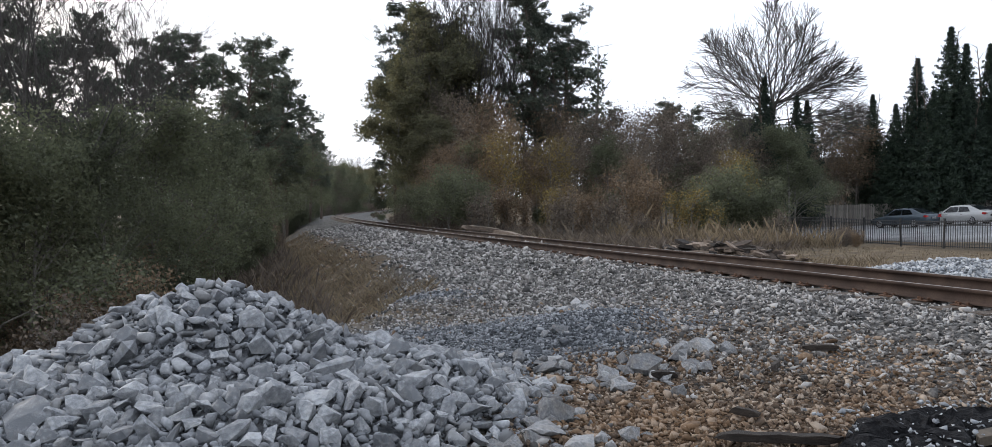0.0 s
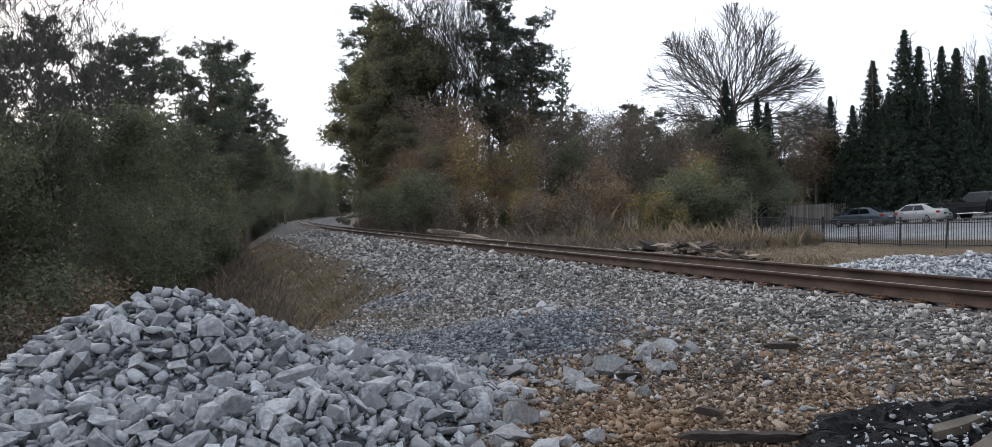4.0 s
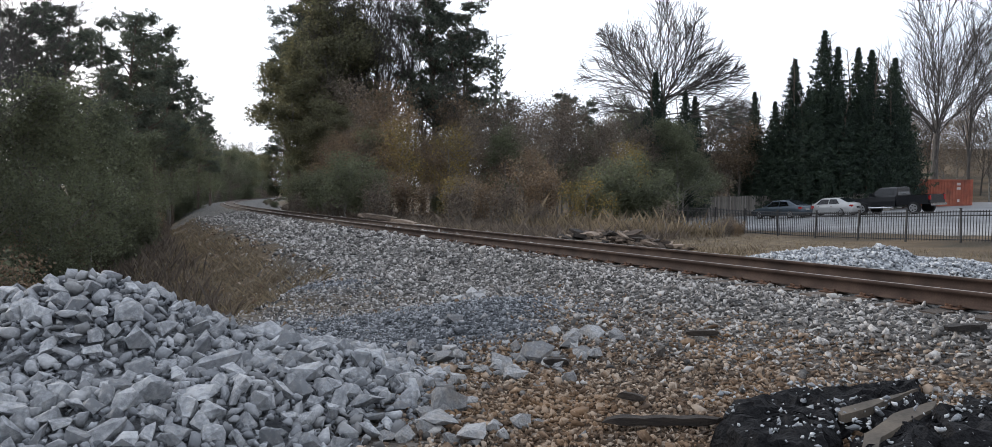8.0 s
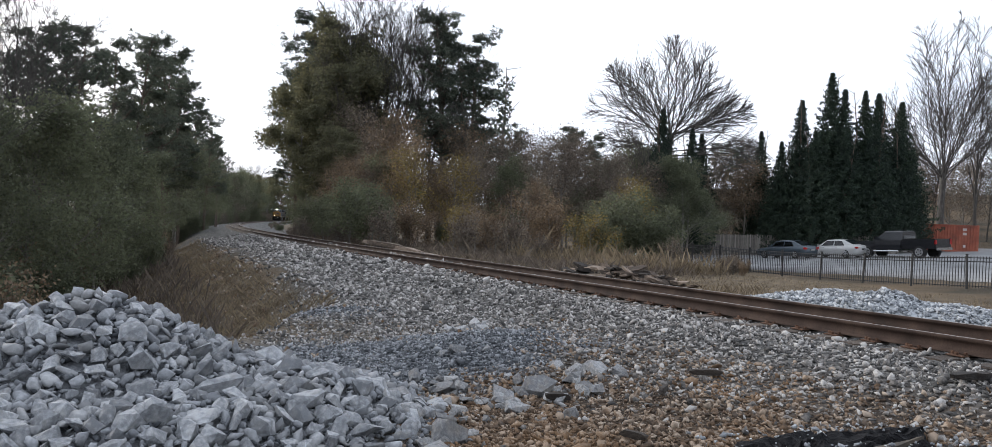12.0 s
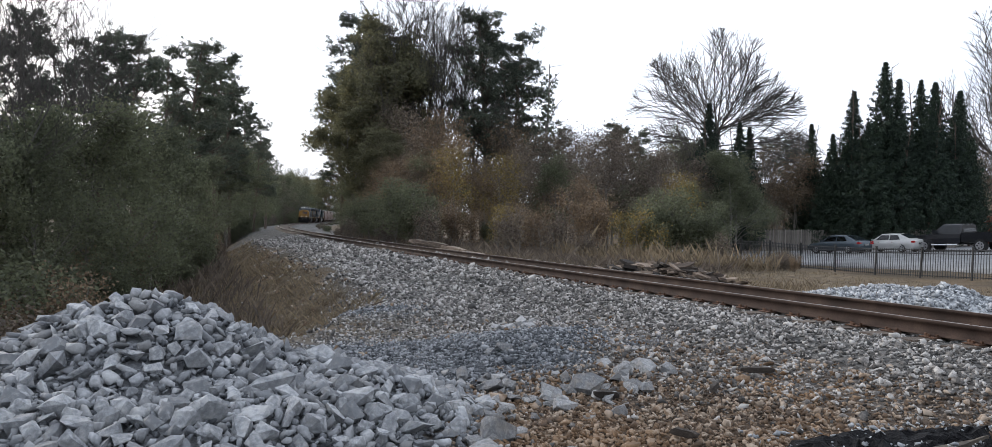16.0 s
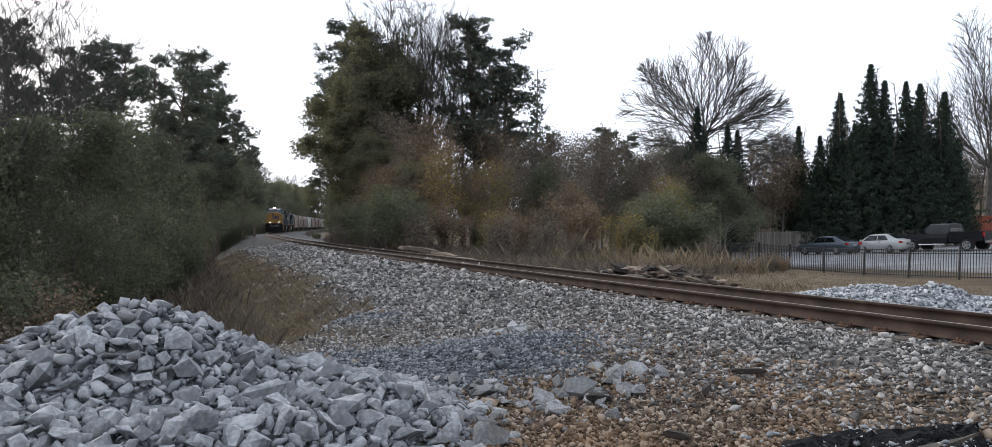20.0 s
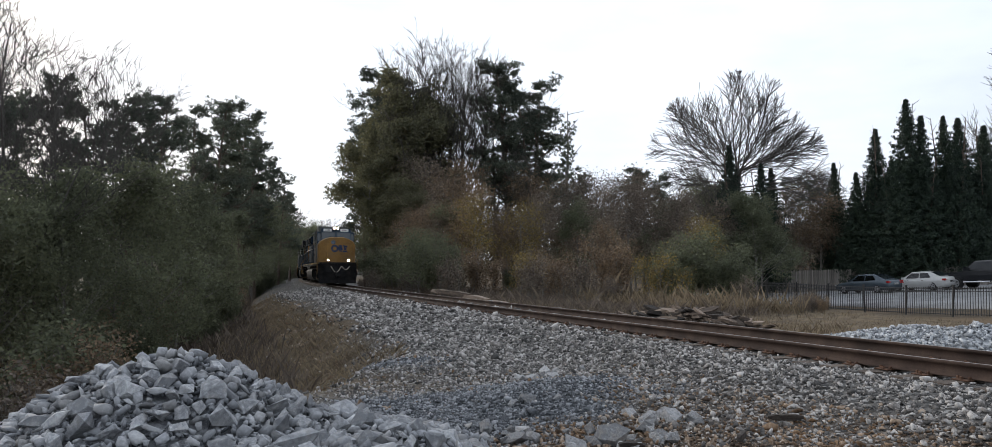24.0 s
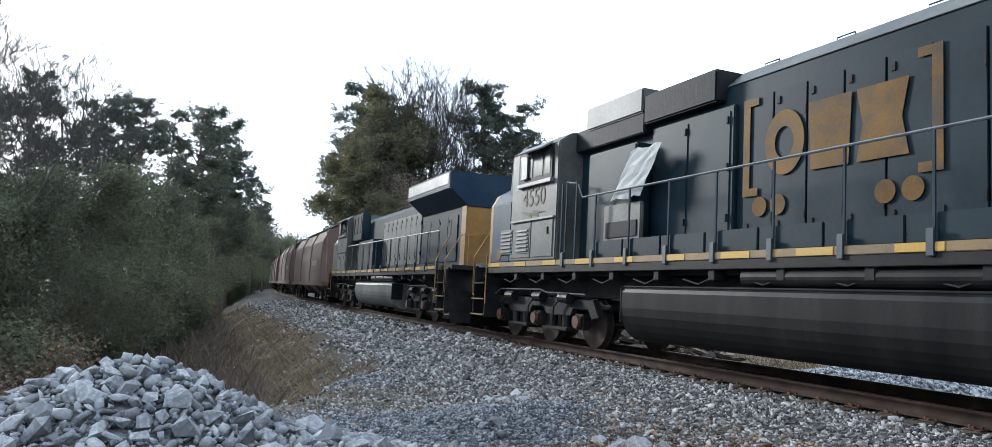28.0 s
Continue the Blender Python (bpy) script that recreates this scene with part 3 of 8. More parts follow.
def fan_tree(seed, h=17.0, reach=6.5, low=0.5, limbs_n=27, widest=88, fork=0.58, label="wide leafless tree with a domed fan of curved limbs"):
    """A domed or oval crown: long limbs that fan out of a short trunk, each with side branches and twigs up to the dome."""
    rng = np.random.default_rng(seed)
    wood, fine = bmesh.new(), bmesh.new()

    def curve(p, d, length, lift, n):
        pts, q, dd = [p], p, d
        for _ in range(n):
            dd = (dd + Vector((rng.normal(0, 0.06), rng.normal(0, 0.06), lift + rng.normal(0, 0.04)))).normalized()
            q = q + dd * (length / n)
            pts.append(q)
        return pts

    def room(p, d):
        """How far the dome reaches from p along d."""
        k = 0.2
        while k < 16:
            q = p + d * k
            if (q.x ** 2 + q.y ** 2) / reach ** 2 + ((q.z - low * h) / ((1 - low) * h)) ** 2 > 1:
                break
            k += 0.25
        return k

    trunk = curve(Vector((0, 0, 0)), Vector((0, 0, 1)), h * fork, 0.0, 5)
    tube(wood, trunk, 0.36, 8, True, 0.26)
    tilts = rng.permutation(limbs_n)
    for k in range(limbs_n):
        tilt, turn = radians(3 + (widest - 3) * (tilts[k] / (limbs_n - 1)) ** 0.62), 2.4 * k + rng.normal(0, 0.2)
        d = Vector((math.sin(tilt) * math.cos(turn), math.sin(tilt) * math.sin(turn), math.cos(tilt)))
        base = trunk[4] + (trunk[-1] - trunk[4]) * rng.random()
        limb = curve(base, d, room(base, d) * rng.uniform(0.88, 1.0), 0.012, 8)
        tube(wood, limb, 0.06, 5, True, 0.02)
        for j in range(13):
            u = 0.24 + 0.74 * j / 12
            i = min(int(u * 8), 7)
            p = limb[i].lerp(limb[i + 1], u * 8 - i)
            along_ = (limb[i + 1] - limb[i]).normalized()
            side = along_.cross(Vector((rng.normal(), rng.normal(), rng.normal()))).normalized()
            dd = (along_ + side * 0.55).normalized()
            ln = min(room(p, dd), 4.2 * (1.1 - 0.5 * u)) * rng.uniform(0.7, 1.0)
            branch = curve(p, dd, ln, 0.02, 4)
            tube(fine, branch, 0.03 * (1.15 - 0.4 * u), 3, False, 0.016)
            for m in range(7):
                w = 0.2 + 0.115 * m
                q = branch[min(int(w * 4), 3)].lerp(branch[min(int(w * 4), 3) + 1], w * 4 - min(int(w * 4), 3))
                td = (dd + along_.cross(Vector((rng.normal(), rng.normal(), rng.normal()))).normalized() * 0.6).normalized()
                tube(fine, curve(q, td, min(room(q, td) + 0.15, rng.uniform(0.6, 1.7)), 0.03, 2), 0.02, 3, False, 0.014)
    root = thing("bare_tree", Matrix(), label, "tree")
    part("trunk", wood, M_BARK_BACKLIT, root)
    part("crown", fine, M_BARK_BACKLIT, root)
    return root


def cypress(seed, h=15.0, w=3.1):
    """A dark pointed cone of tiered drooping sprays round one leader, ragged at the edge."""
    rng = np.random.default_rng(seed)
    trunk = limbs(rng, h, 0.2, 1, 0.9, (40,), start=0.05, up=0.7, shrink=0.1)
    body, spire = [], []
    tiers = 52
    for k in range(tiers):
        u = k / (tiers - 1)
        z = h * (0.03 + 0.965 * u)
        reach = w * min(1.0, 0.8 + 3 * u) * (1 - u) ** 0.82 * (0.84 if k % 2 else 1.06)
        for a in np.arange(0, 2 * math.pi, 2 * math.pi / max(4, int(4 + 9 * reach / w))):
            ang = a + 2.4 * k + rng.normal(0, 0.15)
            r = reach * rng.uniform(0.66, 1.14)
            for q in (0.3, 0.55, 0.78, 1.0):
                (spire if u > 0.66 else body).append((r * q * math.cos(ang), r * q * math.sin(ang), z + 0.3 * r * q + rng.normal(0, 0.05)))
    bv, bf = leaves(rng, np.array(body), 15, 0.16, 0.15, -0.3, 0.3)
    tv, tf = leaves(rng, np.array(spire), 13, 0.09, 0.12, -0.4, 0.3)
    lv, lf = np.concatenate([bv, tv]), np.concatenate([bf, tf + len(bv)])
    return plant("cypress_tree", "dense dark green conical cypress at the edge of a parking lot", "tree", trunk[:2], (lv, lf), M_BARK_PINE, M_CEDAR)


def bush(seed, h=3.5, mat=None, label="", per=26, size=0.065, density=0.9, stems=7, name="bush", category="bush"):
    rng = np.random.default_rng(seed)
    V, Fc, pts = [], [], []
    for k in range(stems):
        v, f, tips = limbs(rng, h * rng.uniform(0.65, 1.1), 0.035, 2, 0.6, (7, 4), start=0.15, up=0.6, crook=0.18, shrink=0.42, trunk_lean=0.12)
        off = np.append(rng.normal(0, h * 0.16, 2), 0)
        Fc.append(f + sum(len(a) for a in V))
        V.append(v + off)
        pts += [p + off for p, _ in tips]
    pts = np.array(pts)
    pts = pts[rng.random(len(pts)) < density]
    crown = leaves(rng, pts, per, 0.38, size, 0.1, 0.6) if per else None
    return plant(name, label, category, (np.concatenate(V), np.concatenate(Fc)), crown, M_BARK_GREY, mat)


def dead_snag(seed, h=15.0):
    rng = np.random.default_rng(seed)
    v, f, tips = limbs(rng, h, 0.26, 2, 0.75, (9, 3), start=0.45, up=0.4, crook=0.2, shrink=0.2)
    pts = np.array([(rng.normal(0, 0.2), rng.normal(0, 0.2), z) for z in np.linspace(0.35 * h, 0.92 * h, 60)])
    return plant("ivy_covered_snag", "broken dead tree wrapped in dark ivy", "tree", (v, f), leaves(rng, pts, 14, 0.3, 0.16), M_BARK_GREY, M_PINE)


TOPS = {}


def over_line(x, y, r):
    """The strip that is kept clear of plants, so that the line can be seen round its bend."""
    if not 45 < y < 395 or float(to_track(np.array([x]), np.array([y]))[1][0]) > 8:
        return False
    return x - r < -0.132 * y and x + r > -0.214 * y


def put(kinds, places, seed=1, clear=False):
    """Copies of the kinds at (kind, x, y, height of the top above the datum); a kind is (thing, its own height)."""
    rng = random.Random(seed)
    for k, x, y, top in places:
        root, own = kinds[k]
        if k not in TOPS:
            TOPS[k] = max(np.percentile([v.co.z for v in c.data.vertices], 99.7) for c in root.children)
        own = TOPS[k]
        z = land_at(x, y) - 0.1
        if clear and over_line(x, y, 0.2 * (top - z)):
            continue
        sc = max(0.2, (top - z) / own)
        m = pose(x, y, z, 0, 0, rng.uniform(0, 360)) @ Matrix.Diagonal((sc * rng.uniform(0.88, 1.12), sc * rng.uniform(0.88, 1.12), sc, 1))
        copy_thing(root, m)


def drop_things(roots):
    """Removes the patterns from which copies were made."""
    for root, _ in roots.values():
        for ob in [*root.children_recursive, root]:
            bpy.data.objects.remove(ob)


KINDS = {
    "pine": (pine(1), 18.0), "pine2": (pine(2), 18.0), "pine3": (pine(3), 18.0),
    "green": (broadleaf(11, 12.0, M_GREEN, "green leafy tree at the edge of the woods"), 12.0),
    "green2": (broadleaf(12, 12.0, M_GREEN, "dull green leafy tree in dense woods", spread=0.85), 12.0),
    "olive": (broadleaf(13, 15.0, M_OLIVE, "olive green tree turning in autumn", per=36, size=0.105, radius=0.42), 15.0),
    "rust": (broadleaf(14, 9.0, M_RUST, "small tree with thin rust brown leaves", per=16, density=0.8, size=0.085), 9.0),
    "gold": (broadleaf(15, 8.0, M_GOLD, "young tree with sparse golden leaves", per=9, density=0.55, size=0.085), 8.0),
    "brown": (broadleaf(16, 10.0, M_BRUSH, "brown autumn tree with thin dry leaves", per=14, density=0.8, size=0.085), 10.0),
    "bare": (bare(21), 16.0), "bare2": (bare(22, kids=(13, 7, 5, 3), spread=0.5), 16.0),
    "fan": (fan_tree(23), 17.0),
    "oval": (fan_tree(24, 22.0, 6.2, 0.55, 27, 58, 0.36, "tall leafless tree with an oval crown of rising limbs"), 22.0),
    "cypress": (cypress(31), 15.0), "cypress2": (cypress(32), 15.0), "cypress3": (cypress(33, 15.0, 4.3), 15.0),
    "greenbush": (bush(41, 3.5, M_GREEN, "dense green bush beside the track"), 3.5),
    "rustbush": (bush(42, 3.5, M_RUST, "rust coloured bush with dry leaves", per=16), 3.5),
    "goldbush": (bush(43, 3.5, M_GOLD, "bush with sparse yellow leaves", per=11, density=0.6), 3.5),
    "twigbush": (bush(44, 3.0, M_BRUSH, "leafless brown thicket of thin stems", per=4, size=0.07, stems=11), 3.0),
    "snag": (dead_snag(51), 15.0),
}
LEFT_FRONT = [("bare", -13.4, 21.1, 8.9), ("bare2", -14.2, 24.2, 9.3), ("bare", -14.8, 27.3, 9.1), ("bare2", -15, 30.5, 9.3), ("bare", -15.7, 34.6, 9.3), ("green", -12.4, 18.2, 3.4), ("green2", -12.1, 19.6, 3.2), ("green", -12.7, 22.7, 3.7), ("green2", -11.4, 22.3, 3.3), ("green", -12.4, 27.3, 4.4), ("green2", -12.3, 30.6, 4.7), ("green", -13.3, 35.6, 4.6), ("green2", -14.3, 41.6, 4.4), ("green", -15.7, 49.6, 4.2), ("green2", -13.2, 17.6, 3.7), ("bare2", -15.2, 21.1, 9.1)]
LEFT_PINES = [("pine", -20.8, 36.5, 9.2), ("pine2", -20.2, 39.1, 10.1), ("pine3", -19.6, 41.6, 9.7), ("pine", -20.1, 45.8, 11.4), ("pine2", -18, 43.4, 10.6), ("pine3", -18, 46.7, 10.3), ("pine", -19.2, 52.6, 12.2), ("pine2", -19.2, 56.9, 13), ("pine3", -19.2, 61, 13.2), ("pine", -19.7, 67.2, 13.2), ("pine2", -20.2, 73.3, 12.7), ("pine3", -21.2, 81.3, 12.1), ("pine", -22.6, 92.3, 11.3), ("pine2", -25.1, 109.2, 10.3), ("green2", -19.3, 69.4, 6.1), ("green", -22.4, 89.2, 5.4), ("green2", -25.9, 112, 5.9), ("pine", -21.2, 33.9, 9.1), ("pine3", -21.4, 31.4, 9.8), ("green2", -21, 75, 8.6), ("pine2", -22.6, 85, 9.4), ("green2", -24.2, 97, 7.8), ("pine3", -20.6, 66, 10.4), ("green", -19.8, 60, 8.8), ("pine", -24.4, 100, 9.6), ("pine2", -20.4, 70, 11.6)]
FAR_BEND = [("bare", -62.3, 268, 20.6), ("bare2", -66, 284, 21.6), ("green2", -56.6, 232, 13.7), ("green", -60, 250, 15.3), ("green2", -64.5, 270, 16.3), ("brown", -68.2, 300, 16.8), ("green2", -71, 325, 16.7)]
CLUMP = [("pine", -11.2, 85.1, 17), ("pine2", -10.2, 84.2, 20), ("olive", -8.6, 79.5, 19.7), ("olive", -6.8, 78.7, 21), ("pine3", -8.7, 86.5, 22.6), ("pine", -7.1, 85.6, 22.9), ("bare", -5.3, 79.8, 22.4), ("bare2", -3.3, 78.9, 23.5), ("bare", -1.2, 82, 24), ("bare2", 1, 80, 23), ("pine3", 5.2, 78.9, 22.4), ("pine", 6.6, 78.8, 20.9), ("pine2", 7.8, 80.7, 17.5), ("pine2", 4.3, 80.9, 21.2), ("pine3", 7.2, 77.6, 18.8), ("snag", 9.8, 74.4, 16.2), ("olive", -8.4, 73.5, 11), ("olive", -6.2, 69.7, 8.8), ("olive", -7.6, 76.5, 15.5), ("brown", -3.9, 67.9, 6.9), ("brown", -4.6, 73, 11.5), ("bare", 3.1, 81.8, 20.6), ("olive", -4.8, 80.5, 18.5), ("pine2", -4.4, 86.5, 19), ("bare2", 6.2, 74, 12.5)]
THICKET = [("rust", -1, 62, 9.5), ("rust", 0.5, 58, 7.3), ("gold", 0.9, 55, 6), ("brown", -1.9, 60, 5), ("gold", 4.1, 55.9, 5.8), ("rust", 3.2, 57.9, 4.2), ("brown", 6.6, 65.7, 7.6), ("brown", 9, 69.4, 9.1), ("greenbush", -2.6, 49.9, 3.2), ("greenbush", -4.4, 55.8, 2.4), ("twigbush", -0.9, 48, 1.6), ("brown", 11.2, 71.1, 9.9), ("brown", 13.5, 70.7, 9.7), ("brown", 16.2, 72.2, 10.4), ("rust", 9, 49.2, 3.9), ("brown", 14.5, 60.3, 7.8), ("gold", 13.3, 42, 3.9), ("greenbush", 11.9, 40.3, 2.8)]
THICKET_NEAR = [("greenbush", 13.6, 39.7, 2.2), ("goldbush", 10, 38.7, 2.1), ("rustbush", 8.5, 43.2, 2.9), ("twigbush", 6.1, 41.6, 1.5), ("twigbush", 3.7, 41.8, 1.5), ("twigbush", 13.2, 35.6, 0.6), ("green", 15.2, 45.5, 3.5), ("goldbush", 3.4, 47.9, 2.4), ("greenbush", -6.8, 63.6, 2.3), ("green2", -9.4, 73.4, 5), ("rustbush", 5.5, 45.7, 2), ("pine2", 20.7, 87.6, 12.4), ("pine3", 19.1, 90, 12.4), ("pine", 22.8, 87.1, 12), ("pine2", 13.3, 91, 11.9), ("pine3", 9.4, 94.5, 12.3), ("greenbush", 10.5, 38.6, 1.2), ("rustbush", 1.3, 52, 2.1), ("twigbush", -3.5, 49.9, 0.7), ("twigbush", -7.4, 61.6, 0.6), ("twigbush", 7, 37.3, 0.5)]
BEHIND_LOT = [("fan", 25.1, 70.7, 19.4), ("cypress", 23.9, 68, 12.3), ("cypress2", 26.8, 68, 10.6), ("cypress", 30.2, 74.1, 11), ("green2", 25, 80.2, 11.2), ("bare2", 33.1, 77.2, 9.2), ("bare", 35.8, 78.2, 9), ("cypress", 35.4, 71.7, 11.3), ("rust", 33.4, 70.5, 8.2), ("brown", 36.4, 71.2, 7.7), ("green2", 27.8, 75, 7.7), ("brown", 32.5, 73.1, 5.8), ("bare2", 22.4, 68.4, 12.2), ("brown", 29.2, 72.3, 7.2), ("bare", 41.5, 79.9, 9.9)]
CYPRESSES = [("cypress", 37.2, 67.4, 13.9), ("cypress2", 39.9, 67.1, 16.6), ("cypress", 41.4, 67.3, 15.2), ("cypress2", 43.3, 67, 15.1), ("cypress", 44.4, 66.6, 14.9), ("cypress2", 46.8, 66.6, 14.2), ("cypress3", 37.5, 65.4, 10.6), ("cypress3", 40.4, 64.8, 10.8), ("cypress3", 42.8, 64.4, 11.6), ("cypress3", 45.6, 65, 10.9), ("cypress", 35.6, 67.9, 9.9), ("cypress2", 47.9, 66.2, 9.6)]
RIGHT_END = [("oval", 56.3, 72.8, 24.2), ("bare2", 61.2, 74, 20.6), ("bare", 62.4, 71.7, 22), ("bare2", 66.5, 87.7, 13.7), ("brown", 62.9, 77.8, 10.3), ("brown", 65.2, 75.9, 10.9), ("brown", 66, 72.5, 9.9), ("bare", 62.5, 64.8, 18.5), ("brown", 61.9, 84.8, 10.2), ("pine", 67.5, 66.9, 16.8)]
CLUMP_TOP = [("bare2", -4.9, 80.8, 25.2), ("bare", -2.5, 79.9, 25), ("bare2", -0.2, 79, 23.6)]
for seed, group in enumerate((LEFT_FRONT, LEFT_PINES, FAR_BEND, CLUMP, THICKET, THICKET_NEAR, BEHIND_LOT, CYPRESSES, RIGHT_END, CLUMP_TOP)):
    put(KINDS, group, seed)

rng3 = random.Random(77)


def row(n, s0, s1, v0, v1, kinds, h0, h1):
    """Scattered plants along the line, between two distances from it, with tops that high above the ground."""
    out = []
    for k in range(n):
        x, y, _, _ = track(s0 + (s1 - s0) * (k + rng3.random()) / n, rng3.uniform(v0, v1))
        out.append((rng3.choice(kinds), float(x), float(y), land_at(x, y) + rng3.uniform(h0, h1)))
    put(KINDS, out, n, True)


row(40, 40, 130, 7.5, 11.5, ("twigbush", "greenbush", "twigbush", "rustbush"), 0.8, 2.2)
row(34, 17, 70, 11.5, 16, ("greenbush", "twigbush", "twigbush", "greenbush", "rustbush"), 1.6, 3.6)
row(22, 70, 170, 8, 13, ("greenbush", "twigbush", "greenbush"), 2.0, 4.5)
row(18, 20, 110, 15, 24, ("green", "green2", "brown"), 5.0, 8.5)
row(26, 42, 130, -13, -7.5, ("twigbush", "twigbush", "greenbush", "rustbush", "twigbush"), 1.2, 2.8)
row(20, 60, 150, -24, -12, ("green", "brown", "rust", "green2", "olive"), 4.0, 9.0)
row(12, 130, 300, -16, -8, ("green", "green2", "olive", "pine"), 7.0, 13.0)


def backdrop_row(n, x0, y0, x1, y1, deep, kinds, h0, h1):
    out = []
    for k in range(n):
        t = (k + rng3.random()) / n
        x, y = x0 + (x1 - x0) * t + rng3.uniform(-deep, deep) * 0.4, y0 + (y1 - y0) * t + rng3.uniform(-deep, deep)
        out.append((rng3.choice(kinds), x, y, land_at(x, y) + rng3.uniform(h0, h1)))
    put(KINDS, out, n, True)


backdrop_row(18, -9, 64, 14, 60, 4, ("brown", "rust", "green2", "brown"), 4.0, 8.0)
backdrop_row(12, 8, 58, 26, 62, 4, ("brown", "rust", "green", "brown"), 4.5, 9.0)
backdrop_row(6, -9, 76, 7, 74, 3, ("brown", "bare2", "rust"), 8.0, 12.0)
backdrop_row(9, 14, 31, 17, 36, 1.0, ("twigbush", "rustbush", "twigbush"), 0.6, 1.0)
backdrop_row(30, 2, 108, 62, 112, 7, ("brown", "pine", "pine2", "bare2", "brown", "pine3"), 9.0, 13.0)
backdrop_row(26, 48, 92, 120, 70, 7, ("brown", "bare2", "brown", "rust", "pine2"), 9.0, 14.0)
row(26, 120, 270, 4.6, 9, ("greenbush", "twigbush", "twigbush"), 1.5, 4.0)
row(26, 110, 270, -9, -4.6, ("greenbush", "twigbush", "twigbush"), 1.2, 3.5)
put(KINDS, [("twigbush" if k % 3 else "greenbush", *(float(a) for a in track(95 + 5.4 * k, -5.6 - 2.2 * rng3.random())[:2]), float(track(95 + 5.4 * k)[2]) + rng3.uniform(-0.1, 0.5)) for k in range(44)], 5)
row(14, 18, 150, 24, 46, ("green2", "pine", "green", "pine3", "green2"), 8.0, 12.0)
row(26, 36, 105, 9.4, 12.2, ("greenbush", "green2", "greenbush", "twigbush"), 2.4, 4.6)
# the woods that close the bend
row(34, 135, 330, 9, 18, ("green2", "brown", "green", "olive", "green2"), 16.0, 21.0)
row(20, 300, 430, 9, 24, ("green2", "brown", "green", "olive"), 18.0, 25.0)
row(34, 128, 400, 6.5, 10, ("greenbush", "greenbush", "twigbush"), 4.0, 7.0)
row(24, 80, 128, 5.2, 7.6, ("greenbush", "greenbush", "twigbush"), 2.2, 4.6)
backdrop_row(26, -122, 408, -26, 432, 8, ("green2", "brown", "green", "olive"), 22.0, 29.0)
backdrop_row(10, -110, 425, -45, 445, 6, ("bare", "bare2"), 29.0, 34.0)
backdrop_row(20, -105, 400, -32, 408, 3, ("greenbush", "twigbush", "greenbush"), 8.0, 12.0)
row(20, 75, 175, 9, 13, ("greenbush", "green2", "greenbush"), 3.0, 6.0)
# unseen woods added behind the camera, to darken the train's side and its reflections
backdrop_row(26, -75, -26, 75, -30, 6, ("pine", "pine2", "green", "green2", "brown", "pine3"), 10.0, 16.0)
drop_things(KINDS)


# ---- stones ----
M_RIPRAP = material("broken_granite", [(0.15, 0.158, 0.17), (0.265, 0.276, 0.292), (0.44, 0.452, 0.468)], 3.2, 0.88, 0, 0.7, fine=34, spread=0.4, island=0.35, dirt=(0.23, 0.215, 0.19), dirt_scale=2.5, dirt_amount=0.35, bump_dist=0.02)
M_BALLAST = material("grey_ballast", [(0.052, 0.05, 0.048), (0.13, 0.121, 0.113), (0.218, 0.201, 0.186), (0.405, 0.388, 0.37)], 9.0, 0.9, 0, 0.2, fine=70, island=0.62, bump_dist=0.006)
M_PEBBLE = material("brown_pebbles", [(0.05, 0.035, 0.024), (0.115, 0.074, 0.046), (0.18, 0.122, 0.078), (0.32, 0.258, 0.2)], 9.0, 0.9, 0, 0.2, fine=70, island=0.65, dirt=(0.2, 0.105, 0.04), dirt_scale=1.1, dirt_amount=0.45, bump_dist=0.006)
M_LOOSE = material("pale_loose_stone", [(0.16, 0.164, 0.17), (0.26, 0.265, 0.272), (0.4, 0.404, 0.408)], 6.0, 0.85, 0, 0.9, fine=40, spread=0.5, dirt=(0.24, 0.2, 0.155), dirt_scale=3.0, dirt_amount=0.4, bump_dist=0.02)
M_FINE = material("fine_blue_grey_stone", [(0.05, 0.055, 0.062), (0.13, 0.138, 0.15), (0.27, 0.28, 0.295)], 9.0, 0.9, 0, 0.2, fine=70, island=0.7, bump_dist=0.006)
M_WHITESTONE = material("pale_crushed_stone", [(0.19, 0.203, 0.218), (0.31, 0.325, 0.342), (0.47, 0.482, 0.495)], 9.0, 0.9, 0, 0.2, fine=70, island=0.7, bump_dist=0.006)


def rock(rng, points, flat=0.75):
    """A broken stone: the hull of random points, sharp-edged."""
    bm = bmesh.new()
    v = rng.normal(0, 1, (points, 3))
    v /= np.linalg.norm(v, axis=1, keepdims=True)
    v *= rng.uniform(0.8, 1.05, (points, 1)) * np.array([1.0, rng.uniform(0.5, 0.9), rng.uniform(0.38, flat)])
    for p in v:
        bm.verts.new(p)
    bmesh.ops.convex_hull(bm, input=bm.verts[:])
    loose = [x for x in bm.verts if not x.link_faces]
    bmesh.ops.delete(bm, geom=loose, context="VERTS")
    bmesh.ops.triangulate(bm, faces=bm.faces[:])
    bm.verts.index_update()
    out = np.array([x.co[:] for x in bm.verts]), np.array([[x.index for x in f.verts] for f in bm.faces])
    bm.free()
    return out


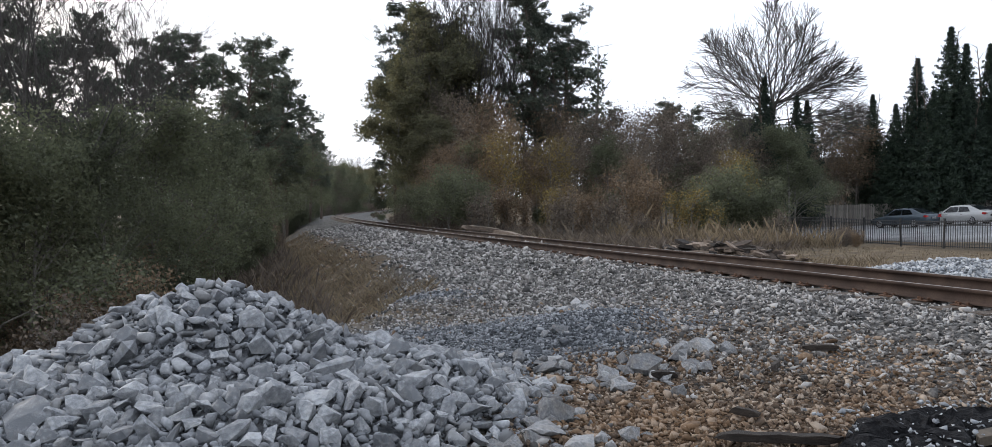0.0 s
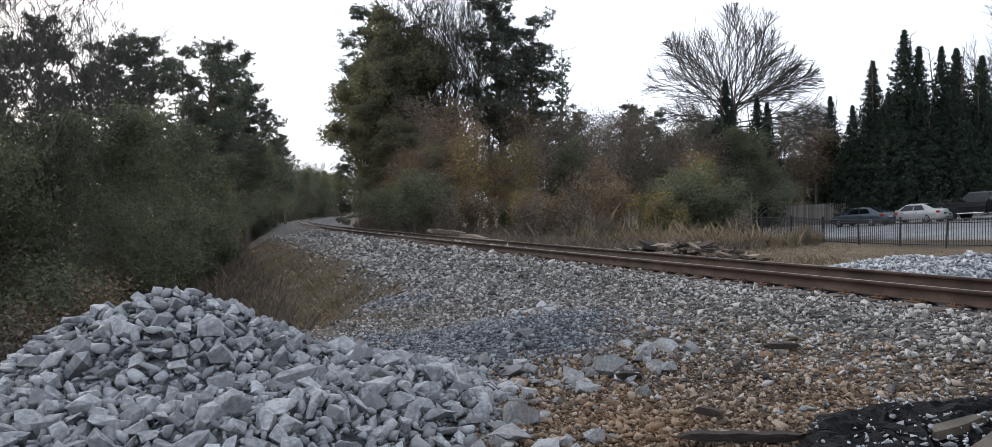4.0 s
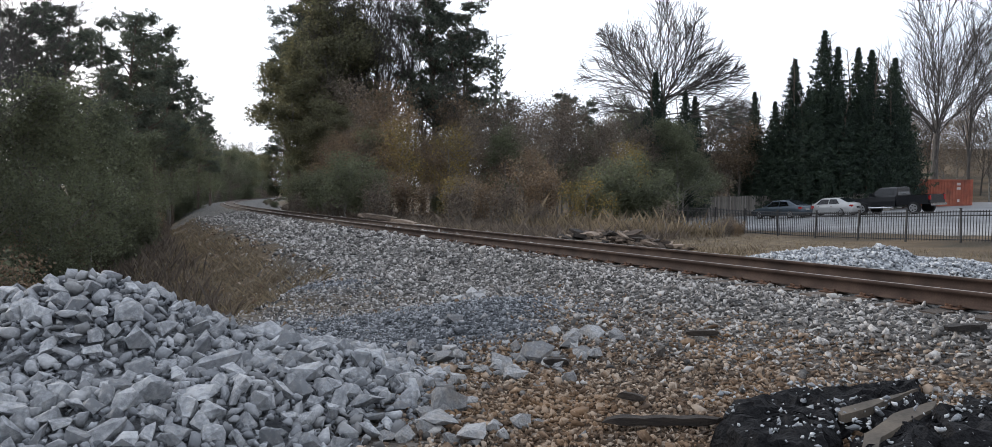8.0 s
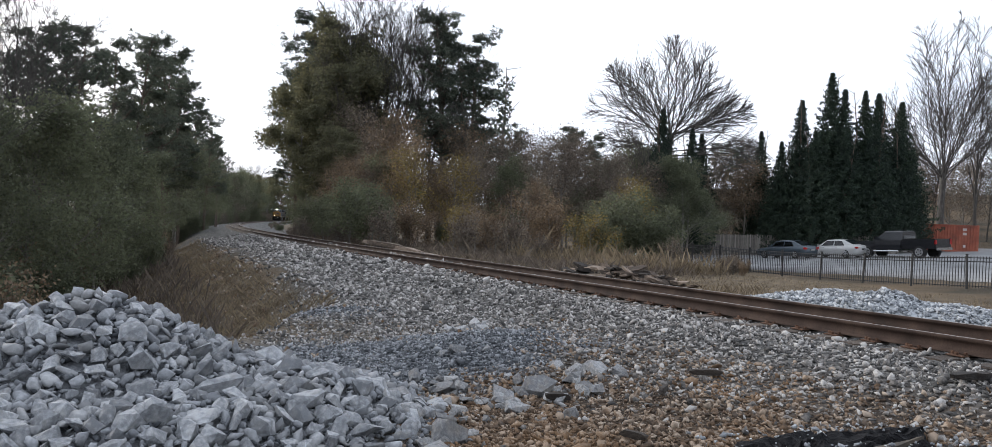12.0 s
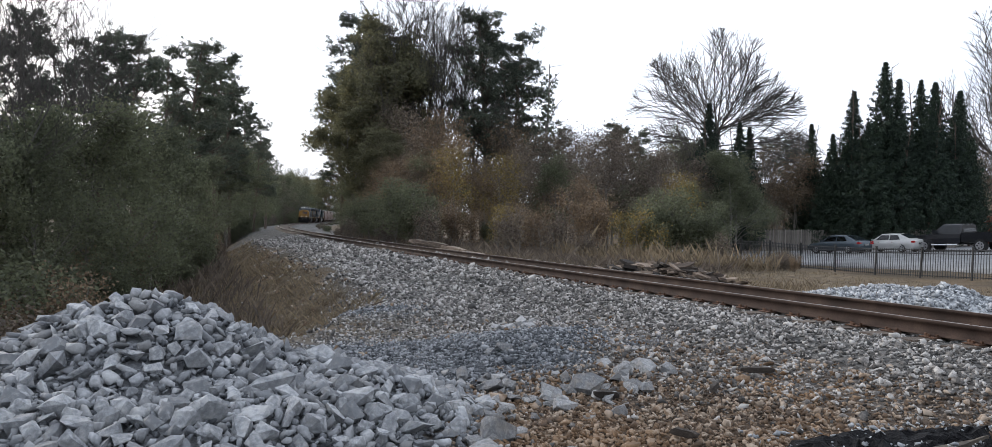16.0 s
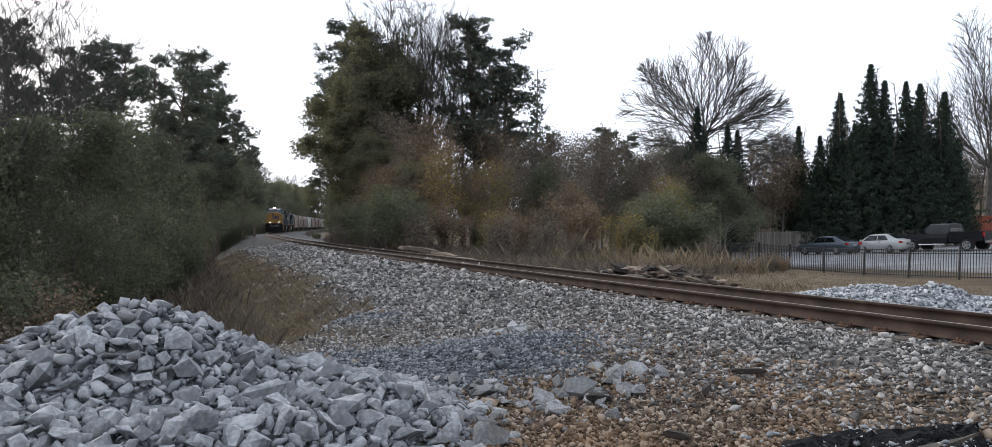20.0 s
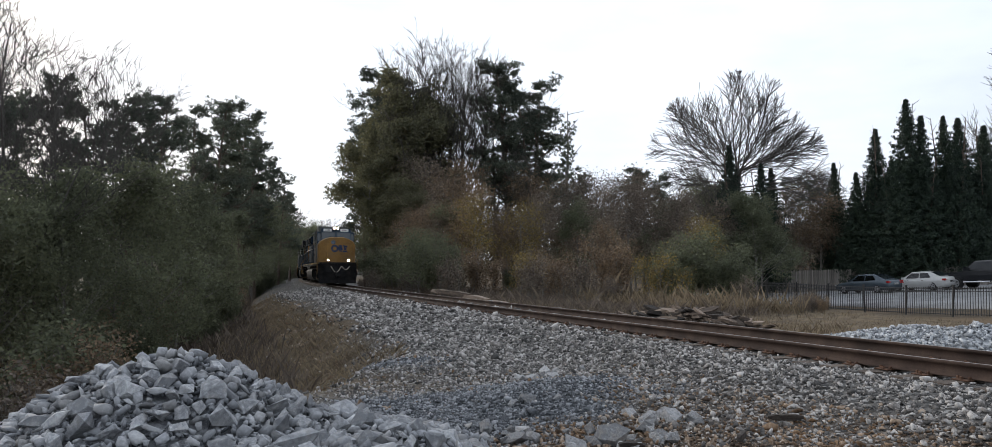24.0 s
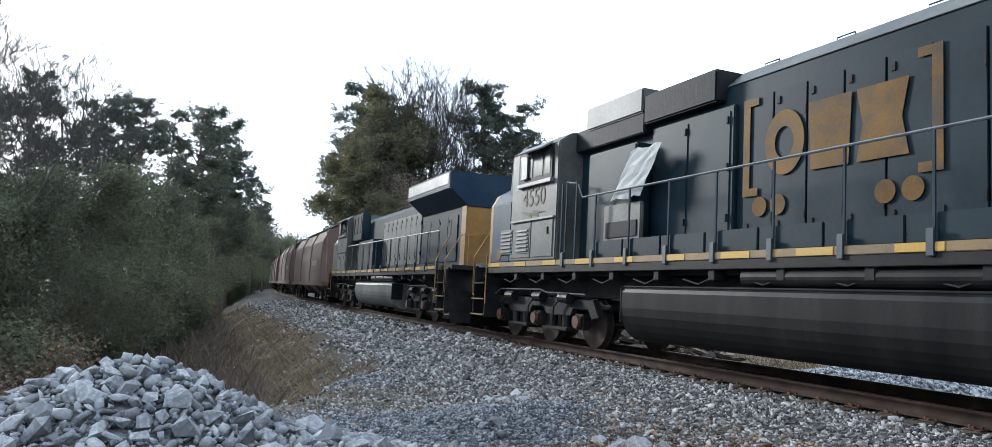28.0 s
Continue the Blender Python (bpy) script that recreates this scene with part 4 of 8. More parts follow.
def turns(rng, n, tilt=1.0):
    """Random turns, as n 3 x 3 matrices; tilt below 1 keeps the flat sides up."""
    a, b, c = rng.uniform(0, 2 * math.pi, n), rng.normal(0, 0.5 * tilt, n), rng.normal(0, 0.5 * tilt, n)
    ca, sa, cb, sb, cc, sc = np.cos(a), np.sin(a), np.cos(b), np.sin(b), np.cos(c), np.sin(c)
    z, o = np.zeros(n), np.ones(n)
    rz = np.stack([ca, -sa, z, sa, ca, z, z, z, o], -1).reshape(n, 3, 3)
    rx = np.stack([o, z, z, z, cb, -sb, z, sb, cb], -1).reshape(n, 3, 3)
    ry = np.stack([cc, z, sc, z, o, z, -sc, z, cc], -1).reshape(n, 3, 3)
    return rx @ ry @ rz


def scatter(name, rng, shapes, xyz, size, mat, parent, label="", tilt=1.2):
    """Many small stones in one mesh."""
    V, Fc, base = [], [], 0
    kind = rng.integers(0, len(shapes), len(xyz))
    for k, (v, f) in enumerate(shapes):
        m = kind == k
        n = int(m.sum())
        if not n:
            continue
        p = np.einsum("nij,vj->nvi", turns(rng, n, tilt), v) * size[m][:, None, None] + xyz[m][:, None, :]
        Fc.append((f[None] + (np.arange(n) * len(v))[:, None, None]).reshape(-1, 3) + base)
        V.append(p.reshape(-1, 3))
        base += n * len(v)
    ob = new(name, big_mesh(name, np.concatenate(V), np.concatenate(Fc), [mat]))
    ob.parent = parent
    return tagged(ob, label, kind="stuff")


rng = np.random.default_rng(5)
SMALL = [rock(rng, 9, 0.8) for _ in range(8)]
ROCKS = [rock(rng, 11 + k % 6, 0.5 + 0.02 * k) for k in range(14)]


def build_ballast():
    """Loose stones on the near side of the track and between the rails, thick near by, thinner far off."""
    n = 210000
    s, side = rng.uniform(-9, 62, n), rng.uniform(-3.3, 10.5, n)
    x, y, z, _ = track(s, side)
    d = np.hypot(x, y)
    keep = rng.random(n) < np.clip((13.0 / np.maximum(d, 5)) ** 1.25, 0, 1) * 0.85
    keep &= (np.abs(x) < 0.72 * np.maximum(y, 0) + 1.0) & (y > 3.2)
    keep &= np.hypot((x + 2.5) / 3.1, (y - 6.8) / 2.6) > 0.86
    keep &= ~((np.abs(np.abs(side) - 0.7525) < 0.1))
    on_tie = np.abs((s + 6.0 + 0.26) % 0.52 - 0.26) < 0.1
    keep &= ~(on_tie & (side > 0.6) & (side < 1.42) & (rng.random(n) < 0.85))
    x, y, s, side = x[keep], y[keep], s[keep], side[keep]
    g, brown, fine, _dry = zones(x, y)
    keep = rng.random(len(x)) < g
    x, y, s, side, brown, fine = (a[keep] for a in (x, y, s, side, brown, fine))
    d = np.hypot(x, y)
    size = rng.lognormal(math.log(0.033), 0.38, len(x)) * np.clip(d / 13, 1, 2.0)
    fine = (fine > rng.random(len(x))).astype(float)
    size = np.where(fine > 0.5, size * 0.8, size)
    z = land(x, y) + size * 0.2
    xyz = np.stack([x, y, z], -1)
    pick = rng.random(len(x))
    is_brown = (brown > pick)
    is_fine = (fine > 0.5) & (pick < 0.93)
    root = thing("ballast_bed", Matrix(), "loose grey and brown crushed stone beside the track", "gravel", kind="structure")
    scatter("grey_stones", rng, SMALL, xyz[~is_brown & ~is_fine], size[~is_brown & ~is_fine], M_BALLAST, root)
    scatter("brown_stones", rng, SMALL, xyz[is_brown & ~is_fine], size[is_brown & ~is_fine] * 0.9, M_PEBBLE, root)
    scatter("fine_stones", rng, SMALL, xyz[is_fine], size[is_fine], M_FINE, root)


def build_fine_cover():
    """Denser small stones on the worked ground nearest the path."""
    n = 70000
    x, y = rng.uniform(-2.6, 6.5, n), rng.uniform(3.8, 13.5, n)
    s, side = to_track(x, y)
    _g, brown, fine, _dry = zones(x, y)
    keep = (side > 1.3) & (np.hypot((x + 2.5) / 3.1, (y - 6.8) / 2.6) > 0.88) & (rng.random(n) < 0.35 + 0.65 * np.maximum(fine, brown)) & (x > -0.35 * y + 2.0)
    x, y, brown, fine = x[keep], y[keep], brown[keep], fine[keep]
    pick = rng.random(len(x))
    is_fine = fine > rng.random(len(x))
    is_brown = (brown > pick) & ~is_fine
    size = np.where(is_fine, rng.lognormal(math.log(0.021), 0.3, len(x)), rng.lognormal(math.log(0.026), 0.34, len(x)))
    xyz = np.stack([x, y, land(x, y) + size * 0.25], -1)
    root = thing("gravel_cover", Matrix(), "dense small crushed stone and pebbles on the worked ground", "gravel", kind="structure")
    for nm, k, mt in (("fine_stones", is_fine, M_FINE), ("brown_stones", is_brown, M_PEBBLE), ("grey_stones", ~is_fine & ~is_brown, M_BALLAST)):
        scatter(nm, rng, SMALL, xyz[k], size[k], mt, root)


def build_bank_litter():
    """Clods, twigs and strewn stones on the bank below the shoulder."""
    n = 9000
    s, side = rng.uniform(9, 48, n), rng.uniform(4.6, 11, n)
    x, y, _, _ = track(s, side)
    k = (y > 8) & (np.hypot((x + 2.5) / 3.1, (y - 6.8) / 2.6) > 0.98) & (rng.random(n) < 1.1 - 0.06 * side)
    x, y = x[k], y[k]
    size = rng.lognormal(math.log(0.026), 0.4, len(x)) * np.clip(np.hypot(x, y) / 14, 1, 2)
    root = thing("bank_litter", Matrix(), "brown clods and strewn stones on the bank", "soil", kind="structure")
    xyz = np.stack([x, y, land(x, y) + size * 0.2], -1)
    p = rng.random(len(x)) < 0.72
    scatter("brown_clods", rng, SMALL, xyz[p], size[p], M_PEBBLE, root)
    scatter("grey_stones", rng, SMALL, xyz[~p], size[~p], M_BALLAST, root)


build_ballast()
build_fine_cover()
build_bank_litter()


def pile_height(x, y):
    """A mound with a broad top and a steep side towards the track, and a low tail of stones beyond that side."""
    u = x + 2.68
    r = np.hypot(u / np.where(u < 0, 2.15, 2.0), (y - 7.2) / 2.0)
    main = PILE_TOP * (1 - smooth(-0.08, 1.02, r))
    tail = 0.3 * (1 - smooth(0.55, 1.0, np.hypot((x + 2.5) / 3.1, (y - 6.7) / 2.5)))
    return np.maximum(main + 0.45 * tail, tail) * (1 + 0.12 * waves(x, y, 0.5, 4.0))


PILE_TOP = 0.82


def in_pile(x, y):
    return np.hypot((x + 2.5) / 3.1, (y - 6.8) / 2.6)


def rock_mesh(shape, mat, name="stone"):
    return mesh_from(name, shape[0], shape[1], mat)


ROCK_MESHES = [rock_mesh(r, M_RIPRAP) for r in ROCKS]


def build_riprap():
    root = thing("riprap_pile", Matrix(), "heap of broken pale grey granite stones on gravel", "stone pile")
    sizes = np.concatenate([rng.uniform(0.17, 0.22, 22), rng.uniform(0.125, 0.17, 170), rng.uniform(0.08, 0.125, 850), rng.uniform(0.045, 0.08, 2300)])
    pts, rad = np.empty((0, 2)), np.empty(0)
    for sz in sizes:
        for _ in range(14):
            x, y = rng.uniform(-6.6, 0.75), rng.uniform(4.0, 9.7)
            r = float(in_pile(x, y)) + 0.08 * float(waves(x, y, 0.6, 9.0))
            if r > (0.95 if sz < 0.15 else 0.86):
                continue
            if r > 0.8 and rng.random() < (r - 0.8) * 4.5:
                continue
            if len(pts) and ((np.hypot(pts[:, 0] - x, pts[:, 1] - y)) < 0.5 * (rad + sz)).any():
                continue
            pts, rad = np.vstack([pts, (x, y)]), np.append(rad, sz)
            break
    z = land(pts[:, 0], pts[:, 1]) + pile_height(pts[:, 0], pts[:, 1]) + rad * 0.12
    order = np.argsort(-rad * (1.4 - 0.1 * np.hypot(pts[:, 0], pts[:, 1])))
    R = turns(rng, len(rad), 1.15)
    for n, i in enumerate(order[:300]):
        ob = child("stone", ROCK_MESHES[int(rng.integers(0, 14))], root)
        m = Matrix(R[i].tolist()).to_4x4()
        m.translation = (pts[i, 0], pts[i, 1], z[i])
        ob.matrix_world = m @ Matrix.Diagonal((rad[i], rad[i], rad[i], 1))
    rest = order[300:]
    scatter("small_stones", rng, ROCKS, np.stack([pts[rest, 0], pts[rest, 1], z[rest]], -1), rad[rest], M_RIPRAP, root)
    # rubble under and between the stones, of darker colour to put shade into the gaps
    n = 9000
    x, y = rng.uniform(-6.0, 0.6, n), rng.uniform(4.2, 9.6, n)
    k = in_pile(x, y) < 0.97
    x, y = x[k], y[k]
    scatter("rubble", rng, SMALL, np.stack([x, y, land(x, y) + pile_height(x, y) - 0.01], -1), rng.uniform(0.03, 0.06, len(x)), M_FINE, root)
    u = np.linspace(0, 1, 22)
    a = np.linspace(0, 2 * math.pi, 48, endpoint=False)
    V = [(-2.5, 6.8, land_at(-2.5, 6.8) + float(pile_height(-2.5, 6.8)) - 0.06)]
    for r in u[1:]:
        X, Y = -2.5 + 3.1 * r * np.cos(a), 6.8 + 2.6 * r * np.sin(a)
        Z = land(X, Y) + pile_height(X, Y) - 0.06 - 0.06 * r
        V += list(zip(X, Y, Z))
    Fc = [(0, 1 + k, 1 + (k + 1) % 48) for k in range(48)]
    for i in range(20):
        for k in range(48):
            b, c = 1 + i * 48, 1 + (i + 1) * 48
            Fc.append((b + k, c + k, c + (k + 1) % 48, b + (k + 1) % 48))
    # The core is darker than the granite too, for the shaded gaps.
    child("core", mesh_from("core", V, Fc, M_FINE, True), root)


build_riprap()

LOOSE = [(1.87, 7.72, 0.19), (2.19, 8.02, 0.16), (1.97, 7.45, 0.1), (2.02, 7.27, 0.11), (1.49, 7.46, 0.19), (1.53, 7.2, 0.11), (1.06, 7.2, 0.16), (1.16, 6.86, 0.13), (1.1, 7.47, 0.09), (1.32, 7.87, 0.1), (1.4, 7.72, 0.11), (0.47, 5.93, 0.16), (0.98, 5.43, 0.1), (0.54, 7.57, 0.16), (0.77, 8.96, 0.12), (1.82, 8.3, 0.1), (0.37, 5.55, 0.17), (0.2, 6.6, 0.15), (0.1, 7.2, 0.17), (-0.02, 8.6, 0.13), (1.2, 11.3, 0.16), (0.98, 11.0, 0.12), (0.6, 5.2, 0.15), (0.25, 8.1, 0.12)]
LOOSE_MESHES = [rock_mesh(r, M_LOOSE) for r in ROCKS]
lrng = random.Random(19)
for x, y, r in LOOSE[:]:
    for _ in range(lrng.choice((1, 2, 3))):
        LOOSE.append((x + lrng.gauss(0, 0.28), y + lrng.gauss(0, 0.22), r * lrng.uniform(0.35, 0.75)))
for x0, y0, x1, y1, n in ((-0.2, 8.6, 1.2, 6.9, 20), (0.3, 5.0, 0.6, 7.0, 18), (1.0, 7.0, 2.4, 8.0, 12), (0.6, 10.6, 1.8, 11.8, 6)):
    for k in range(n):
        u = lrng.random()
        LOOSE.append((x0 + (x1 - x0) * u + lrng.gauss(0, 0.16), y0 + (y1 - y0) * u + lrng.gauss(0, 0.16), lrng.uniform(0.05, 0.12)))
for i, (x, y, r) in enumerate(LOOSE):
    if x < 0.1 and y > 7.6:
        continue
    r *= 1.12
    ob = tagged(new("loose_stone", LOOSE_MESHES[i % 14]), "loose pale stone lying on the gravel", "stone", "loose stones on the gravel")
    ob.matrix_world = pose(x, y, land_at(x, y) + r * 0.28, random.uniform(-15, 15), random.uniform(-15, 15), random.uniform(0, 360)) @ Matrix.Diagonal((r, r, r * 1.3, 1))

# ---- pale stone heap beyond the track ----
def build_pale_heap():
    root = thing("crushed_stone_heap", Matrix(), "long low heap of pale crushed stone beyond the track", "stone pile")
    n = 5200
    u, v = rng.uniform(-1, 1, n), rng.uniform(-1, 1, n)
    k = u**2 + v**2 < 1
    u, v = u[k], v[k]
    x, y = 11.6 + 3.1 * u + 0.9 * v, 16.0 - 2.3 * u + 1.0 * v
    h = 0.36 * (1 - (u**2 + v**2)) * (1 + 0.5 * waves(x, y, 0.7, 2.0)) * (1 - 0.35 * u)
    scatter("stones", rng, SMALL, np.stack([x, y, land(x, y) + h + 0.02], -1), rng.lognormal(math.log(0.062), 0.25, len(x)), M_WHITESTONE, root)
    a = np.linspace(0, 2 * math.pi, 40, endpoint=False)
    V = []
    for r in np.linspace(0.05, 1, 12):
        X, Y = 11.6 + 3.1 * r * np.cos(a) + 0.9 * r * np.sin(a), 16.0 - 2.3 * r * np.cos(a) + 1.0 * r * np.sin(a)
        Z = land(X, Y) + 0.36 * (1 - r * r) * (1 + 0.5 * waves(X, Y, 0.7, 2.0)) * (1 - 0.35 * r * np.cos(a)) - 0.02
        V += list(zip(X, Y, Z))
    Fc = [tuple(range(40))] + [(i * 40 + k, (i + 1) * 40 + k, (i + 1) * 40 + (k + 1) % 40, i * 40 + (k + 1) % 40) for i in range(11) for k in range(40)]
    child("core", mesh_from("core", V, Fc, M_WHITESTONE, True), root)


build_pale_heap()

# ---- timber ----
M_OLDWOOD = material("weathered_wood", [(0.05, 0.036, 0.027), (0.11, 0.078, 0.056), (0.22, 0.17, 0.13)], 4.0, 0.9, 0, 0.5, spread=0.6, stretch=(1, 6, 6))
M_DARKWOOD = material("rotten_dark_wood", [(0.01, 0.0075, 0.006), (0.022, 0.016, 0.012), (0.042, 0.032, 0.024)], 5.0, 0.9, 0, 0.6, spread=0.3, stretch=(1, 6, 6))


def splinter(rng_, length, width, thick, mat):
    """A broken piece of timber with ragged ends."""
    bm = bmesh.new()
    n = 6
    rings = []
    for i in range(n + 1):
        x = (i / n - 0.5) * length
        e = 0.55 if i in (0, n) else 1.0
        w, t = width * e * rng_.uniform(0.8, 1.1) / 2, thick * e * rng_.uniform(0.75, 1.1) / 2
        o = rng_.uniform(-0.1, 0.1) * width
        xx = [x + (rng_.uniform(-0.06, 0.06) * length if i in (0, n) else 0) for _ in range(4)]
        rings.append([bm.verts.new((xx[0], -w + o, -t)), bm.verts.new((xx[1], w + o, -t)), bm.verts.new((xx[2], w + o, t)), bm.verts.new((xx[3], -w + o, t))])
    for a, b in zip(rings, rings[1:]):
        for k in range(4):
            bm.faces.new((a[k], a[(k + 1) % 4], b[(k + 1) % 4], b[k]))
    bm.faces.new(rings[0][::-1])
    bm.faces.new(rings[-1])
    me = bpy.data.meshes.new("timber")
    bm.normal_update()
    bm.to_mesh(me)
    bm.free()
    me.materials.append(mat)
    return me


prng = random.Random(8)
SPLINTERS = [splinter(prng, prng.uniform(0.45, 1.0), prng.uniform(0.14, 0.26), prng.uniform(0.06, 0.14), M_OLDWOOD if k % 3 else M_DARKWOOD) for k in range(12)]
heap = thing("broken_sleeper_heap", Matrix(), "low heap of broken weathered sleepers beyond the track", "timber pile")
for k in range(150):
    u, v = prng.gauss(0, 0.45), prng.gauss(0, 0.4)
    x, y = 6.35 + 1.35 * u + 0.35 * v, 21.5 - 2.0 * u + 0.8 * v
    h = max(0.0, 0.48 * (1 - 0.6 * (u * u + v * v))) * prng.uniform(0.5, 1.0)
    ob = child("timber", SPLINTERS[k % 12], heap)
    ob.matrix_world = pose(x, y, land_at(x, y) + h + 0.05, prng.uniform(-24, 24), prng.uniform(-22, 22), prng.uniform(80, 175) + (70 if k % 5 == 0 else 0))
for x0, y0, x1, y1, lift, pale in ((-1.6, 38.2, 1.0, 31.6, 0.22, 1), (-1.2, 38.8, 1.6, 32.2, 0.12, 0), (-1.5, 37.2, 0.2, 33.6, 0.3, 1), (-0.2, 35.0, 1.9, 30.9, 0.1, 1)):
    ln = math.hypot(x1 - x0, y1 - y0)
    ob = tagged(new("long_timber", splinter(prng, ln, 0.26, 0.2, M_OLDWOOD if pale else M_DARKWOOD)), "long grey weathered timber lying beside the track", "timber", "timbers beside the track")
    cx, cy = (x0 + x1) / 2, (y0 + y1) / 2
    ob.matrix_world = pose(cx, cy, land_at(cx, cy) + lift, 0, 1.0, math.degrees(math.atan2(y1 - y0, x1 - x0)))
for x, y, a, ln, w in ((1.95, 5.17, -5, 0.82, 0.085), (3.27, 7.58, 4, 0.36, 0.07), (1.91, 5.74, -40, 0.22, 0.05), (1.6, 7.1, -10, 0.24, 0.09), (5.1, 6.1, 12, 0.5, 0.09), (2.6, 7.0, 60, 0.3, 0.05)):
    ob = tagged(new("wood_scrap", splinter(prng, ln, w, 0.06, M_DARKWOOD)), "dark broken piece of sleeper wood on gravel", "wood scrap")
    ob.matrix_world = pose(x, y, land_at(x, y) + 0.07, 0, 0, a)

# ---- broken asphalt slabs ----
M_TAR = material("black_broken_asphalt", [(0.004, 0.004, 0.005), (0.009, 0.009, 0.01), (0.02, 0.02, 0.021)], 9.0, 0.8, 0, 1.0, fine=40, spec=0.12, bump_dist=0.05)
M_SLABTOP = material("worn_asphalt_face", [(0.036, 0.03, 0.023), (0.07, 0.057, 0.043), (0.105, 0.084, 0.062)], 4.0, 0.9, 0, 0.4, bump_dist=0.01)


def slab(name, outline, z0, z1, tilt, face, seed):
    """A chunk of broken paving: ragged black sides and a flat worn face."""
    r = random.Random(seed)
    root = thing(name, Matrix(), "black chunk of broken asphalt with a worn flat face", "asphalt chunk", "broken asphalt chunks")
    cx, cy = sum(p[0] for p in outline) / len(outline), sum(p[1] for p in outline) / len(outline)
    pts = []
    for (xa, ya), (xb, yb) in zip(outline, outline[1:] + outline[:1]):
        for k in range(7):
            t = k / 7
            pts.append((xa + (xb - xa) * t + r.uniform(-0.035, 0.035), ya + (yb - ya) * t + r.uniform(-0.035, 0.035)))
    bm = bmesh.new()
    n, rings = len(pts), []
    for f, h in ((1.0, 0.0), (1.04, 0.3), (1.0, 0.62), (0.93, 0.86), (0.8, 1.0), (0.64, 1.0), (0.48, 1.0), (0.32, 1.0), (0.16, 1.0)):
        ring = []
        for x, y in pts:
            px, py = cx + (x - cx) * f, cy + (y - cy) * f
            lump = 0.5 * float(waves(px, py, 0.16, seed)) + 0.35 * float(waves(px, py, 0.07, seed + 3.0))
            z = z0 + (z1 - z0) * h + tilt[0] * (px - cx) + tilt[1] * (py - cy) + (0.07 * lump + r.uniform(-0.02, 0.02)) * (h > 0.1)
            ring.append(bm.verts.new((px + r.uniform(-0.02, 0.02), py + r.uniform(-0.02, 0.02), z)))
        rings.append(ring)
    for a, b in zip(rings, rings[1:]):
        for k in range(n):
            bm.faces.new((a[k], a[(k + 1) % n], b[(k + 1) % n], b[k]))
    bm.faces.new(rings[-1])
    bmesh.ops.triangulate(bm, faces=bm.faces[:])
    part("chunk", bm, M_TAR, root)
    if face:
        bm = bmesh.new()
        prism(bm, [(x + r.uniform(-0.012, 0.012), y + r.uniform(-0.012, 0.012)) for (xa, ya), (xb, yb) in zip(face, face[1:] + face[:1]) for x, y in ((xa, ya), ((xa + xb) / 2, (ya + yb) / 2))], z1 - 0.03, z1 + 0.03, "z")
        for v in bm.verts:
            v.co.z += tilt[0] * (v.co.x - cx) + tilt[1] * (v.co.y - cy)
        part("worn_face", bm, M_SLABTOP, root, "tan worn paving face")
    n = 110
    t = rng.random((n, 2)) * 2 - 1
    xs, ys = cx + t[:, 0] * (max(p[0] for p in outline) - min(p[0] for p in outline)) * 0.5, cy + t[:, 1] * (max(p[1] for p in outline) - min(p[1] for p in outline)) * 0.45
    scatter("stuck_stones", rng, SMALL, np.stack([xs, ys, z1 + tilt[0] * (xs - cx) + tilt[1] * (ys - cy) + 0.0 * xs], -1), rng.lognormal(math.log(0.02), 0.4, n), M_WHITESTONE, root)


slab("asphalt_chunk", [(2.2, 4.72), (2.45, 5.18), (2.85, 5.36), (3.3, 5.45), (3.15, 5.0), (2.9, 4.5), (2.6, 4.2), (2.2, 4.3)], -0.8, -0.56, (0.03, 0.02), None, 1)
slab("asphalt_chunk", [(2.95, 4.65), (3.3, 5.35), (3.85, 5.5), (4.15, 5.45), (4.0, 5.12), (3.4, 4.72)], -0.74, -0.54, (0.02, 0.04), [(2.99, 4.66), (3.07, 4.78), (3.38, 4.91), (3.75, 5.06), (3.92, 5.14), (3.6, 4.95), (3.3, 4.79)], 2)
slab("asphalt_chunk", [(2.5, 3.8), (2.75, 4.25), (3.3, 4.62), (3.85, 4.85), (3.95, 4.7), (3.5, 4.3), (3.0, 3.85)], -0.76, -0.55, (0.02, 0.04), [(2.68, 3.98), (2.84, 4.19), (2.96, 4.28), (3.31, 4.55), (3.56, 4.68), (3.79, 4.77), (3.62, 4.6), (3.22, 4.36), (2.96, 4.17), (2.8, 3.98)], 3)
slab("asphalt_chunk", [(3.3, 4.1), (3.6, 4.55), (4.05, 4.82), (4.4, 4.6), (4.0, 3.9)], -0.74, -0.48, (0.0, 0.05), None, 4)

# ---- dry grass and weeds ----
def blades(name, n, where, height, mat, label, seed, lean=0.35, width=0.008):
    """Thin upright blades over a stretch of ground, one object."""
    r = np.random.default_rng(seed)
    x, y = where(r, n)
    z = land(x, y)
    n = len(x)
    h = height * r.lognormal(0, 0.35, n)
    a = r.uniform(0, 2 * math.pi, n)
    dx, dy = np.cos(a) * width, np.sin(a) * width
    lx, ly = r.normal(0, lean, n) * h, r.normal(0, lean, n) * h
    base = np.stack([x, y, z - 0.02], -1)
    p = np.stack([base - np.stack([dx, dy, 0 * x], -1), base + np.stack([dx, dy, 0 * x], -1),
                  base + np.stack([lx * 0.4 + dx * 0.8, ly * 0.4 + dy * 0.8, h * 0.6], -1), base + np.stack([lx, ly, h], -1)], 1)
    i = np.arange(n)[:, None] * 4
    f = np.concatenate([i + np.array([[0, 1, 2]]), i + np.array([[0, 2, 3]])])
    tagged(new(name, big_mesh(name, p.reshape(-1, 3), f, [mat])), label, "grass", kind="stuff")


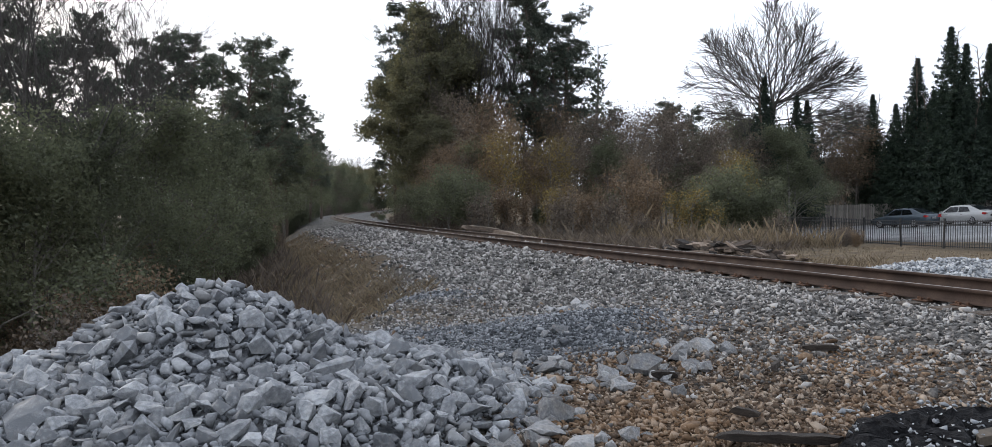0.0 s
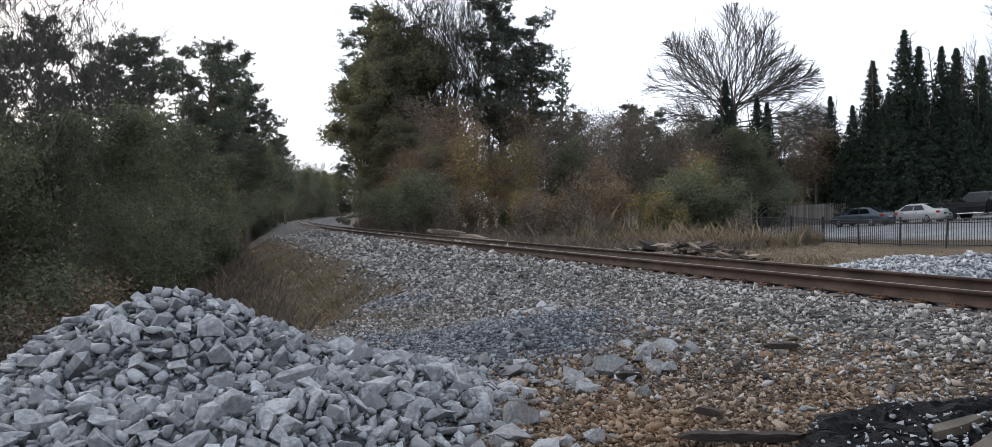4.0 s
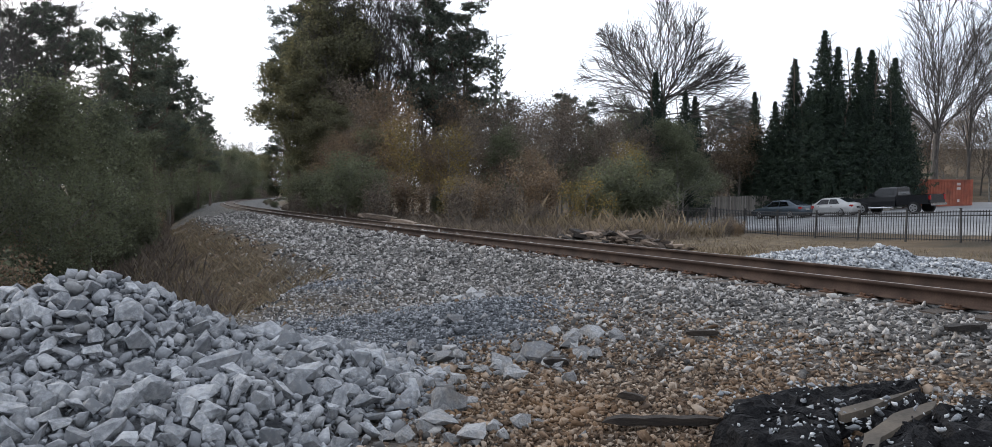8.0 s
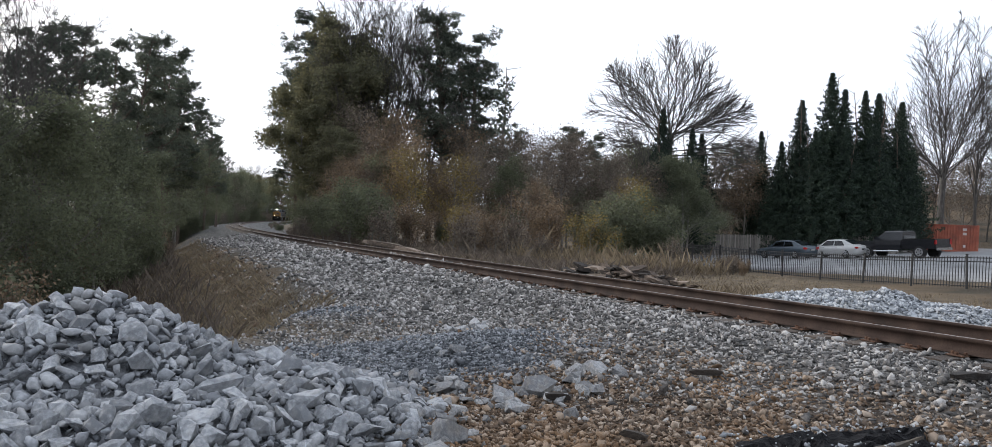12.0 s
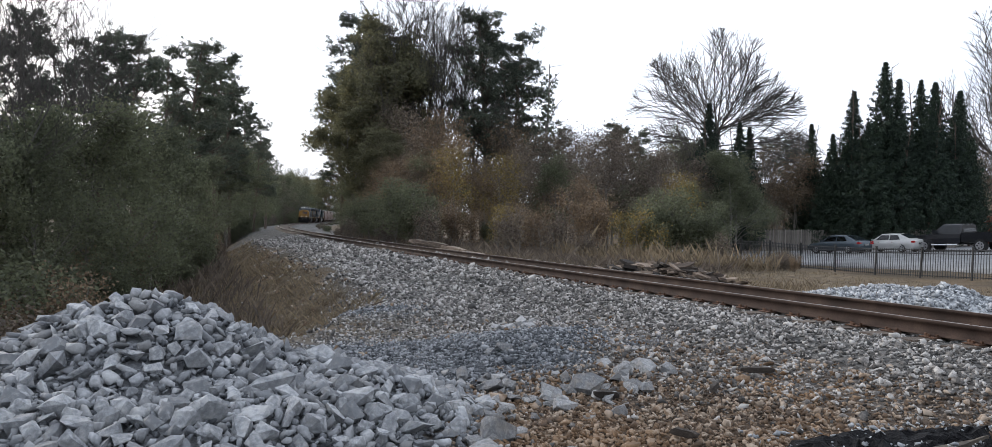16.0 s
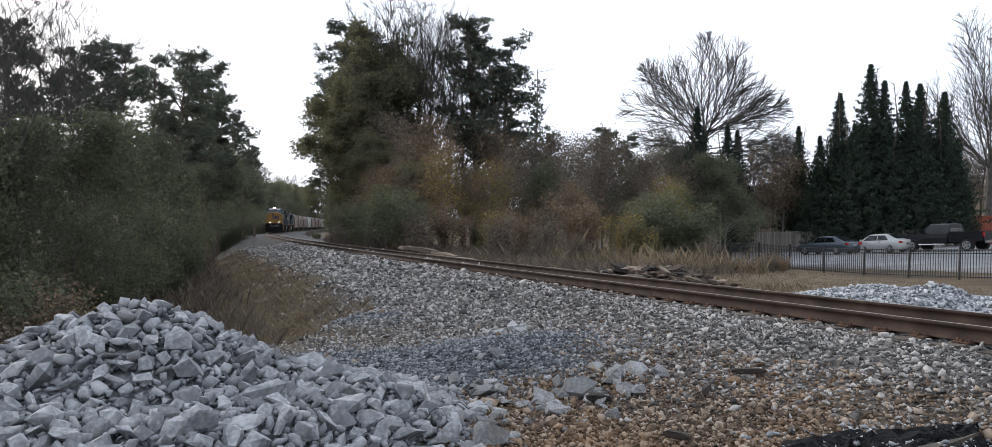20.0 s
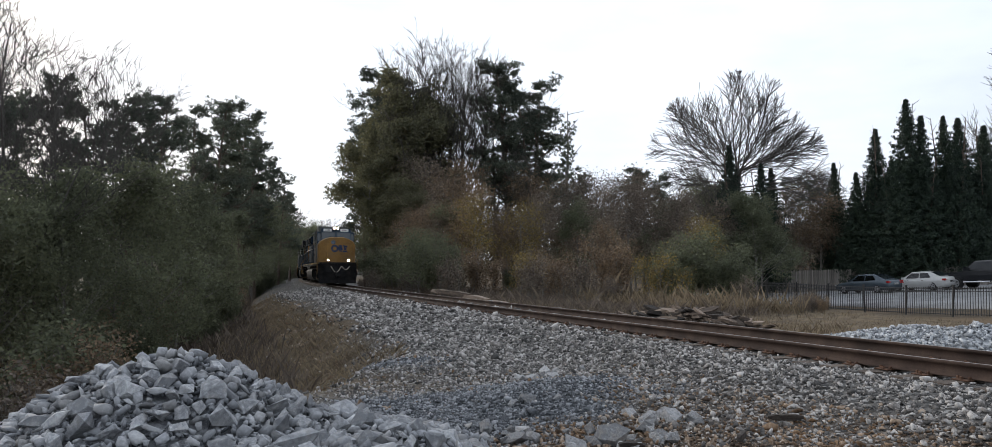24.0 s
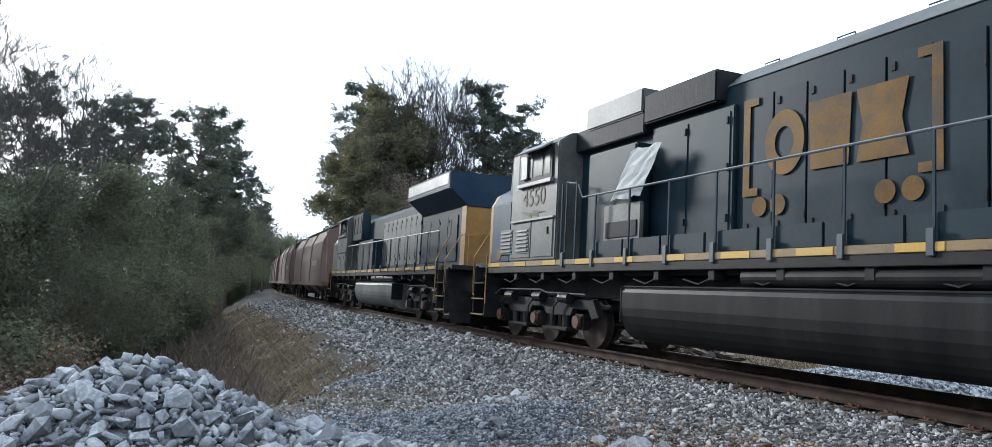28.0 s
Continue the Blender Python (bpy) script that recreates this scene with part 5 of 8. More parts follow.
def along(s0, s1, v0, v1):
    def where(r, n):
        s, v = r.uniform(s0, s1, n), r.uniform(v0, v1, n)
        x, y, _, _ = track(s, v)
        k = (waves(x, y, 1.1, 5.0) + r.uniform(-0.9, 0.9, n) > -0.25) & (np.hypot(x, y) > 11.5)
        return x[k], y[k]
    return where


blades("dry_grass", 22000, along(12, 75, -8.5, -3.6), 0.17, M_STRAW, "dry straw coloured grass along the track", 61, width=0.006)
blades("dry_weeds", 30000, along(22, 90, -11, -4.8), 0.3, M_BRUSH, "dead brown weeds along the track", 62, lean=0.45, width=0.003)
blades("lot_grass", 16000, along(8, 40, -16, -6), 0.1, M_STRAW, "short dry grass before the fence", 63, width=0.006)
blades("bank_grass", 30000, along(14, 60, 5.0, 12), 0.07, M_BRUSH, "dead grass lying on the bank below the track", 64, lean=0.9, width=0.005)
blades("edge_grass", 42000, along(15, 62, 4.9, 8.6), 0.13, M_STRAW, "matted brown grass along the edge of the bank", 67, lean=0.6, width=0.006)
blades("bank_weeds", 22000, along(17, 85, 6.5, 15), 0.45, M_BRUSH, "brown weeds at the foot of the bank", 65, lean=0.3, width=0.006)
blades("fence_weeds", 7000, along(24, 36, -14, -9), 0.5, M_STRAW, "clump of tall straw coloured weeds by the fence", 66, lean=0.3, width=0.004)


# ---- parking lot, fences, cars ----
M_LOT = material("old_parking_asphalt", [(0.14, 0.144, 0.15), (0.19, 0.194, 0.2), (0.24, 0.245, 0.25)], 0.5, 0.9, 0, 0.2, fine=25, dirt=(0.1, 0.1, 0.1), dirt_scale=0.3, dirt_amount=0.5)
M_IRON = material("black_fence_paint", [(0.008, 0.008, 0.009), (0.018, 0.018, 0.02)], 8.0, 0.45, 0.1, 0.05)
M_BOARD = material("grey_fence_boards", [(0.1, 0.09, 0.08), (0.17, 0.155, 0.138), (0.23, 0.21, 0.19)], 2.0, 0.9, 0, 0.3, spread=0.4, stretch=(6, 6, 1))
M_CARGREY = material("dark_blue_grey_car_paint", [(0.05, 0.066, 0.08), (0.06, 0.078, 0.094)], 2.0, 0.25, 0.3, 0)
M_CARWHITE = material("silver_white_car_paint", [(0.38, 0.38, 0.37), (0.44, 0.44, 0.43)], 2.0, 0.25, 0.15, 0)
M_CARBLACK = material("black_truck_paint", [(0.008, 0.009, 0.011), (0.014, 0.015, 0.018)], 2.0, 0.22, 0.1, 0)
M_CARGLASS = glass("tinted_car_glass", (0.012, 0.015, 0.018), 0.05)
M_TYRE = material("tyre_rubber", [(0.008, 0.008, 0.008), (0.018, 0.018, 0.018)], 8.0, 0.9, 0, 0.2)
M_RIM = material("alloy_rim", [(0.3, 0.3, 0.31), (0.45, 0.45, 0.46)], 6.0, 0.3, 0.8, 0)
M_TAIL = material("red_tail_lamp", [(0.25, 0.01, 0.012), (0.35, 0.02, 0.02)], 4.0, 0.2, 0, 0)
M_HEADLAMP = glass("headlamp_glass", (0.35, 0.36, 0.38), 0.08)
M_CHROME = material("chrome_trim", [(0.45, 0.45, 0.46), (0.6, 0.6, 0.6)], 4.0, 0.15, 0.9, 0)
M_CONTAINER = material("rusty_orange_container", [(0.2, 0.05, 0.028), (0.29, 0.075, 0.04), (0.34, 0.105, 0.06)], 1.0, 0.6, 0, 0.1, dirt=(0.1, 0.045, 0.03), dirt_amount=0.5)
M_BIN = material("green_bin_paint", [(0.012, 0.05, 0.035), (0.02, 0.075, 0.05)], 2.0, 0.5, 0, 0.05)


def build_lot():
    xs, ys = np.linspace(20.6, 78, 30), np.linspace(19, 84, 30)
    X, Y = np.meshgrid(xs, ys)
    X = X + np.clip((44 - Y) * 0.2, -4.6, 3)
    n = 30
    i = np.arange(n * n).reshape(n, n)
    top = np.stack([X, Y, lot_height(X, Y) + 0.02], -1).reshape(-1, 3)
    low = top - np.array([0, 0, 0.25])
    f = np.stack([i[:-1, :-1], i[:-1, 1:], i[1:, 1:], i[1:, :-1]], -1).reshape(-1, 4)
    edge = np.concatenate([i[0, :], i[1:, -1], i[-1, -2::-1], i[-2:0:-1, 0]])
    nxt = np.roll(edge, -1)
    k = n * n
    tagged(new("parking_lot", big_mesh("parking_lot", np.concatenate([top, low]), np.concatenate([f, f[:, ::-1] + k, np.stack([edge, edge + k, nxt + k, nxt], -1)]), [M_LOT])),
           "pale grey asphalt parking lot behind an iron fence", "parking lot", kind="structure")


build_lot()


def iron_fence():
    fence = thing("iron_fence", Matrix(), "low black picket fence along the parking lot", "fence", kind="structure")
    bm = bmesh.new()
    box(bm, -0.032, 0.032, -0.032, 0.032, -0.1, 1.25, 0.006)
    box(bm, -0.042, 0.042, -0.042, 0.042, 1.25, 1.275, 0.006)
    post = bpy.data.meshes.new("post")
    bm.to_mesh(post)
    bm.free()
    post.materials.append(M_IRON)
    bm = bmesh.new()
    box(bm, -0.01, 0.01, -0.01, 0.01, 0.06, 1.19)
    slat = bpy.data.meshes.new("picket")
    bm.to_mesh(slat)
    bm.free()
    slat.materials.append(M_IRON)
    y0, step = 14.5, 2.13
    places = [(28.1 - 0.3 * (y0 + step * k), y0 + step * k) for k in range(14)]
    for k, (x, y) in enumerate(places):
        z = land_at(x, y)
        lean = (1.5, -2.0, 0.5, 2.5)[k % 4]
        child("post", post, fence).matrix_world = pose(x, y, z, lean, 0, 16.7)
        if k + 1 == len(places):
            break
        xb, yb = places[k + 1]
        zb = land_at(xb, yb)
        for h in (0.12, 1.0, 1.14):
            bm = bmesh.new()
            tube(bm, [(x, y, z + h), (xb, yb, zb + h)], 0.018, 4)
            part("rail", bm, M_IRON, fence)
        for j in range(1, 20):
            t = j / 20
            child("picket", slat, fence).matrix_world = pose(x + (xb - x) * t, y + (yb - y) * t, z + (zb - z) * t, 0, 0, 16.7)


iron_fence()


def board_fence():
    fence = thing("board_fence", Matrix(), "tall weathered grey wooden board fence behind the lot", "fence", kind="structure")
    bm = bmesh.new()
    prism(bm, [(-0.07, 0), (0.07, 0), (0.07, 2.44), (0.04, 2.5), (-0.04, 2.5), (-0.07, 2.44)], -0.012, 0.012, "y")
    me = bpy.data.meshes.new("board")
    bm.to_mesh(me)
    bm.free()
    me.materials.append(M_BOARD)
    xa, ya, xb, yb = 25.5, 72.7, 44.0, 62.2
    n = 140
    for k in range(n):
        t = k / n
        x, y = xa + (xb - xa) * t, ya + (yb - ya) * t
        child("board", me, fence).matrix_world = pose(x, y, -2.08 + 0.86 * t + random.uniform(-0.03, 0.03), 0, random.uniform(-0.6, 0.6), -29.6)
    bm = bmesh.new()
    for h in (0.35, 1.45):
        tube(bm, [(xa + (xb - xa) * t, ya + (yb - ya) * t + 0.06, -2.08 + 0.86 * t + h + 0.7) for t in [j / 12 for j in range(13)]], 0.05, 4)
    part("fence_rail", bm, M_BOARD, fence)


board_fence()


def wheel(car, x, y, r, w):
    bm = bmesh.new()
    disc(bm, (x, y, r), r, w, "y", 24)
    bmesh.ops.bevel(bm, geom=[e for e in bm.edges if len(e.link_faces) == 2 and abs(e.calc_face_angle()) > 1.0], offset=0.04, segments=2, affect="EDGES")
    wh = part("tyre", bm, M_TYRE, car)
    bm = bmesh.new()
    sd = 1 if y > 0 else -1
    disc(bm, (x, y + sd * (w / 2 - 0.01), r), r * 0.64, 0.05, "y", 20)
    part("rim", bm, M_RIM, wh, "pale alloy rim")
    bm = bmesh.new()
    for k in range(5):
        a = 2 * math.pi * k / 5
        disc(bm, (x + 0.38 * r * math.cos(a), y + sd * (w / 2 + 0.012), r + 0.38 * r * math.sin(a)), r * 0.12, 0.012, "y", 8)
    tagged(part("rim_openings", bm, M_TYRE, wh), kind="stuff")


def loft(bm, sections):
    """A body through closed outlines (x, list of (y, z)), both ends shut."""
    rings = [[bm.verts.new((x, y, z)) for y, z in pts] for x, pts in sections]
    n = len(rings[0])
    for a, b in zip(rings, rings[1:]):
        for k in range(n):
            bm.faces.new((a[k], a[(k + 1) % n], b[(k + 1) % n], b[k]))
    bm.faces.new(rings[0][::-1])
    bm.faces.new(rings[-1])
    bmesh.ops.recalc_face_normals(bm, faces=bm.faces[:])
    return bm


def sedan(m, paint, label):
    """A four-door saloon, nose to +x."""
    car = thing("sedan_car", m, label, "car", "cars in the parking lot")
    bm = bmesh.new()

    def low(x, w, z0, z1):
        return (x, [(-w * 0.9, z0), (w * 0.9, z0), (w, z0 + 0.14), (w, (z0 + z1) / 2 + 0.06), (w * 0.95, z1 - 0.03), (w * 0.8, z1), (-w * 0.8, z1), (-w * 0.95, z1 - 0.03), (-w, (z0 + z1) / 2 + 0.06), (-w, z0 + 0.14)])
    loft(bm, [low(-2.4, 0.72, 0.42, 0.86), low(-2.28, 0.84, 0.26, 0.98), low(-1.9, 0.9, 0.22, 1.02), low(-0.9, 0.92, 0.2, 0.97), low(0.6, 0.92, 0.2, 0.93), low(1.3, 0.91, 0.2, 0.9), low(1.9, 0.87, 0.22, 0.8), low(2.25, 0.78, 0.28, 0.7), low(2.4, 0.62, 0.38, 0.6)])
    body = part("body", bm, paint, car)
    body.data.polygons.foreach_set("use_smooth", [True] * len(body.data.polygons))
    bm = bmesh.new()

    def hi(x, w0, w1, z0, z1):
        return (x, [(-w0, z0), (w0, z0), (w1, z1 - 0.05), (w1 * 0.85, z1), (-w1 * 0.85, z1), (-w1, z1 - 0.05)])
    loft(bm, [hi(-1.95, 0.74, 0.7, 0.95, 1.03), hi(-1.1, 0.8, 0.58, 0.94, 1.4), hi(-0.4, 0.82, 0.6, 0.92, 1.46), hi(0.35, 0.82, 0.58, 0.9, 1.42), hi(1.2, 0.78, 0.72, 0.86, 0.93)])
    part("roof", bm, paint, car)
    for sd in (-1, 1):
        for a, b, c, d in ((-1.3, -0.42, -1.0, -0.42), (-0.34, 0.72, -0.34, 0.3)):
            bm = bmesh.new()
            lo = [(a, sd * 0.822, 0.98), (b, sd * 0.822, 0.96), (d, sd * 0.655, 1.34), (c, sd * 0.655, 1.33)]
            vs = [bm.verts.new(p) for p in lo]
            f = bm.faces.new(vs if sd < 0 else vs[::-1])
            bmesh.ops.solidify(bm, geom=[f], thickness=0.015)
            part("side_window", bm, M_CARGLASS, car)
        bm = bmesh.new()
        box(bm, 0.75, 0.93, sd * 0.92, sd * 1.06, 0.94, 1.06, 0.02)
        part("wing_mirror", bm, paint, car)
        bm = bmesh.new()
        box(bm, -2.4, -2.15, sd * 0.5, sd * 0.86, 0.72, 0.88, 0.03)
        part("tail_light", bm, M_TAIL, car, "red tail light")
        bm = bmesh.new()
        box(bm, 2.05, 2.34, sd * 0.45, sd * 0.78, 0.58, 0.7, 0.03)
        part("headlight", bm, M_HEADLAMP, car)
        for x in (-0.4, 0.72):
            bm = bmesh.new()
            box(bm, x - 0.34, x - 0.2, sd * 0.915, sd * 0.94, 0.78, 0.81, 0.008)
            part("door_handle", bm, M_CHROME, car)
        for x in (-1.42, 1.42):
            wheel(car, x, sd * 0.8, 0.33, 0.22)
    for x0, x1, z0, z1, n in ((-1.88, -1.18, 1.06, 1.38, "rear_window"), (1.08, 0.42, 0.97, 1.39, "windscreen")):
        bm = bmesh.new()
        vs = [bm.verts.new(p) for p in ((x0, -0.62, z0), (x0, 0.62, z0), (x1, 0.5, z1), (x1, -0.5, z1))]
        f = bm.faces.new(vs)
        bmesh.ops.translate(bm, vec=(0.012 if x0 > 0 else -0.012, 0, 0.02), verts=bm.verts[:])
        bmesh.ops.solidify(bm, geom=[f], thickness=0.012)
        part(n, bm, M_CARGLASS, car)
    bm = bmesh.new()
    box(bm, -2.43, -2.38, -0.26, 0.26, 0.6, 0.74, 0.01)
    part("plate", bm, M_CHROME, car)
    return car


def pickup(m):
    """A crew-cab pickup truck, nose to +x."""
    car = thing("pickup_truck", m, "black lifted crew cab pickup truck in the lot", "truck", "cars in the parking lot")
    bm = bmesh.new()

    def low(x, w, z0, z1):
        return (x, [(-w, z0), (w, z0), (w * 1.02, (z0 + z1) / 2), (w * 0.97, z1 - 0.04), (w * 0.88, z1), (-w * 0.88, z1), (-w * 0.97, z1 - 0.04), (-w * 1.02, (z0 + z1) / 2)])
    loft(bm, [low(-0.55, 0.98, 0.6, 1.28), low(1.3, 0.98, 0.6, 1.26), low(1.5, 0.98, 0.6, 1.24), low(2.8, 0.95, 0.62, 1.16), low(2.95, 0.86, 0.7, 1.08)])
    part("front_body", bm, M_CARBLACK, car)
    bm = bmesh.new()
    for sd in (-1, 1):
        box(bm, -2.9, -0.6, sd * 0.8, sd * 0.99, 0.66, 1.3, 0.03)
    box(bm, -2.95, -2.85, -0.97, 0.97, 0.7, 1.3, 0.03)
    box(bm, -2.9, -0.6, -0.85, 0.85, 0.66, 0.78, 0.01)
    part("cargo_bed", bm, M_CARBLACK, car)
    bm = bmesh.new()

    def hi(x, w0, w1, z0, z1):
        return (x, [(-w0, z0), (w0, z0), (w1, z1 - 0.06), (w1 * 0.85, z1), (-w1 * 0.85, z1), (-w1, z1 - 0.06)])
    loft(bm, [hi(-0.62, 0.92, 0.78, 1.24, 1.84), hi(-0.45, 0.93, 0.78, 1.24, 1.9), hi(0.7, 0.93, 0.78, 1.24, 1.9), hi(1.5, 0.92, 0.86, 1.22, 1.3)])
    part("cab", bm, M_CARBLACK, car)
    for sd in (-1, 1):
        for a, b, c, d in ((-0.42, 0.3, -0.36, 0.3), (0.38, 1.2, 0.38, 0.72)):
            bm = bmesh.new()
            vs = [bm.verts.new(p) for p in ((a, sd * 0.935, 1.32), (b, sd * 0.935, 1.32), (d, sd * 0.81, 1.78), (c, sd * 0.81, 1.78))]
            f = bm.faces.new(vs if sd < 0 else vs[::-1])
            bmesh.ops.solidify(bm, geom=[f], thickness=0.015)
            part("side_window", bm, M_CARGLASS, car)
        bm = bmesh.new()
        box(bm, 1.1, 1.25, sd * 0.98, sd * 1.2, 1.3, 1.55, 0.03)
        part("wing_mirror", bm, M_CARBLACK, car)
        bm = bmesh.new()
        box(bm, -2.97, -2.85, sd * 0.8, sd * 0.97, 0.95, 1.25, 0.02)
        part("tail_light", bm, M_TAIL, car, "red tail light")
        bm = bmesh.new()
        box(bm, 2.75, 2.96, sd * 0.6, sd * 0.9, 0.92, 1.08, 0.03)
        part("headlight", bm, M_HEADLAMP, car)
        bm = bmesh.new()
        tube(bm, [(-0.4, sd * 1.02, 0.5), (1.4, sd * 1.02, 0.5)], 0.05, 6)
        part("side_step", bm, M_CHROME, car)
        for x in (-1.85, 1.95):
            wheel(car, x, sd * 0.88, 0.43, 0.3)
    bm = bmesh.new()
    box(bm, -3.1, -2.95, -0.9, 0.9, 0.55, 0.72, 0.03)
    part("bumper", bm, M_CHROME, car)
    bm = bmesh.new()
    vs = [bm.verts.new(p) for p in ((-0.66, -0.72, 1.36), (-0.66, 0.72, 1.36), (-0.58, 0.62, 1.78), (-0.58, -0.62, 1.78))]
    bmesh.ops.solidify(bm, geom=[bm.faces.new(vs)], thickness=0.012)
    part("rear_window", bm, M_CARGLASS, car)
    return car


def on_lot(x, y, heading):
    """Pose of a vehicle on the sloping lot."""
    c, s = math.cos(radians(heading)), math.sin(radians(heading))
    z = float(lot_height(x, y)) + 0.02
    fwd = Vector((c, s, float(lot_height(x + c, y + s) - lot_height(x, y)))).normalized()
    left = Vector((-s, c, float(lot_height(x - s, y + c) - lot_height(x, y)))).normalized()
    up = fwd.cross(left).normalized()
    left = up.cross(fwd)
    m = Matrix((fwd, left, up)).transposed().to_4x4()
    m.translation = (x, y, z)
    return m


sedan(on_lot(31.3, 58.1, 116), M_CARGREY, "dark blue-grey four-door sedan parked in the lot")
sedan(on_lot(35.0, 57.1, 115), M_CARWHITE, "silver white four-door sedan parked in the lot")
pickup(on_lot(38.2, 53.6, 114) @ Matrix.Scale(1.08, 4))


def container():
    m = pose(51.7, 66.9, float(lot_height(51.7, 66.9)) + 0.02, 0, 0, -37.5)
    c = thing("shipping_container", m, "rusty orange steel shipping container behind the lot", "container")
    bm = bmesh.new()
    box(bm, -3.0, 3.0, -1.15, 1.15, 0.12, 2.52, 0.01)
    part("shell", bm, M_CONTAINER, c)
    for k in range(26):
        x = -2.85 + k * 0.228
        for sd in (-1, 1):
            bm = bmesh.new()
            prism(bm, [(x - 0.07, sd * 1.15), (x + 0.07, sd * 1.15), (x + 0.035, sd * 1.19), (x - 0.035, sd * 1.19)], 0.25, 2.4, "z")
            part("corrugation", bm, M_CONTAINER, c)
    for x in (-2.95, 2.95):
        for y in (-1.15, 1.15):
            bm = bmesh.new()
            box(bm, x - 0.08, x + 0.08, y - 0.08, y + 0.08, 0.0, 2.6, 0.01)
            part("corner_post", bm, M_CONTAINER, c)
    bm = bmesh.new()
    for z in (0.1, 2.5):
        for y in (-1.16, 1.16):
            bm = bmesh.new()
            box(bm, -3.0, 3.0, y - 0.06, y + 0.06, z - 0.08, z + 0.08, 0.01)
            part("edge_rail", bm, M_CONTAINER, c)
    for x, w, z in ((-1.6, 0.45, 2.15), (1.9, 0.3, 2.15), (1.9, 0.3, 1.75), (1.9, 0.2, 0.6)):
        bm = bmesh.new()
        box(bm, x - w / 2, x + w / 2, -1.21, -1.195, z - 0.12, z + 0.12)
        part("marking", bm, M_WHITE_MARK, c, "faded white marking bar")


M_WHITE_MARK = material("faded_white_marking", [(0.4, 0.33, 0.3), (0.55, 0.5, 0.47)], 3.0, 0.7, 0, 0.02)
container()
bin_ob = thing("waste_bin", on_lot(44.8, 66.5, -30), "dark green steel waste bin beside the lot", "bin")
bm = bmesh.new()
prism(bm, [(-1.0, 0.1), (1.0, 0.1), (1.1, 1.5), (0.4, 1.75), (-1.1, 1.5)], -1.2, 1.2, "y", 0.03)
part("body", bm, M_BIN, bin_ob)
bm = bmesh.new()
box(bm, -1.12, 0.4, -1.2, 1.2, 1.6, 1.66, 0.02)
part("lid", bm, M_TYRE, bin_ob, "black lid")


# ---- the train ----
M_BLUE = material("weathered_dark_blue_paint", [(0.0045, 0.0155, 0.033), (0.007, 0.022, 0.045), (0.011, 0.03, 0.054)], 0.8, 0.5, 0.0, 0.06, fine=14, spec=0.14, dirt=(0.032, 0.04, 0.046), dirt_scale=0.8, dirt_amount=0.35, bump_dist=0.003)
M_SLATE = material("faded_slate_blue_paint", [(0.0036, 0.0105, 0.016), (0.006, 0.016, 0.0235), (0.0095, 0.022, 0.03)], 0.8, 0.52, 0.0, 0.06, fine=14, spec=0.13, dirt=(0.024, 0.034, 0.036), dirt_scale=0.9, dirt_amount=0.35, bump_dist=0.003)
M_GREYPAINT = material("dusty_grey_paint", [(0.095, 0.102, 0.105), (0.135, 0.142, 0.142), (0.185, 0.187, 0.18)], 0.9, 0.5, 0.0, 0.05, fine=14, dirt=(0.07, 0.066, 0.058), dirt_scale=1.2, dirt_amount=0.4, bump_dist=0.003)
M_OCHRE = material("dirty_ochre_paint", [(0.135, 0.072, 0.018), (0.19, 0.102, 0.024), (0.235, 0.128, 0.032)], 1.0, 0.5, 0.0, 0.05, spec=0.25, fine=12, dirt=(0.13, 0.1, 0.06), dirt_scale=1.1, dirt_amount=0.5, bump_dist=0.003)
M_CABGREY = material("grimy_grey_paint", [(0.055, 0.059, 0.057), (0.086, 0.09, 0.085), (0.125, 0.127, 0.118)], 0.9, 0.5, 0.0, 0.05, fine=14, spec=0.2, dirt=(0.05, 0.046, 0.038), dirt_scale=1.2, dirt_amount=0.45, bump_dist=0.003)
M_CANVAS = material("white_canvas_sheet", [(0.5, 0.51, 0.5), (0.7, 0.7, 0.68)], 3.0, 0.8, 0.0, 0.5, bump_dist=0.02)
M_YELLOW = material("yellow_stripe_paint", [(0.3, 0.168, 0.012), (0.4, 0.228, 0.014), (0.46, 0.28, 0.026)], 1.5, 0.45, 0.0, 0.03, dirt=(0.11, 0.085, 0.05), dirt_amount=0.45)
M_FADED = material("faded_yellow_grey_stripe", [(0.06, 0.042, 0.022), (0.13, 0.082, 0.032), (0.2, 0.12, 0.035)], 1.5, 0.6, 0.0, 0.03)
M_BLACK = material("sooty_black_steel", [(0.005, 0.005, 0.006), (0.011, 0.011, 0.012), (0.022, 0.021, 0.02)], 2.5, 0.6, 0.0, 0.25, fine=30, dirt=(0.045, 0.038, 0.03), dirt_amount=0.25, spec=0.15, bump_dist=0.006)
M_TANK = material("dusty_tank_steel", [(0.005, 0.005, 0.0055), (0.0095, 0.0095, 0.0095), (0.02, 0.0195, 0.0185)], 1.2, 0.5, 0.0, 0.06, spec=0.12, dirt=(0.014, 0.0135, 0.012), dirt_amount=0.5, stretch=(2.5, 1, 0.5))
M_GRILLE = material("black_radiator_grille", [(0.006, 0.007, 0.009), (0.014, 0.016, 0.02)], 3.0, 0.6, 0.0, 0.2, spec=0.12, stretch=(30, 1, 1))
M_WHEEL = material("wheel_steel", [(0.03, 0.024, 0.02), (0.07, 0.05, 0.038)], 4.0, 0.55, 0.5, 0.1)
M_TREAD = material("bright_worn_steel", [(0.3, 0.29, 0.28), (0.45, 0.44, 0.42)], 4.0, 0.3, 0.9, 0.02)
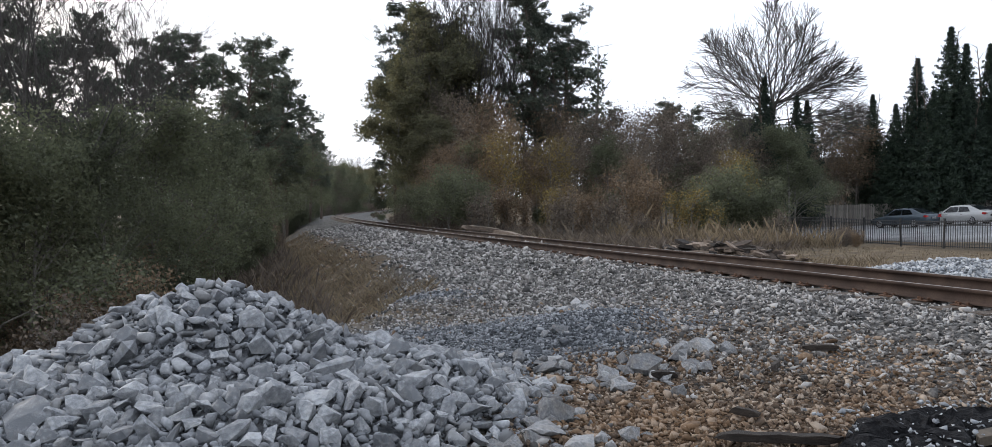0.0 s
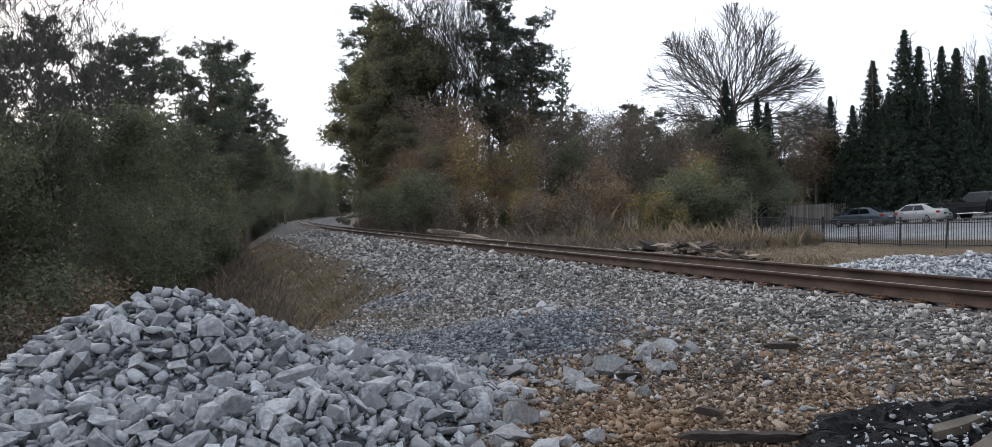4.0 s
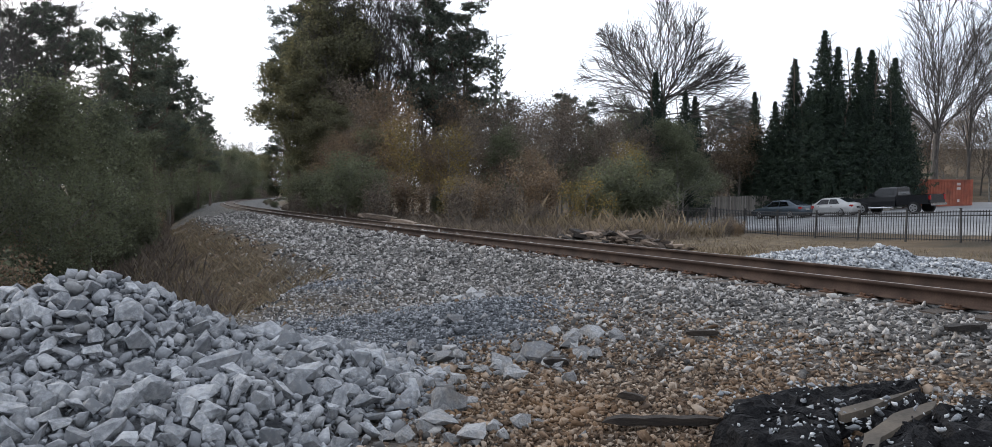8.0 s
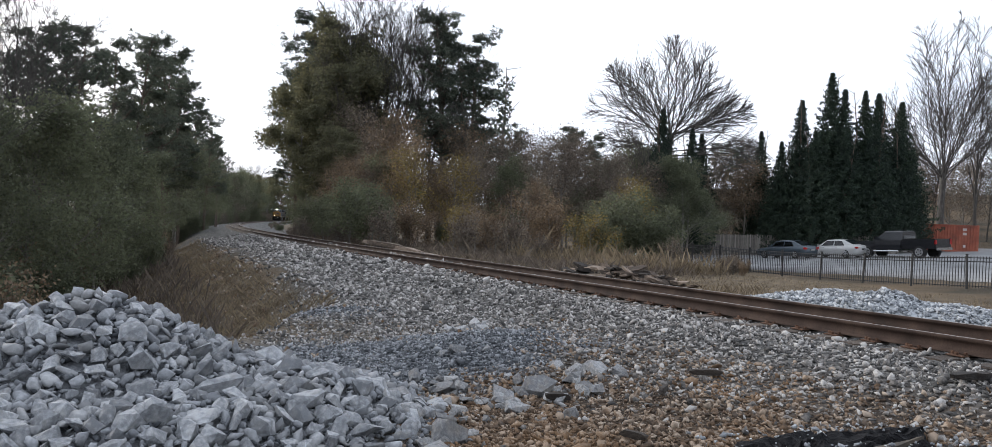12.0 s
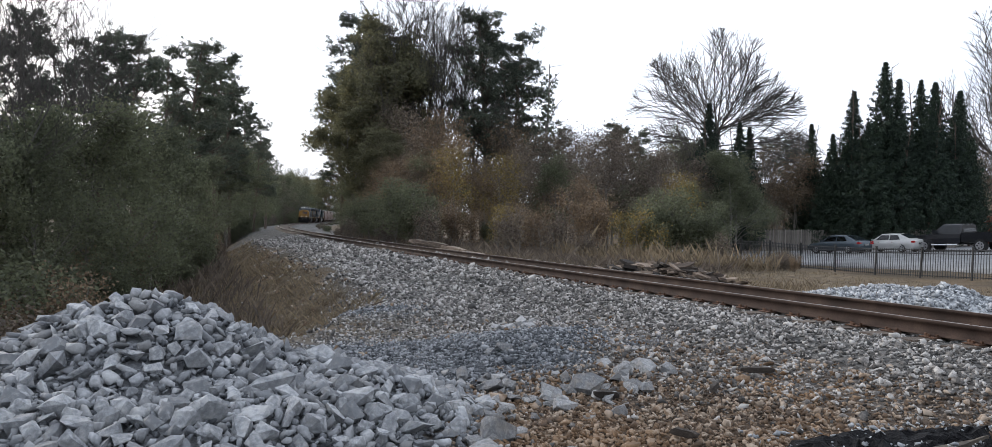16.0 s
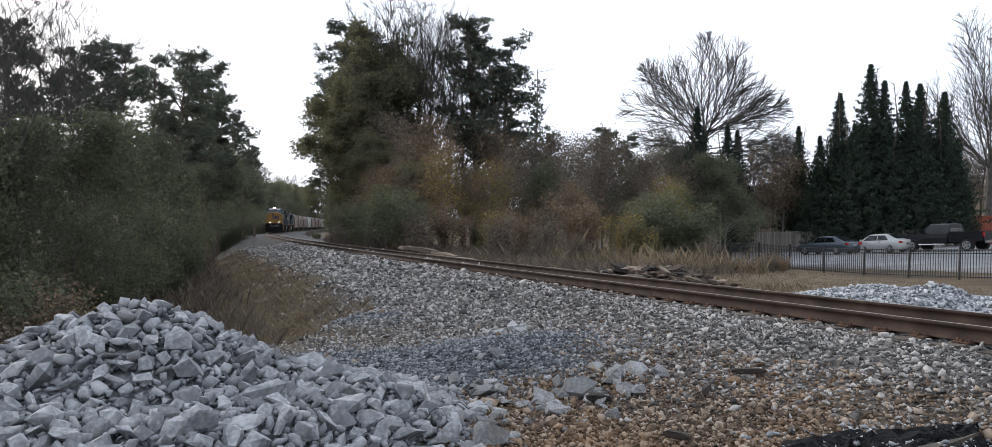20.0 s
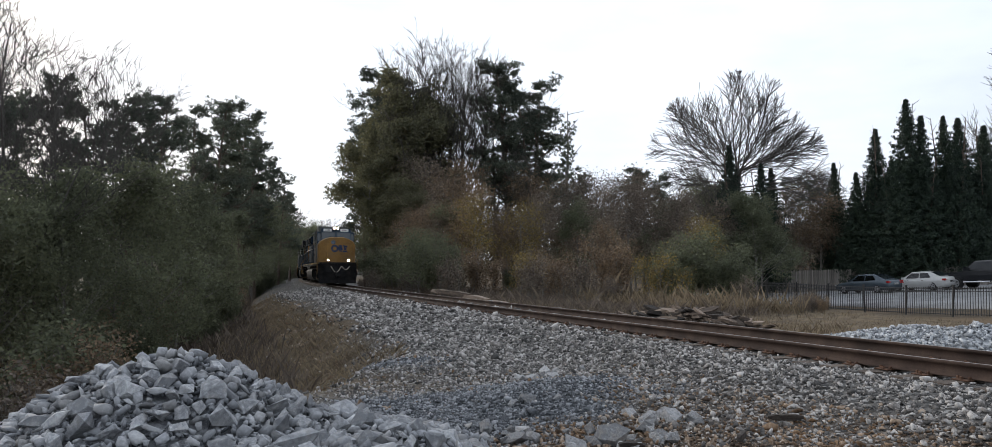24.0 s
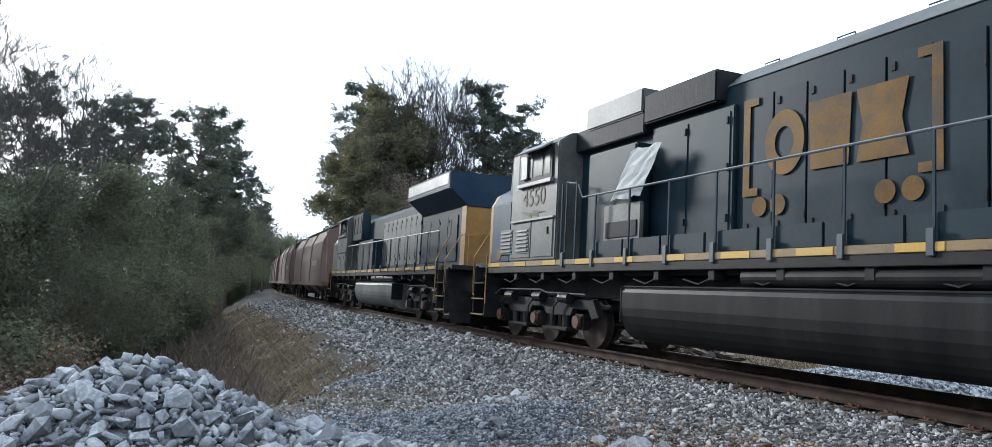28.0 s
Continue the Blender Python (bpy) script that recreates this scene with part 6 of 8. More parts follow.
M_RAILING = material("grey_handrail_paint", [(0.07, 0.078, 0.085), (0.13, 0.14, 0.145)], 5.0, 0.4, 0.2, 0.02)
M_POST = material("dark_blue_post_paint", [(0.012, 0.02, 0.028), (0.024, 0.036, 0.048)], 5.0, 0.5, 0.0, 0.02)
M_LAMP = glowing("burning_headlamp", (1.0, 0.76, 0.42), 26.0)
M_DITCH = glowing("burning_ditch_lamp", (1.0, 0.78, 0.46), 26.0)
M_REFLECTOR = material("chrome_lamp_bowl", [(0.12, 0.12, 0.12), (0.2, 0.2, 0.2)], 4.0, 0.3, 0.9, 0.0)
M_LENS = glass("clear_lamp_glass", (0.5, 0.5, 0.5), 0.1)
M_PANE = glass("dark_cab_glass", (0.04, 0.05, 0.056), 0.2)
M_PANE.node_tree.nodes["Principled BSDF"].inputs["Coat Weight"].default_value = 0.05
M_WHITE = material("white_board_paint", [(0.55, 0.55, 0.54), (0.72, 0.72, 0.7)], 3.0, 0.5, 0, 0.02)
M_DARKTEXT = material("black_lettering", [(0.01, 0.01, 0.012), (0.02, 0.02, 0.024)], 3.0, 0.5, 0, 0)
M_LOGO = material("faded_ochre_lettering", [(0.078, 0.042, 0.012), (0.118, 0.063, 0.016), (0.158, 0.085, 0.022)], 1.2, 0.6, 0, 0.02, spec=0.12, dirt=(0.035, 0.038, 0.04), dirt_scale=2.0, dirt_amount=0.65)
M_BLUEMARK = material("faded_blue_lettering", [(0.018, 0.03, 0.07), (0.04, 0.052, 0.09)], 1.5, 0.6, 0, 0.02, spec=0.12)
M_FAINT = material("nearly_worn_off_figures", [(0.045, 0.042, 0.036), (0.085, 0.068, 0.044), (0.12, 0.09, 0.05)], 2.0, 0.6, 0, 0.02, spec=0.12)
M_DOORGLASS = glass("small_dark_window", (0.02, 0.032, 0.05), 0.25)
M_HOSE = material("pale_rubber_hose", [(0.28, 0.25, 0.2), (0.42, 0.38, 0.31)], 6.0, 0.7, 0, 0.1)
M_HOPPER = material("brown_hopper_paint", [(0.06, 0.034, 0.027), (0.095, 0.054, 0.042), (0.135, 0.085, 0.066)], 0.6, 0.6, 0, 0.08, dirt=(0.15, 0.115, 0.09), dirt_scale=0.5, dirt_amount=0.3, spread=0.35, stretch=(3, 1, 0.5))
M_HOPPER_GREY = material("grey_hopper_paint", [(0.16, 0.155, 0.15), (0.24, 0.235, 0.225), (0.31, 0.3, 0.285)], 0.6, 0.6, 0, 0.08, dirt=(0.11, 0.085, 0.065), dirt_scale=0.5, dirt_amount=0.4, spread=0.25, stretch=(3, 1, 0.5))


def lettering(name, text, size, mat, parent, m, label=""):
    """Flat raised characters in the built-in font, as a mesh."""
    cu = bpy.data.curves.new(name, "FONT")
    cu.body, cu.size, cu.extrude, cu.align_x, cu.align_y = text, size, 0.004, "CENTER", "CENTER"
    tmp = bpy.data.objects.new(name, cu)
    scene.collection.objects.link(tmp)
    bpy.context.view_layer.update()
    me = bpy.data.meshes.new_from_object(tmp.evaluated_get(bpy.context.evaluated_depsgraph_get()))
    bpy.data.objects.remove(tmp)
    me.materials.clear()
    me.materials.append(mat)
    ob = child(name, me, parent, label)
    ob.matrix_basis = m
    return ob


def at_side(x, side, z, y):
    """A pose on the side face of a vehicle: characters read from outside."""
    return pose(x, side * y, z, 90, 0, 180 if side > 0 else 0)


def bogie(parent, xc, axles, reach, frame_mat, name="bogie"):
    bm = bmesh.new()
    half = (len(axles) - 1) / 2 * reach + 0.75
    for sd in (-1, 1):
        out = [(xc - half, 0.62), (xc - half + 0.25, 0.98), (xc + half - 0.25, 0.98), (xc + half, 0.62), (xc + half - 0.35, 0.58)]
        for i, a in enumerate(reversed(axles)):
            x = xc + a
            out += [(x + 0.42, 0.62), (x + 0.3, 0.78), (x - 0.3, 0.78), (x - 0.42, 0.62)]
        out.append((xc - half + 0.35, 0.58))
        prism(bm, out, sd * 1.02, sd * 1.16, "y", 0.02)
        for i in range(len(axles) - 1):
            x = xc + (axles[i] + axles[i + 1]) / 2
            for dx in (-0.28, 0.28):
                disc(bm, (x + dx, sd * 1.1, 0.5), 0.085, 0.26, "z", 10)
            box(bm, x - 0.5, x + 0.5, sd * 0.98, sd * 1.2, 0.3, 0.38, 0.02)
    box(bm, xc - 0.5, xc + 0.5, -1.0, 1.0, 0.7, 1.0, 0.05)
    box(bm, xc - half + 0.1, xc + half - 0.1, -0.85, 0.85, 0.75, 0.9, 0.03)
    b = part(name, bm, frame_mat, parent, "sooty cast steel bogie frame")
    for a in axles:
        x = xc + a
        bm = bmesh.new()
        for sd in (-1, 1):
            disc(bm, (x, sd * 0.75, 0.5), 0.5, 0.12, "y", 28)
            disc(bm, (x, sd * 0.68, 0.5), 0.53, 0.03, "y", 28)
        disc(bm, (x, 0, 0.5), 0.09, 1.5, "y", 10)
        part("wheelset", bm, M_WHEEL, b)
        for sd in (-1, 1):
            bm = bmesh.new()
            box(bm, x - 0.2, x + 0.2, sd * 1.0, sd * 1.22, 0.36, 0.68, 0.04)
            part("axle_box", bm, frame_mat, b)
            bm = bmesh.new()
            disc(bm, (x, sd * 1.24, 0.52), 0.13, 0.08, "y", 12)
            part("axle_cap", bm, M_PLATE, b, "rusty round axle cap")
    if len(axles) == 3:
        for sd in (-1, 1):
            for dx in (-1.45, -0.2, 1.3):
                bm = bmesh.new()
                disc(bm, (xc + dx, sd * 1.24, 1.0), 0.11, 0.42, "x", 12)
                tube(bm, [(xc + dx + 0.2, sd * 1.26, 0.98), (xc + dx + 0.45, sd * 1.28, 0.8), (xc + dx + 0.5, sd * 1.26, 0.5)], 0.022, 5)
                part("brake_cylinder", bm, M_TANK, b, "grey brake cylinder with its rod")
        for sd in (-1, 1):
            bm = bmesh.new()
            tube(bm, [(xc - 2.3, sd * 1.27, 1.08), (xc - 0.6, sd * 1.27, 1.1), (xc - 0.3, sd * 1.27, 1.16), (xc + 1.9, sd * 1.27, 1.15), (xc + 2.3, sd * 1.27, 1.0)], 0.018, 5)
            part("air_pipe", bm, M_RAILING, b)
    return b


def corner_steps(loco, xe, sx, mat):
    """Stepwells at one end, both sides: side plate, treads and yellow grab rails."""
    for sd in (-1, 1):
        bm = bmesh.new()
        x0, x1 = sorted((xe - sx * 0.95, xe))
        box(bm, x0, x0 + 0.05, sd * 1.0, sd * 1.55, 0.42, 1.66, 0.005)
        box(bm, x1 - 0.05, x1, sd * 0.9, sd * 1.5, 0.5, 1.66, 0.005)
        box(bm, x0, x1, sd * 0.95, sd * 1.0, 0.45, 1.6, 0.005)
        w = part("stepwell", bm, mat, loco, "black stepwell at the corner of the platform")
        for z in (0.45, 0.85, 1.25):
            bm = bmesh.new()
            box(bm, x0 + 0.06, x1 - 0.06, sd * 1.02, sd * 1.58, z, z + 0.035, 0.006)
            part("tread", bm, M_FADED if z < 1 else M_BLACK, w, "step tread with a worn yellow edge" if z < 1 else "")
        bm = bmesh.new()
        a, b = xe - sx * 0.98, xe - sx * 0.1
        tube(bm, [(a, sd * 1.56, 0.75), (a, sd * 1.56, 1.95), (a - sx * 0.0, sd * 1.5, 2.1), (a + sx * 0.3, sd * 1.25, 2.75), (a + sx * 0.3, sd * 1.25, 3.2)], 0.018, 6)
        part("grab_rail", bm, M_OCHRE, loco, "ochre yellow grab rail")
        bm = bmesh.new()
        tube(bm, [(b - sx * 0.1, sd * 1.56, 0.95), (b, sd * 1.56, 1.0), (b, sd * 1.56, 1.95), (b, sd * 1.1, 2.7), (b, sd * 0.35, 2.78), (b, 0.0, 2.78)], 0.018, 6)
        tube(bm, [(b, sd * 0.85, 2.72), (b, sd * 0.85, 1.75)], 0.02, 6)
        part("grab_rail", bm, M_OCHRE, loco, "ochre yellow grab rail")


def side_rail(loco, runs, z0):
    """Walkway railing on both sides: a bent top rail and its posts."""
    for sd in (-1, 1):
        bm = bmesh.new()
        tube(bm, [(x, sd * 1.5, z) for x, z in runs], 0.02, 6)
        part("handrail", bm, M_RAILING, loco, "pale worn steel handrail")
        xs, zs = [x for x, _ in runs], [z for _, z in runs]
        lo, hi = min(xs), max(xs)
        n = max(2, int((hi - lo) / 1.15))
        for k in range(n + 1):
            x = lo + (hi - lo) * k / n
            z = float(np.interp(x, xs, zs)) if xs[0] < xs[-1] else float(np.interp(x, xs[::-1], zs[::-1]))
            bm = bmesh.new()
            tube(bm, [(x, sd * 1.5, z), (x, sd * 1.5, z0 - 0.1)], 0.022, 5)
            box(bm, x - 0.05, x + 0.05, sd * 1.535, sd * 1.575, z0 - 0.16, z0 + 0.14, 0.008)
            part("post", bm, M_POST, loco)


def hood_doors(loco, x0, x1, n, z0, z1, y, mat):
    """A row of tall doors with latches on both sides of a hood."""
    w = (x1 - x0) / n
    bm = bmesh.new()
    box(bm, -w / 2 + 0.015, w / 2 - 0.015, -0.018, 0.018, 0, z1 - z0, 0.006)
    me = bpy.data.meshes.new("hood_door")
    bm.to_mesh(me)
    bm.free()
    me.materials.append(mat)
    bm = bmesh.new()
    for z in (0.18, (z1 - z0) - 0.22):
        box(bm, w / 2 - 0.14, w / 2 - 0.07, -0.035, 0.035, z, z + 0.12, 0.01)
    for z in (0.3, (z1 - z0) - 0.45):
        box(bm, -w / 2 + 0.01, -w / 2 + 0.05, -0.03, 0.03, z, z + 0.14, 0.008)
    la = bpy.data.meshes.new("latches")
    bm.to_mesh(la)
    bm.free()
    la.materials.append(M_BLACK)
    for sd in (-1, 1):
        for k in range(n):
            d = child("hood_door", me, loco)
            d.matrix_basis = pose(x0 + w * (k + 0.5), sd * y, z0)
            tagged(child("latches", la, d, "black latches and hinges"), kind="stuff").matrix_basis = Matrix()


def fans(loco, xs, z, mat):
    for x in xs:
        bm = bmesh.new()
        disc(bm, (x, 0, z), 0.62, 0.14, "z", 20)
        disc(bm, (x, 0, z + 0.07), 0.5, 0.06, "z", 20)
        part("roof_fan", bm, mat, loco)


def hoses(loco, xe, sx):
    for y0, y1, low in ((-0.55, 0.3, 0.5), (0.3, 0.95, 0.28)):
        bm = bmesh.new()
        tube(bm, [(xe + sx * (0.05 + 0.12 * math.sin(math.pi * u)), y0 + (y1 - y0) * u, 1.5 - low * math.sin(math.pi * u) ** 1.2) for u in [k / 12 for k in range(13)]], 0.024, 6)
        part("air_hose", bm, M_HOSE, loco, "pale drooping air hose")


def coupler(loco, xe, sx):
    bm = bmesh.new()
    box(bm, *sorted((xe, xe + sx * 0.75)), -0.13, 0.13, 0.72, 0.98, 0.03)
    box(bm, *sorted((xe + sx * 0.7, xe + sx * 1.08)), -0.2, 0.22, 0.68, 1.02, 0.05)
    part("coupler", bm, M_BLACK, loco)


def pilot(loco, xe, sx):
    """End sheet and snow plough."""
    bm = bmesh.new()
    box(bm, *sorted((xe - sx * 0.08, xe)), -1.48, 1.48, 0.95, 1.72, 0.01)
    box(bm, *sorted((xe - sx * 0.9, xe + sx * 0.16)), -1.42, 1.42, 1.66, 1.8, 0.02)
    part("end_sheet", bm, M_BLACK, loco)
    bm = bmesh.new()
    ys = (-1.52, -0.75, 0, 0.75, 1.52)
    rows = []
    for z, push in ((1.02, 0.1), (0.75, 0.12), (0.42, 0.2), (0.14, 0.32)):
        rows.append([bm.verts.new((xe + sx * (push + 0.3 * (1 - abs(y) / 1.52)), y * (1.0 - 0.05 * (z < 0.5)), z + (0.12 if abs(y) > 1 and z > 1 else 0))) for y in ys])
    for a, b in zip(rows, rows[1:]):
        for k in range(4):
            bm.faces.new((a[k], a[k + 1], b[k + 1], b[k]))
    bmesh.ops.solidify(bm, geom=bm.faces[:], thickness=0.04)
    part("snow_plough", bm, M_BLACK, loco, "scuffed black snow plough")


def lamps(loco, places, r, sx, mat, name, body):
    for x, y, z in places:
        bm = bmesh.new()
        disc(bm, (x - sx * 0.05, y, z), r * 1.25, 0.14, "x", 16)
        h = part(name, bm, body, loco)
        bm = bmesh.new()
        disc(bm, (x + sx * 0.03, y, z), r, 0.03, "x", 16)
        part("lens", bm, M_REFLECTOR if mat in (M_LAMP, M_DITCH) else mat, h)
        if mat in (M_LAMP, M_DITCH):
            bm = bmesh.new()
            disc(bm, (x + sx * 0.05, y, z), r * 0.72, 0.03, "x", 14)
            part("bulb", bm, mat, h, "burning lamp bulb")


def flat_ring(bm, c, rx, rz, hole, lo, hi, axis, n=28):
    """Adds a flat ring round c, from lo to hi along the axis."""
    rings = []
    for k, d in ((1.0, lo), (1.0, hi), (hole, hi), (hole, lo)):
        pts = [(c[0] + k * rx * math.cos(2 * math.pi * j / n), c[1] + k * rz * math.sin(2 * math.pi * j / n)) for j in range(n)]
        rings.append([bm.verts.new((d, p, q) if axis == "x" else (p, d, q)) for p, q in pts])
    fs = []
    for a, b in zip(rings, rings[1:] + rings[:1]):
        for j in range(n):
            fs.append(bm.faces.new((a[j], a[(j + 1) % n], b[(j + 1) % n], b[j])))
    bmesh.ops.recalc_face_normals(bm, faces=fs)


def blocks_mark(loco, x0, x1, z0, z1, y, mat, brackets=False, sides=(-1, 1)):
    """The owner's mark as plain shapes: three heavy blocks, on request with brackets and dots."""
    for sd in sides:
        w = (x1 - x0) / 3
        mid = (x0 + x1) / 2
        for k in range(3):
            bm = bmesh.new()
            a, b = x0 + k * w + 0.05 * w, x0 + (k + 1) * w - 0.02 * w
            t = (z1 - z0)
            if k == 0:
                flat_ring(bm, ((a + b) / 2, (z0 + z1) / 2), 0.5 * (b - a), 0.5 * t, 0.48, sd * y - 0.004, sd * y + 0.004, "y")
            elif k == 1:
                for lo, hi, sh in ((0.0, 1.0, 0.0),):
                    prism(bm, [(a + 0.08 * w + sh * w, z0 + lo * t), (b - 0.08 * w + sh * w, z0 + lo * t), (b - 0.02 * w + sh * w, z0 + hi * t), (a + 0.02 * w + sh * w, z0 + hi * t)], sd * y - 0.004, sd * y + 0.004, "y")
            else:
                prism(bm, [(a, z0), (b, z0), (b - 0.12 * w, (z0 + z1) / 2), (b, z1), (a, z1), (a + 0.12 * w, (z0 + z1) / 2)], sd * y - 0.004, sd * y + 0.004, "y")
            if sd > 0:
                for v in bm.verts:
                    v.co.x = 2 * mid - v.co.x
                bmesh.ops.reverse_faces(bm, faces=bm.faces[:])
            part("owner_mark", bm, mat, loco, "faded painted mark in heavy blocks")
        if brackets:
            for xa, dx in ((x0 - 0.42, 1), (x1 + 0.42, -1)):
                bm = bmesh.new()
                box(bm, *sorted((xa, xa + dx * 0.14)), sd * y - 0.004, sd * y + 0.004, z0 - 0.25, z1 + 0.3)
                for z in (z0 - 0.25, z1 + 0.18):
                    box(bm, *sorted((xa + dx * 0.14, xa + dx * 0.32)), sd * y - 0.004, sd * y + 0.004, z, z + 0.12)
                part("owner_mark", bm, mat, loco, "painted bracket")
            for x in (x0 - 0.03, x0 + 0.35, x1 - 0.31, x1 + 0.06):
                bm = bmesh.new()
                disc(bm, (x, sd * y, z0 - 0.42), 0.15, 0.008, "y", 18)
                part("owner_mark", bm, mat, loco, "painted dot")


def number_boards(loco, places, text, rz):
    for x, y, z in places:
        bm = bmesh.new()
        box(bm, x - 0.03, x + 0.03, y - 0.33, y + 0.33, z - 0.11, z + 0.11, 0.02)
        b = part("number_board", bm, M_WHITE, loco, "white number board with black figures")
        lettering("figures", text, 0.2, M_DARKTEXT, b, pose(x + (0.034 if rz == 90 else -0.034), y, z, 90, 0, rz))


def chassis(loco, bright, tank_mat=None):
    bm = bmesh.new()
    box(bm, -10.2, 10.15, -1.3, 1.3, 1.45, 1.76, 0.01)
    box(bm, -9.9, 9.9, -0.85, 0.85, 1.02, 1.46, 0.02)
    part("underframe", bm, M_BLACK, loco)
    for sd in (-1, 1):
        bm = bmesh.new()
        box(bm, -9.2, 9.2, sd * 1.3, sd * 1.54, 1.52, 1.66, 0.008)
        part("side_sill", bm, M_BLACK, loco)
        bm = bmesh.new()
        box(bm, -9.2, 9.2, sd * 1.3, sd * 1.55, 1.663, 1.775, 0.008)
        part("sill_band", bm, M_FADED, loco, "grimy faded ochre band along the sill")
        for k in range(12):
            bm = bmesh.new()
            box(bm, -7.9 + 1.4 * k, -7.75 + 1.4 * k, sd * 1.2, sd * 1.5, 1.36, 1.52, 0.01)
            tube(bm, [(-7.8 + 1.4 * k, sd * 1.45, 1.4), (-7.5 + 1.4 * k, sd * 1.47, 1.3), (-7.1 + 1.4 * k, sd * 1.45, 1.38)], 0.015, 5)
            part("sill_bracket", bm, M_BLACK, loco)
        x = -9.0
        while x < 8.9:
            bm = bmesh.new()
            box(bm, x, min(x + (1.05 if bright else 0.6), 9.15), sd * 1.546, sd * 1.558, 1.67, 1.768, 0.003)
            part("sill_stripe", bm, M_YELLOW, loco, "bright yellow stripe segment")
            x += 1.45
    bm = bmesh.new()
    half = [(1.1, 0.3), (1.22, 0.33), (1.32, 0.4), (1.4, 0.49), (1.46, 0.6), (1.5, 0.73), (1.515, 0.87), (1.515, 1.14), (1.49, 1.2), (1.42, 1.24)]
    prism(bm, half + [(-y, z) for y, z in half[::-1]], -3.8, 2.98, "x")
    tank = part("fuel_tank", bm, tank_mat or M_TANK, loco, "dusty pale fuel tank under the frame" if tank_mat else "dusty black fuel tank under the frame")
    for sd in (-1, 1):
        bm = bmesh.new()
        box(bm, -3.84, 3.02, sd * 1.4 - 0.05, sd * 1.4 + 0.05, 1.235, 1.262, 0.006)
        part("tank_rim", bm, M_TANK, tank)
        for x in (-3.81, 2.97):
            bm = bmesh.new()
            box(bm, x, x + 0.03, sd * 1.3 - 0.2, sd * 1.3 + 0.225, 0.62, 1.22, 0.004)
            part("end_flange", bm, M_TANK, tank)
    for sd in (-1, 1):
        bm = bmesh.new()
        disc(bm, (-1.9, sd * 1.36, 1.405), 0.135, 3.7, "x", 20)
        part("air_reservoir", bm, M_TANK, loco)
    for xc in (-7.0, 7.0):
        bogie(loco, xc, (-1.95, 0, 1.95), 1.95, M_BLACK)
    for xe, sx in ((10.2, 1), (-10.2, -1)):
        pilot(loco, xe, sx)
        corner_steps(loco, xe, sx, M_BLACK)
        coupler(loco, xe, sx)
        if sx > 0:
            hoses(loco, xe + sx * 0.1, sx)


def cab_shell(loco, mat, xr, xf, roof, half=1.52):
    """The cab's box with sloped roof edges, side windows with sunshades, and the front panes."""
    bm = bmesh.new()
    prism(bm, [(-half, 1.78), (half, 1.78), (half, roof - 0.3), (half - 0.3, roof - 0.08), (0.5, roof), (-0.5, roof), (-half + 0.3, roof - 0.08), (-half, roof - 0.3)], xr, xf, "x", 0.03)
    cab = part("cab", bm, mat, loco)
    for sd in (-1, 1):
        bm = bmesh.new()
        box(bm, xr + 0.22, xf - 0.4, sd * half - 0.03, sd * (half + 0.035), roof - 1.06, roof - 0.3, 0.02)
        fr = part("window_frame", bm, M_BLACK, cab)
        bm = bmesh.new()
        box(bm, xf - 0.98, xf - 0.66, sd * (half + 0.05), sd * (half + 0.09), roof - 0.98, roof - 0.42, 0.02)
        part("wind_deflector", bm, M_GREYPAINT, cab, "pale grey wind deflector")
        bm = bmesh.new()
        for a, b in ((xr + 0.32, xr + 0.58), (xr + 0.68, xr + 1.12), (xr + 1.2, xf - 0.52)):
            box(bm, a, b, sd * (half + 0.03), sd * (half + 0.045), roof - 0.95, roof - 0.4)
        part("pane", bm, M_PANE, cab)
        bm = bmesh.new()
        prism(bm, [(sd * half, roof - 0.28), (sd * (half + 0.02), roof - 0.25), (sd * (half + 0.3), roof - 0.42), (sd * (half + 0.28), roof - 0.45)], xr + 0.28, xf - 0.7, "x")
        part("sunshade", bm, M_GREYPAINT, cab)
        bm = bmesh.new()
        box(bm, xr + 0.18, xf - 0.46, sd * half, sd * (half + 0.09), roof - 1.15, roof - 1.06, 0.01)
        part("window_ledge", bm, M_GREYPAINT, cab)
        for k in range(2):
            bm = bmesh.new()
            a = xr + 0.12 + k * (xf - xr - 0.2) / 2
            box(bm, a, a + (xf - xr - 0.3) / 2, sd * half - 0.01, sd * (half + 0.02), 1.86, 2.65, 0.008)
            lk = part("locker_door", bm, mat, cab)
            bm = bmesh.new()
            box(bm, a + 0.2, a + 0.26, sd * half, sd * (half + 0.045), 2.35, 2.5, 0.01)
            part("latch", bm, M_BLACK, lk)
        bm = bmesh.new()
        box(bm, xr + 0.05, xf - 0.1, sd * half, sd * (half + 0.06), 2.68, 2.73, 0.008)
        part("grab_strip", bm, M_GREYPAINT, cab)
    return cab


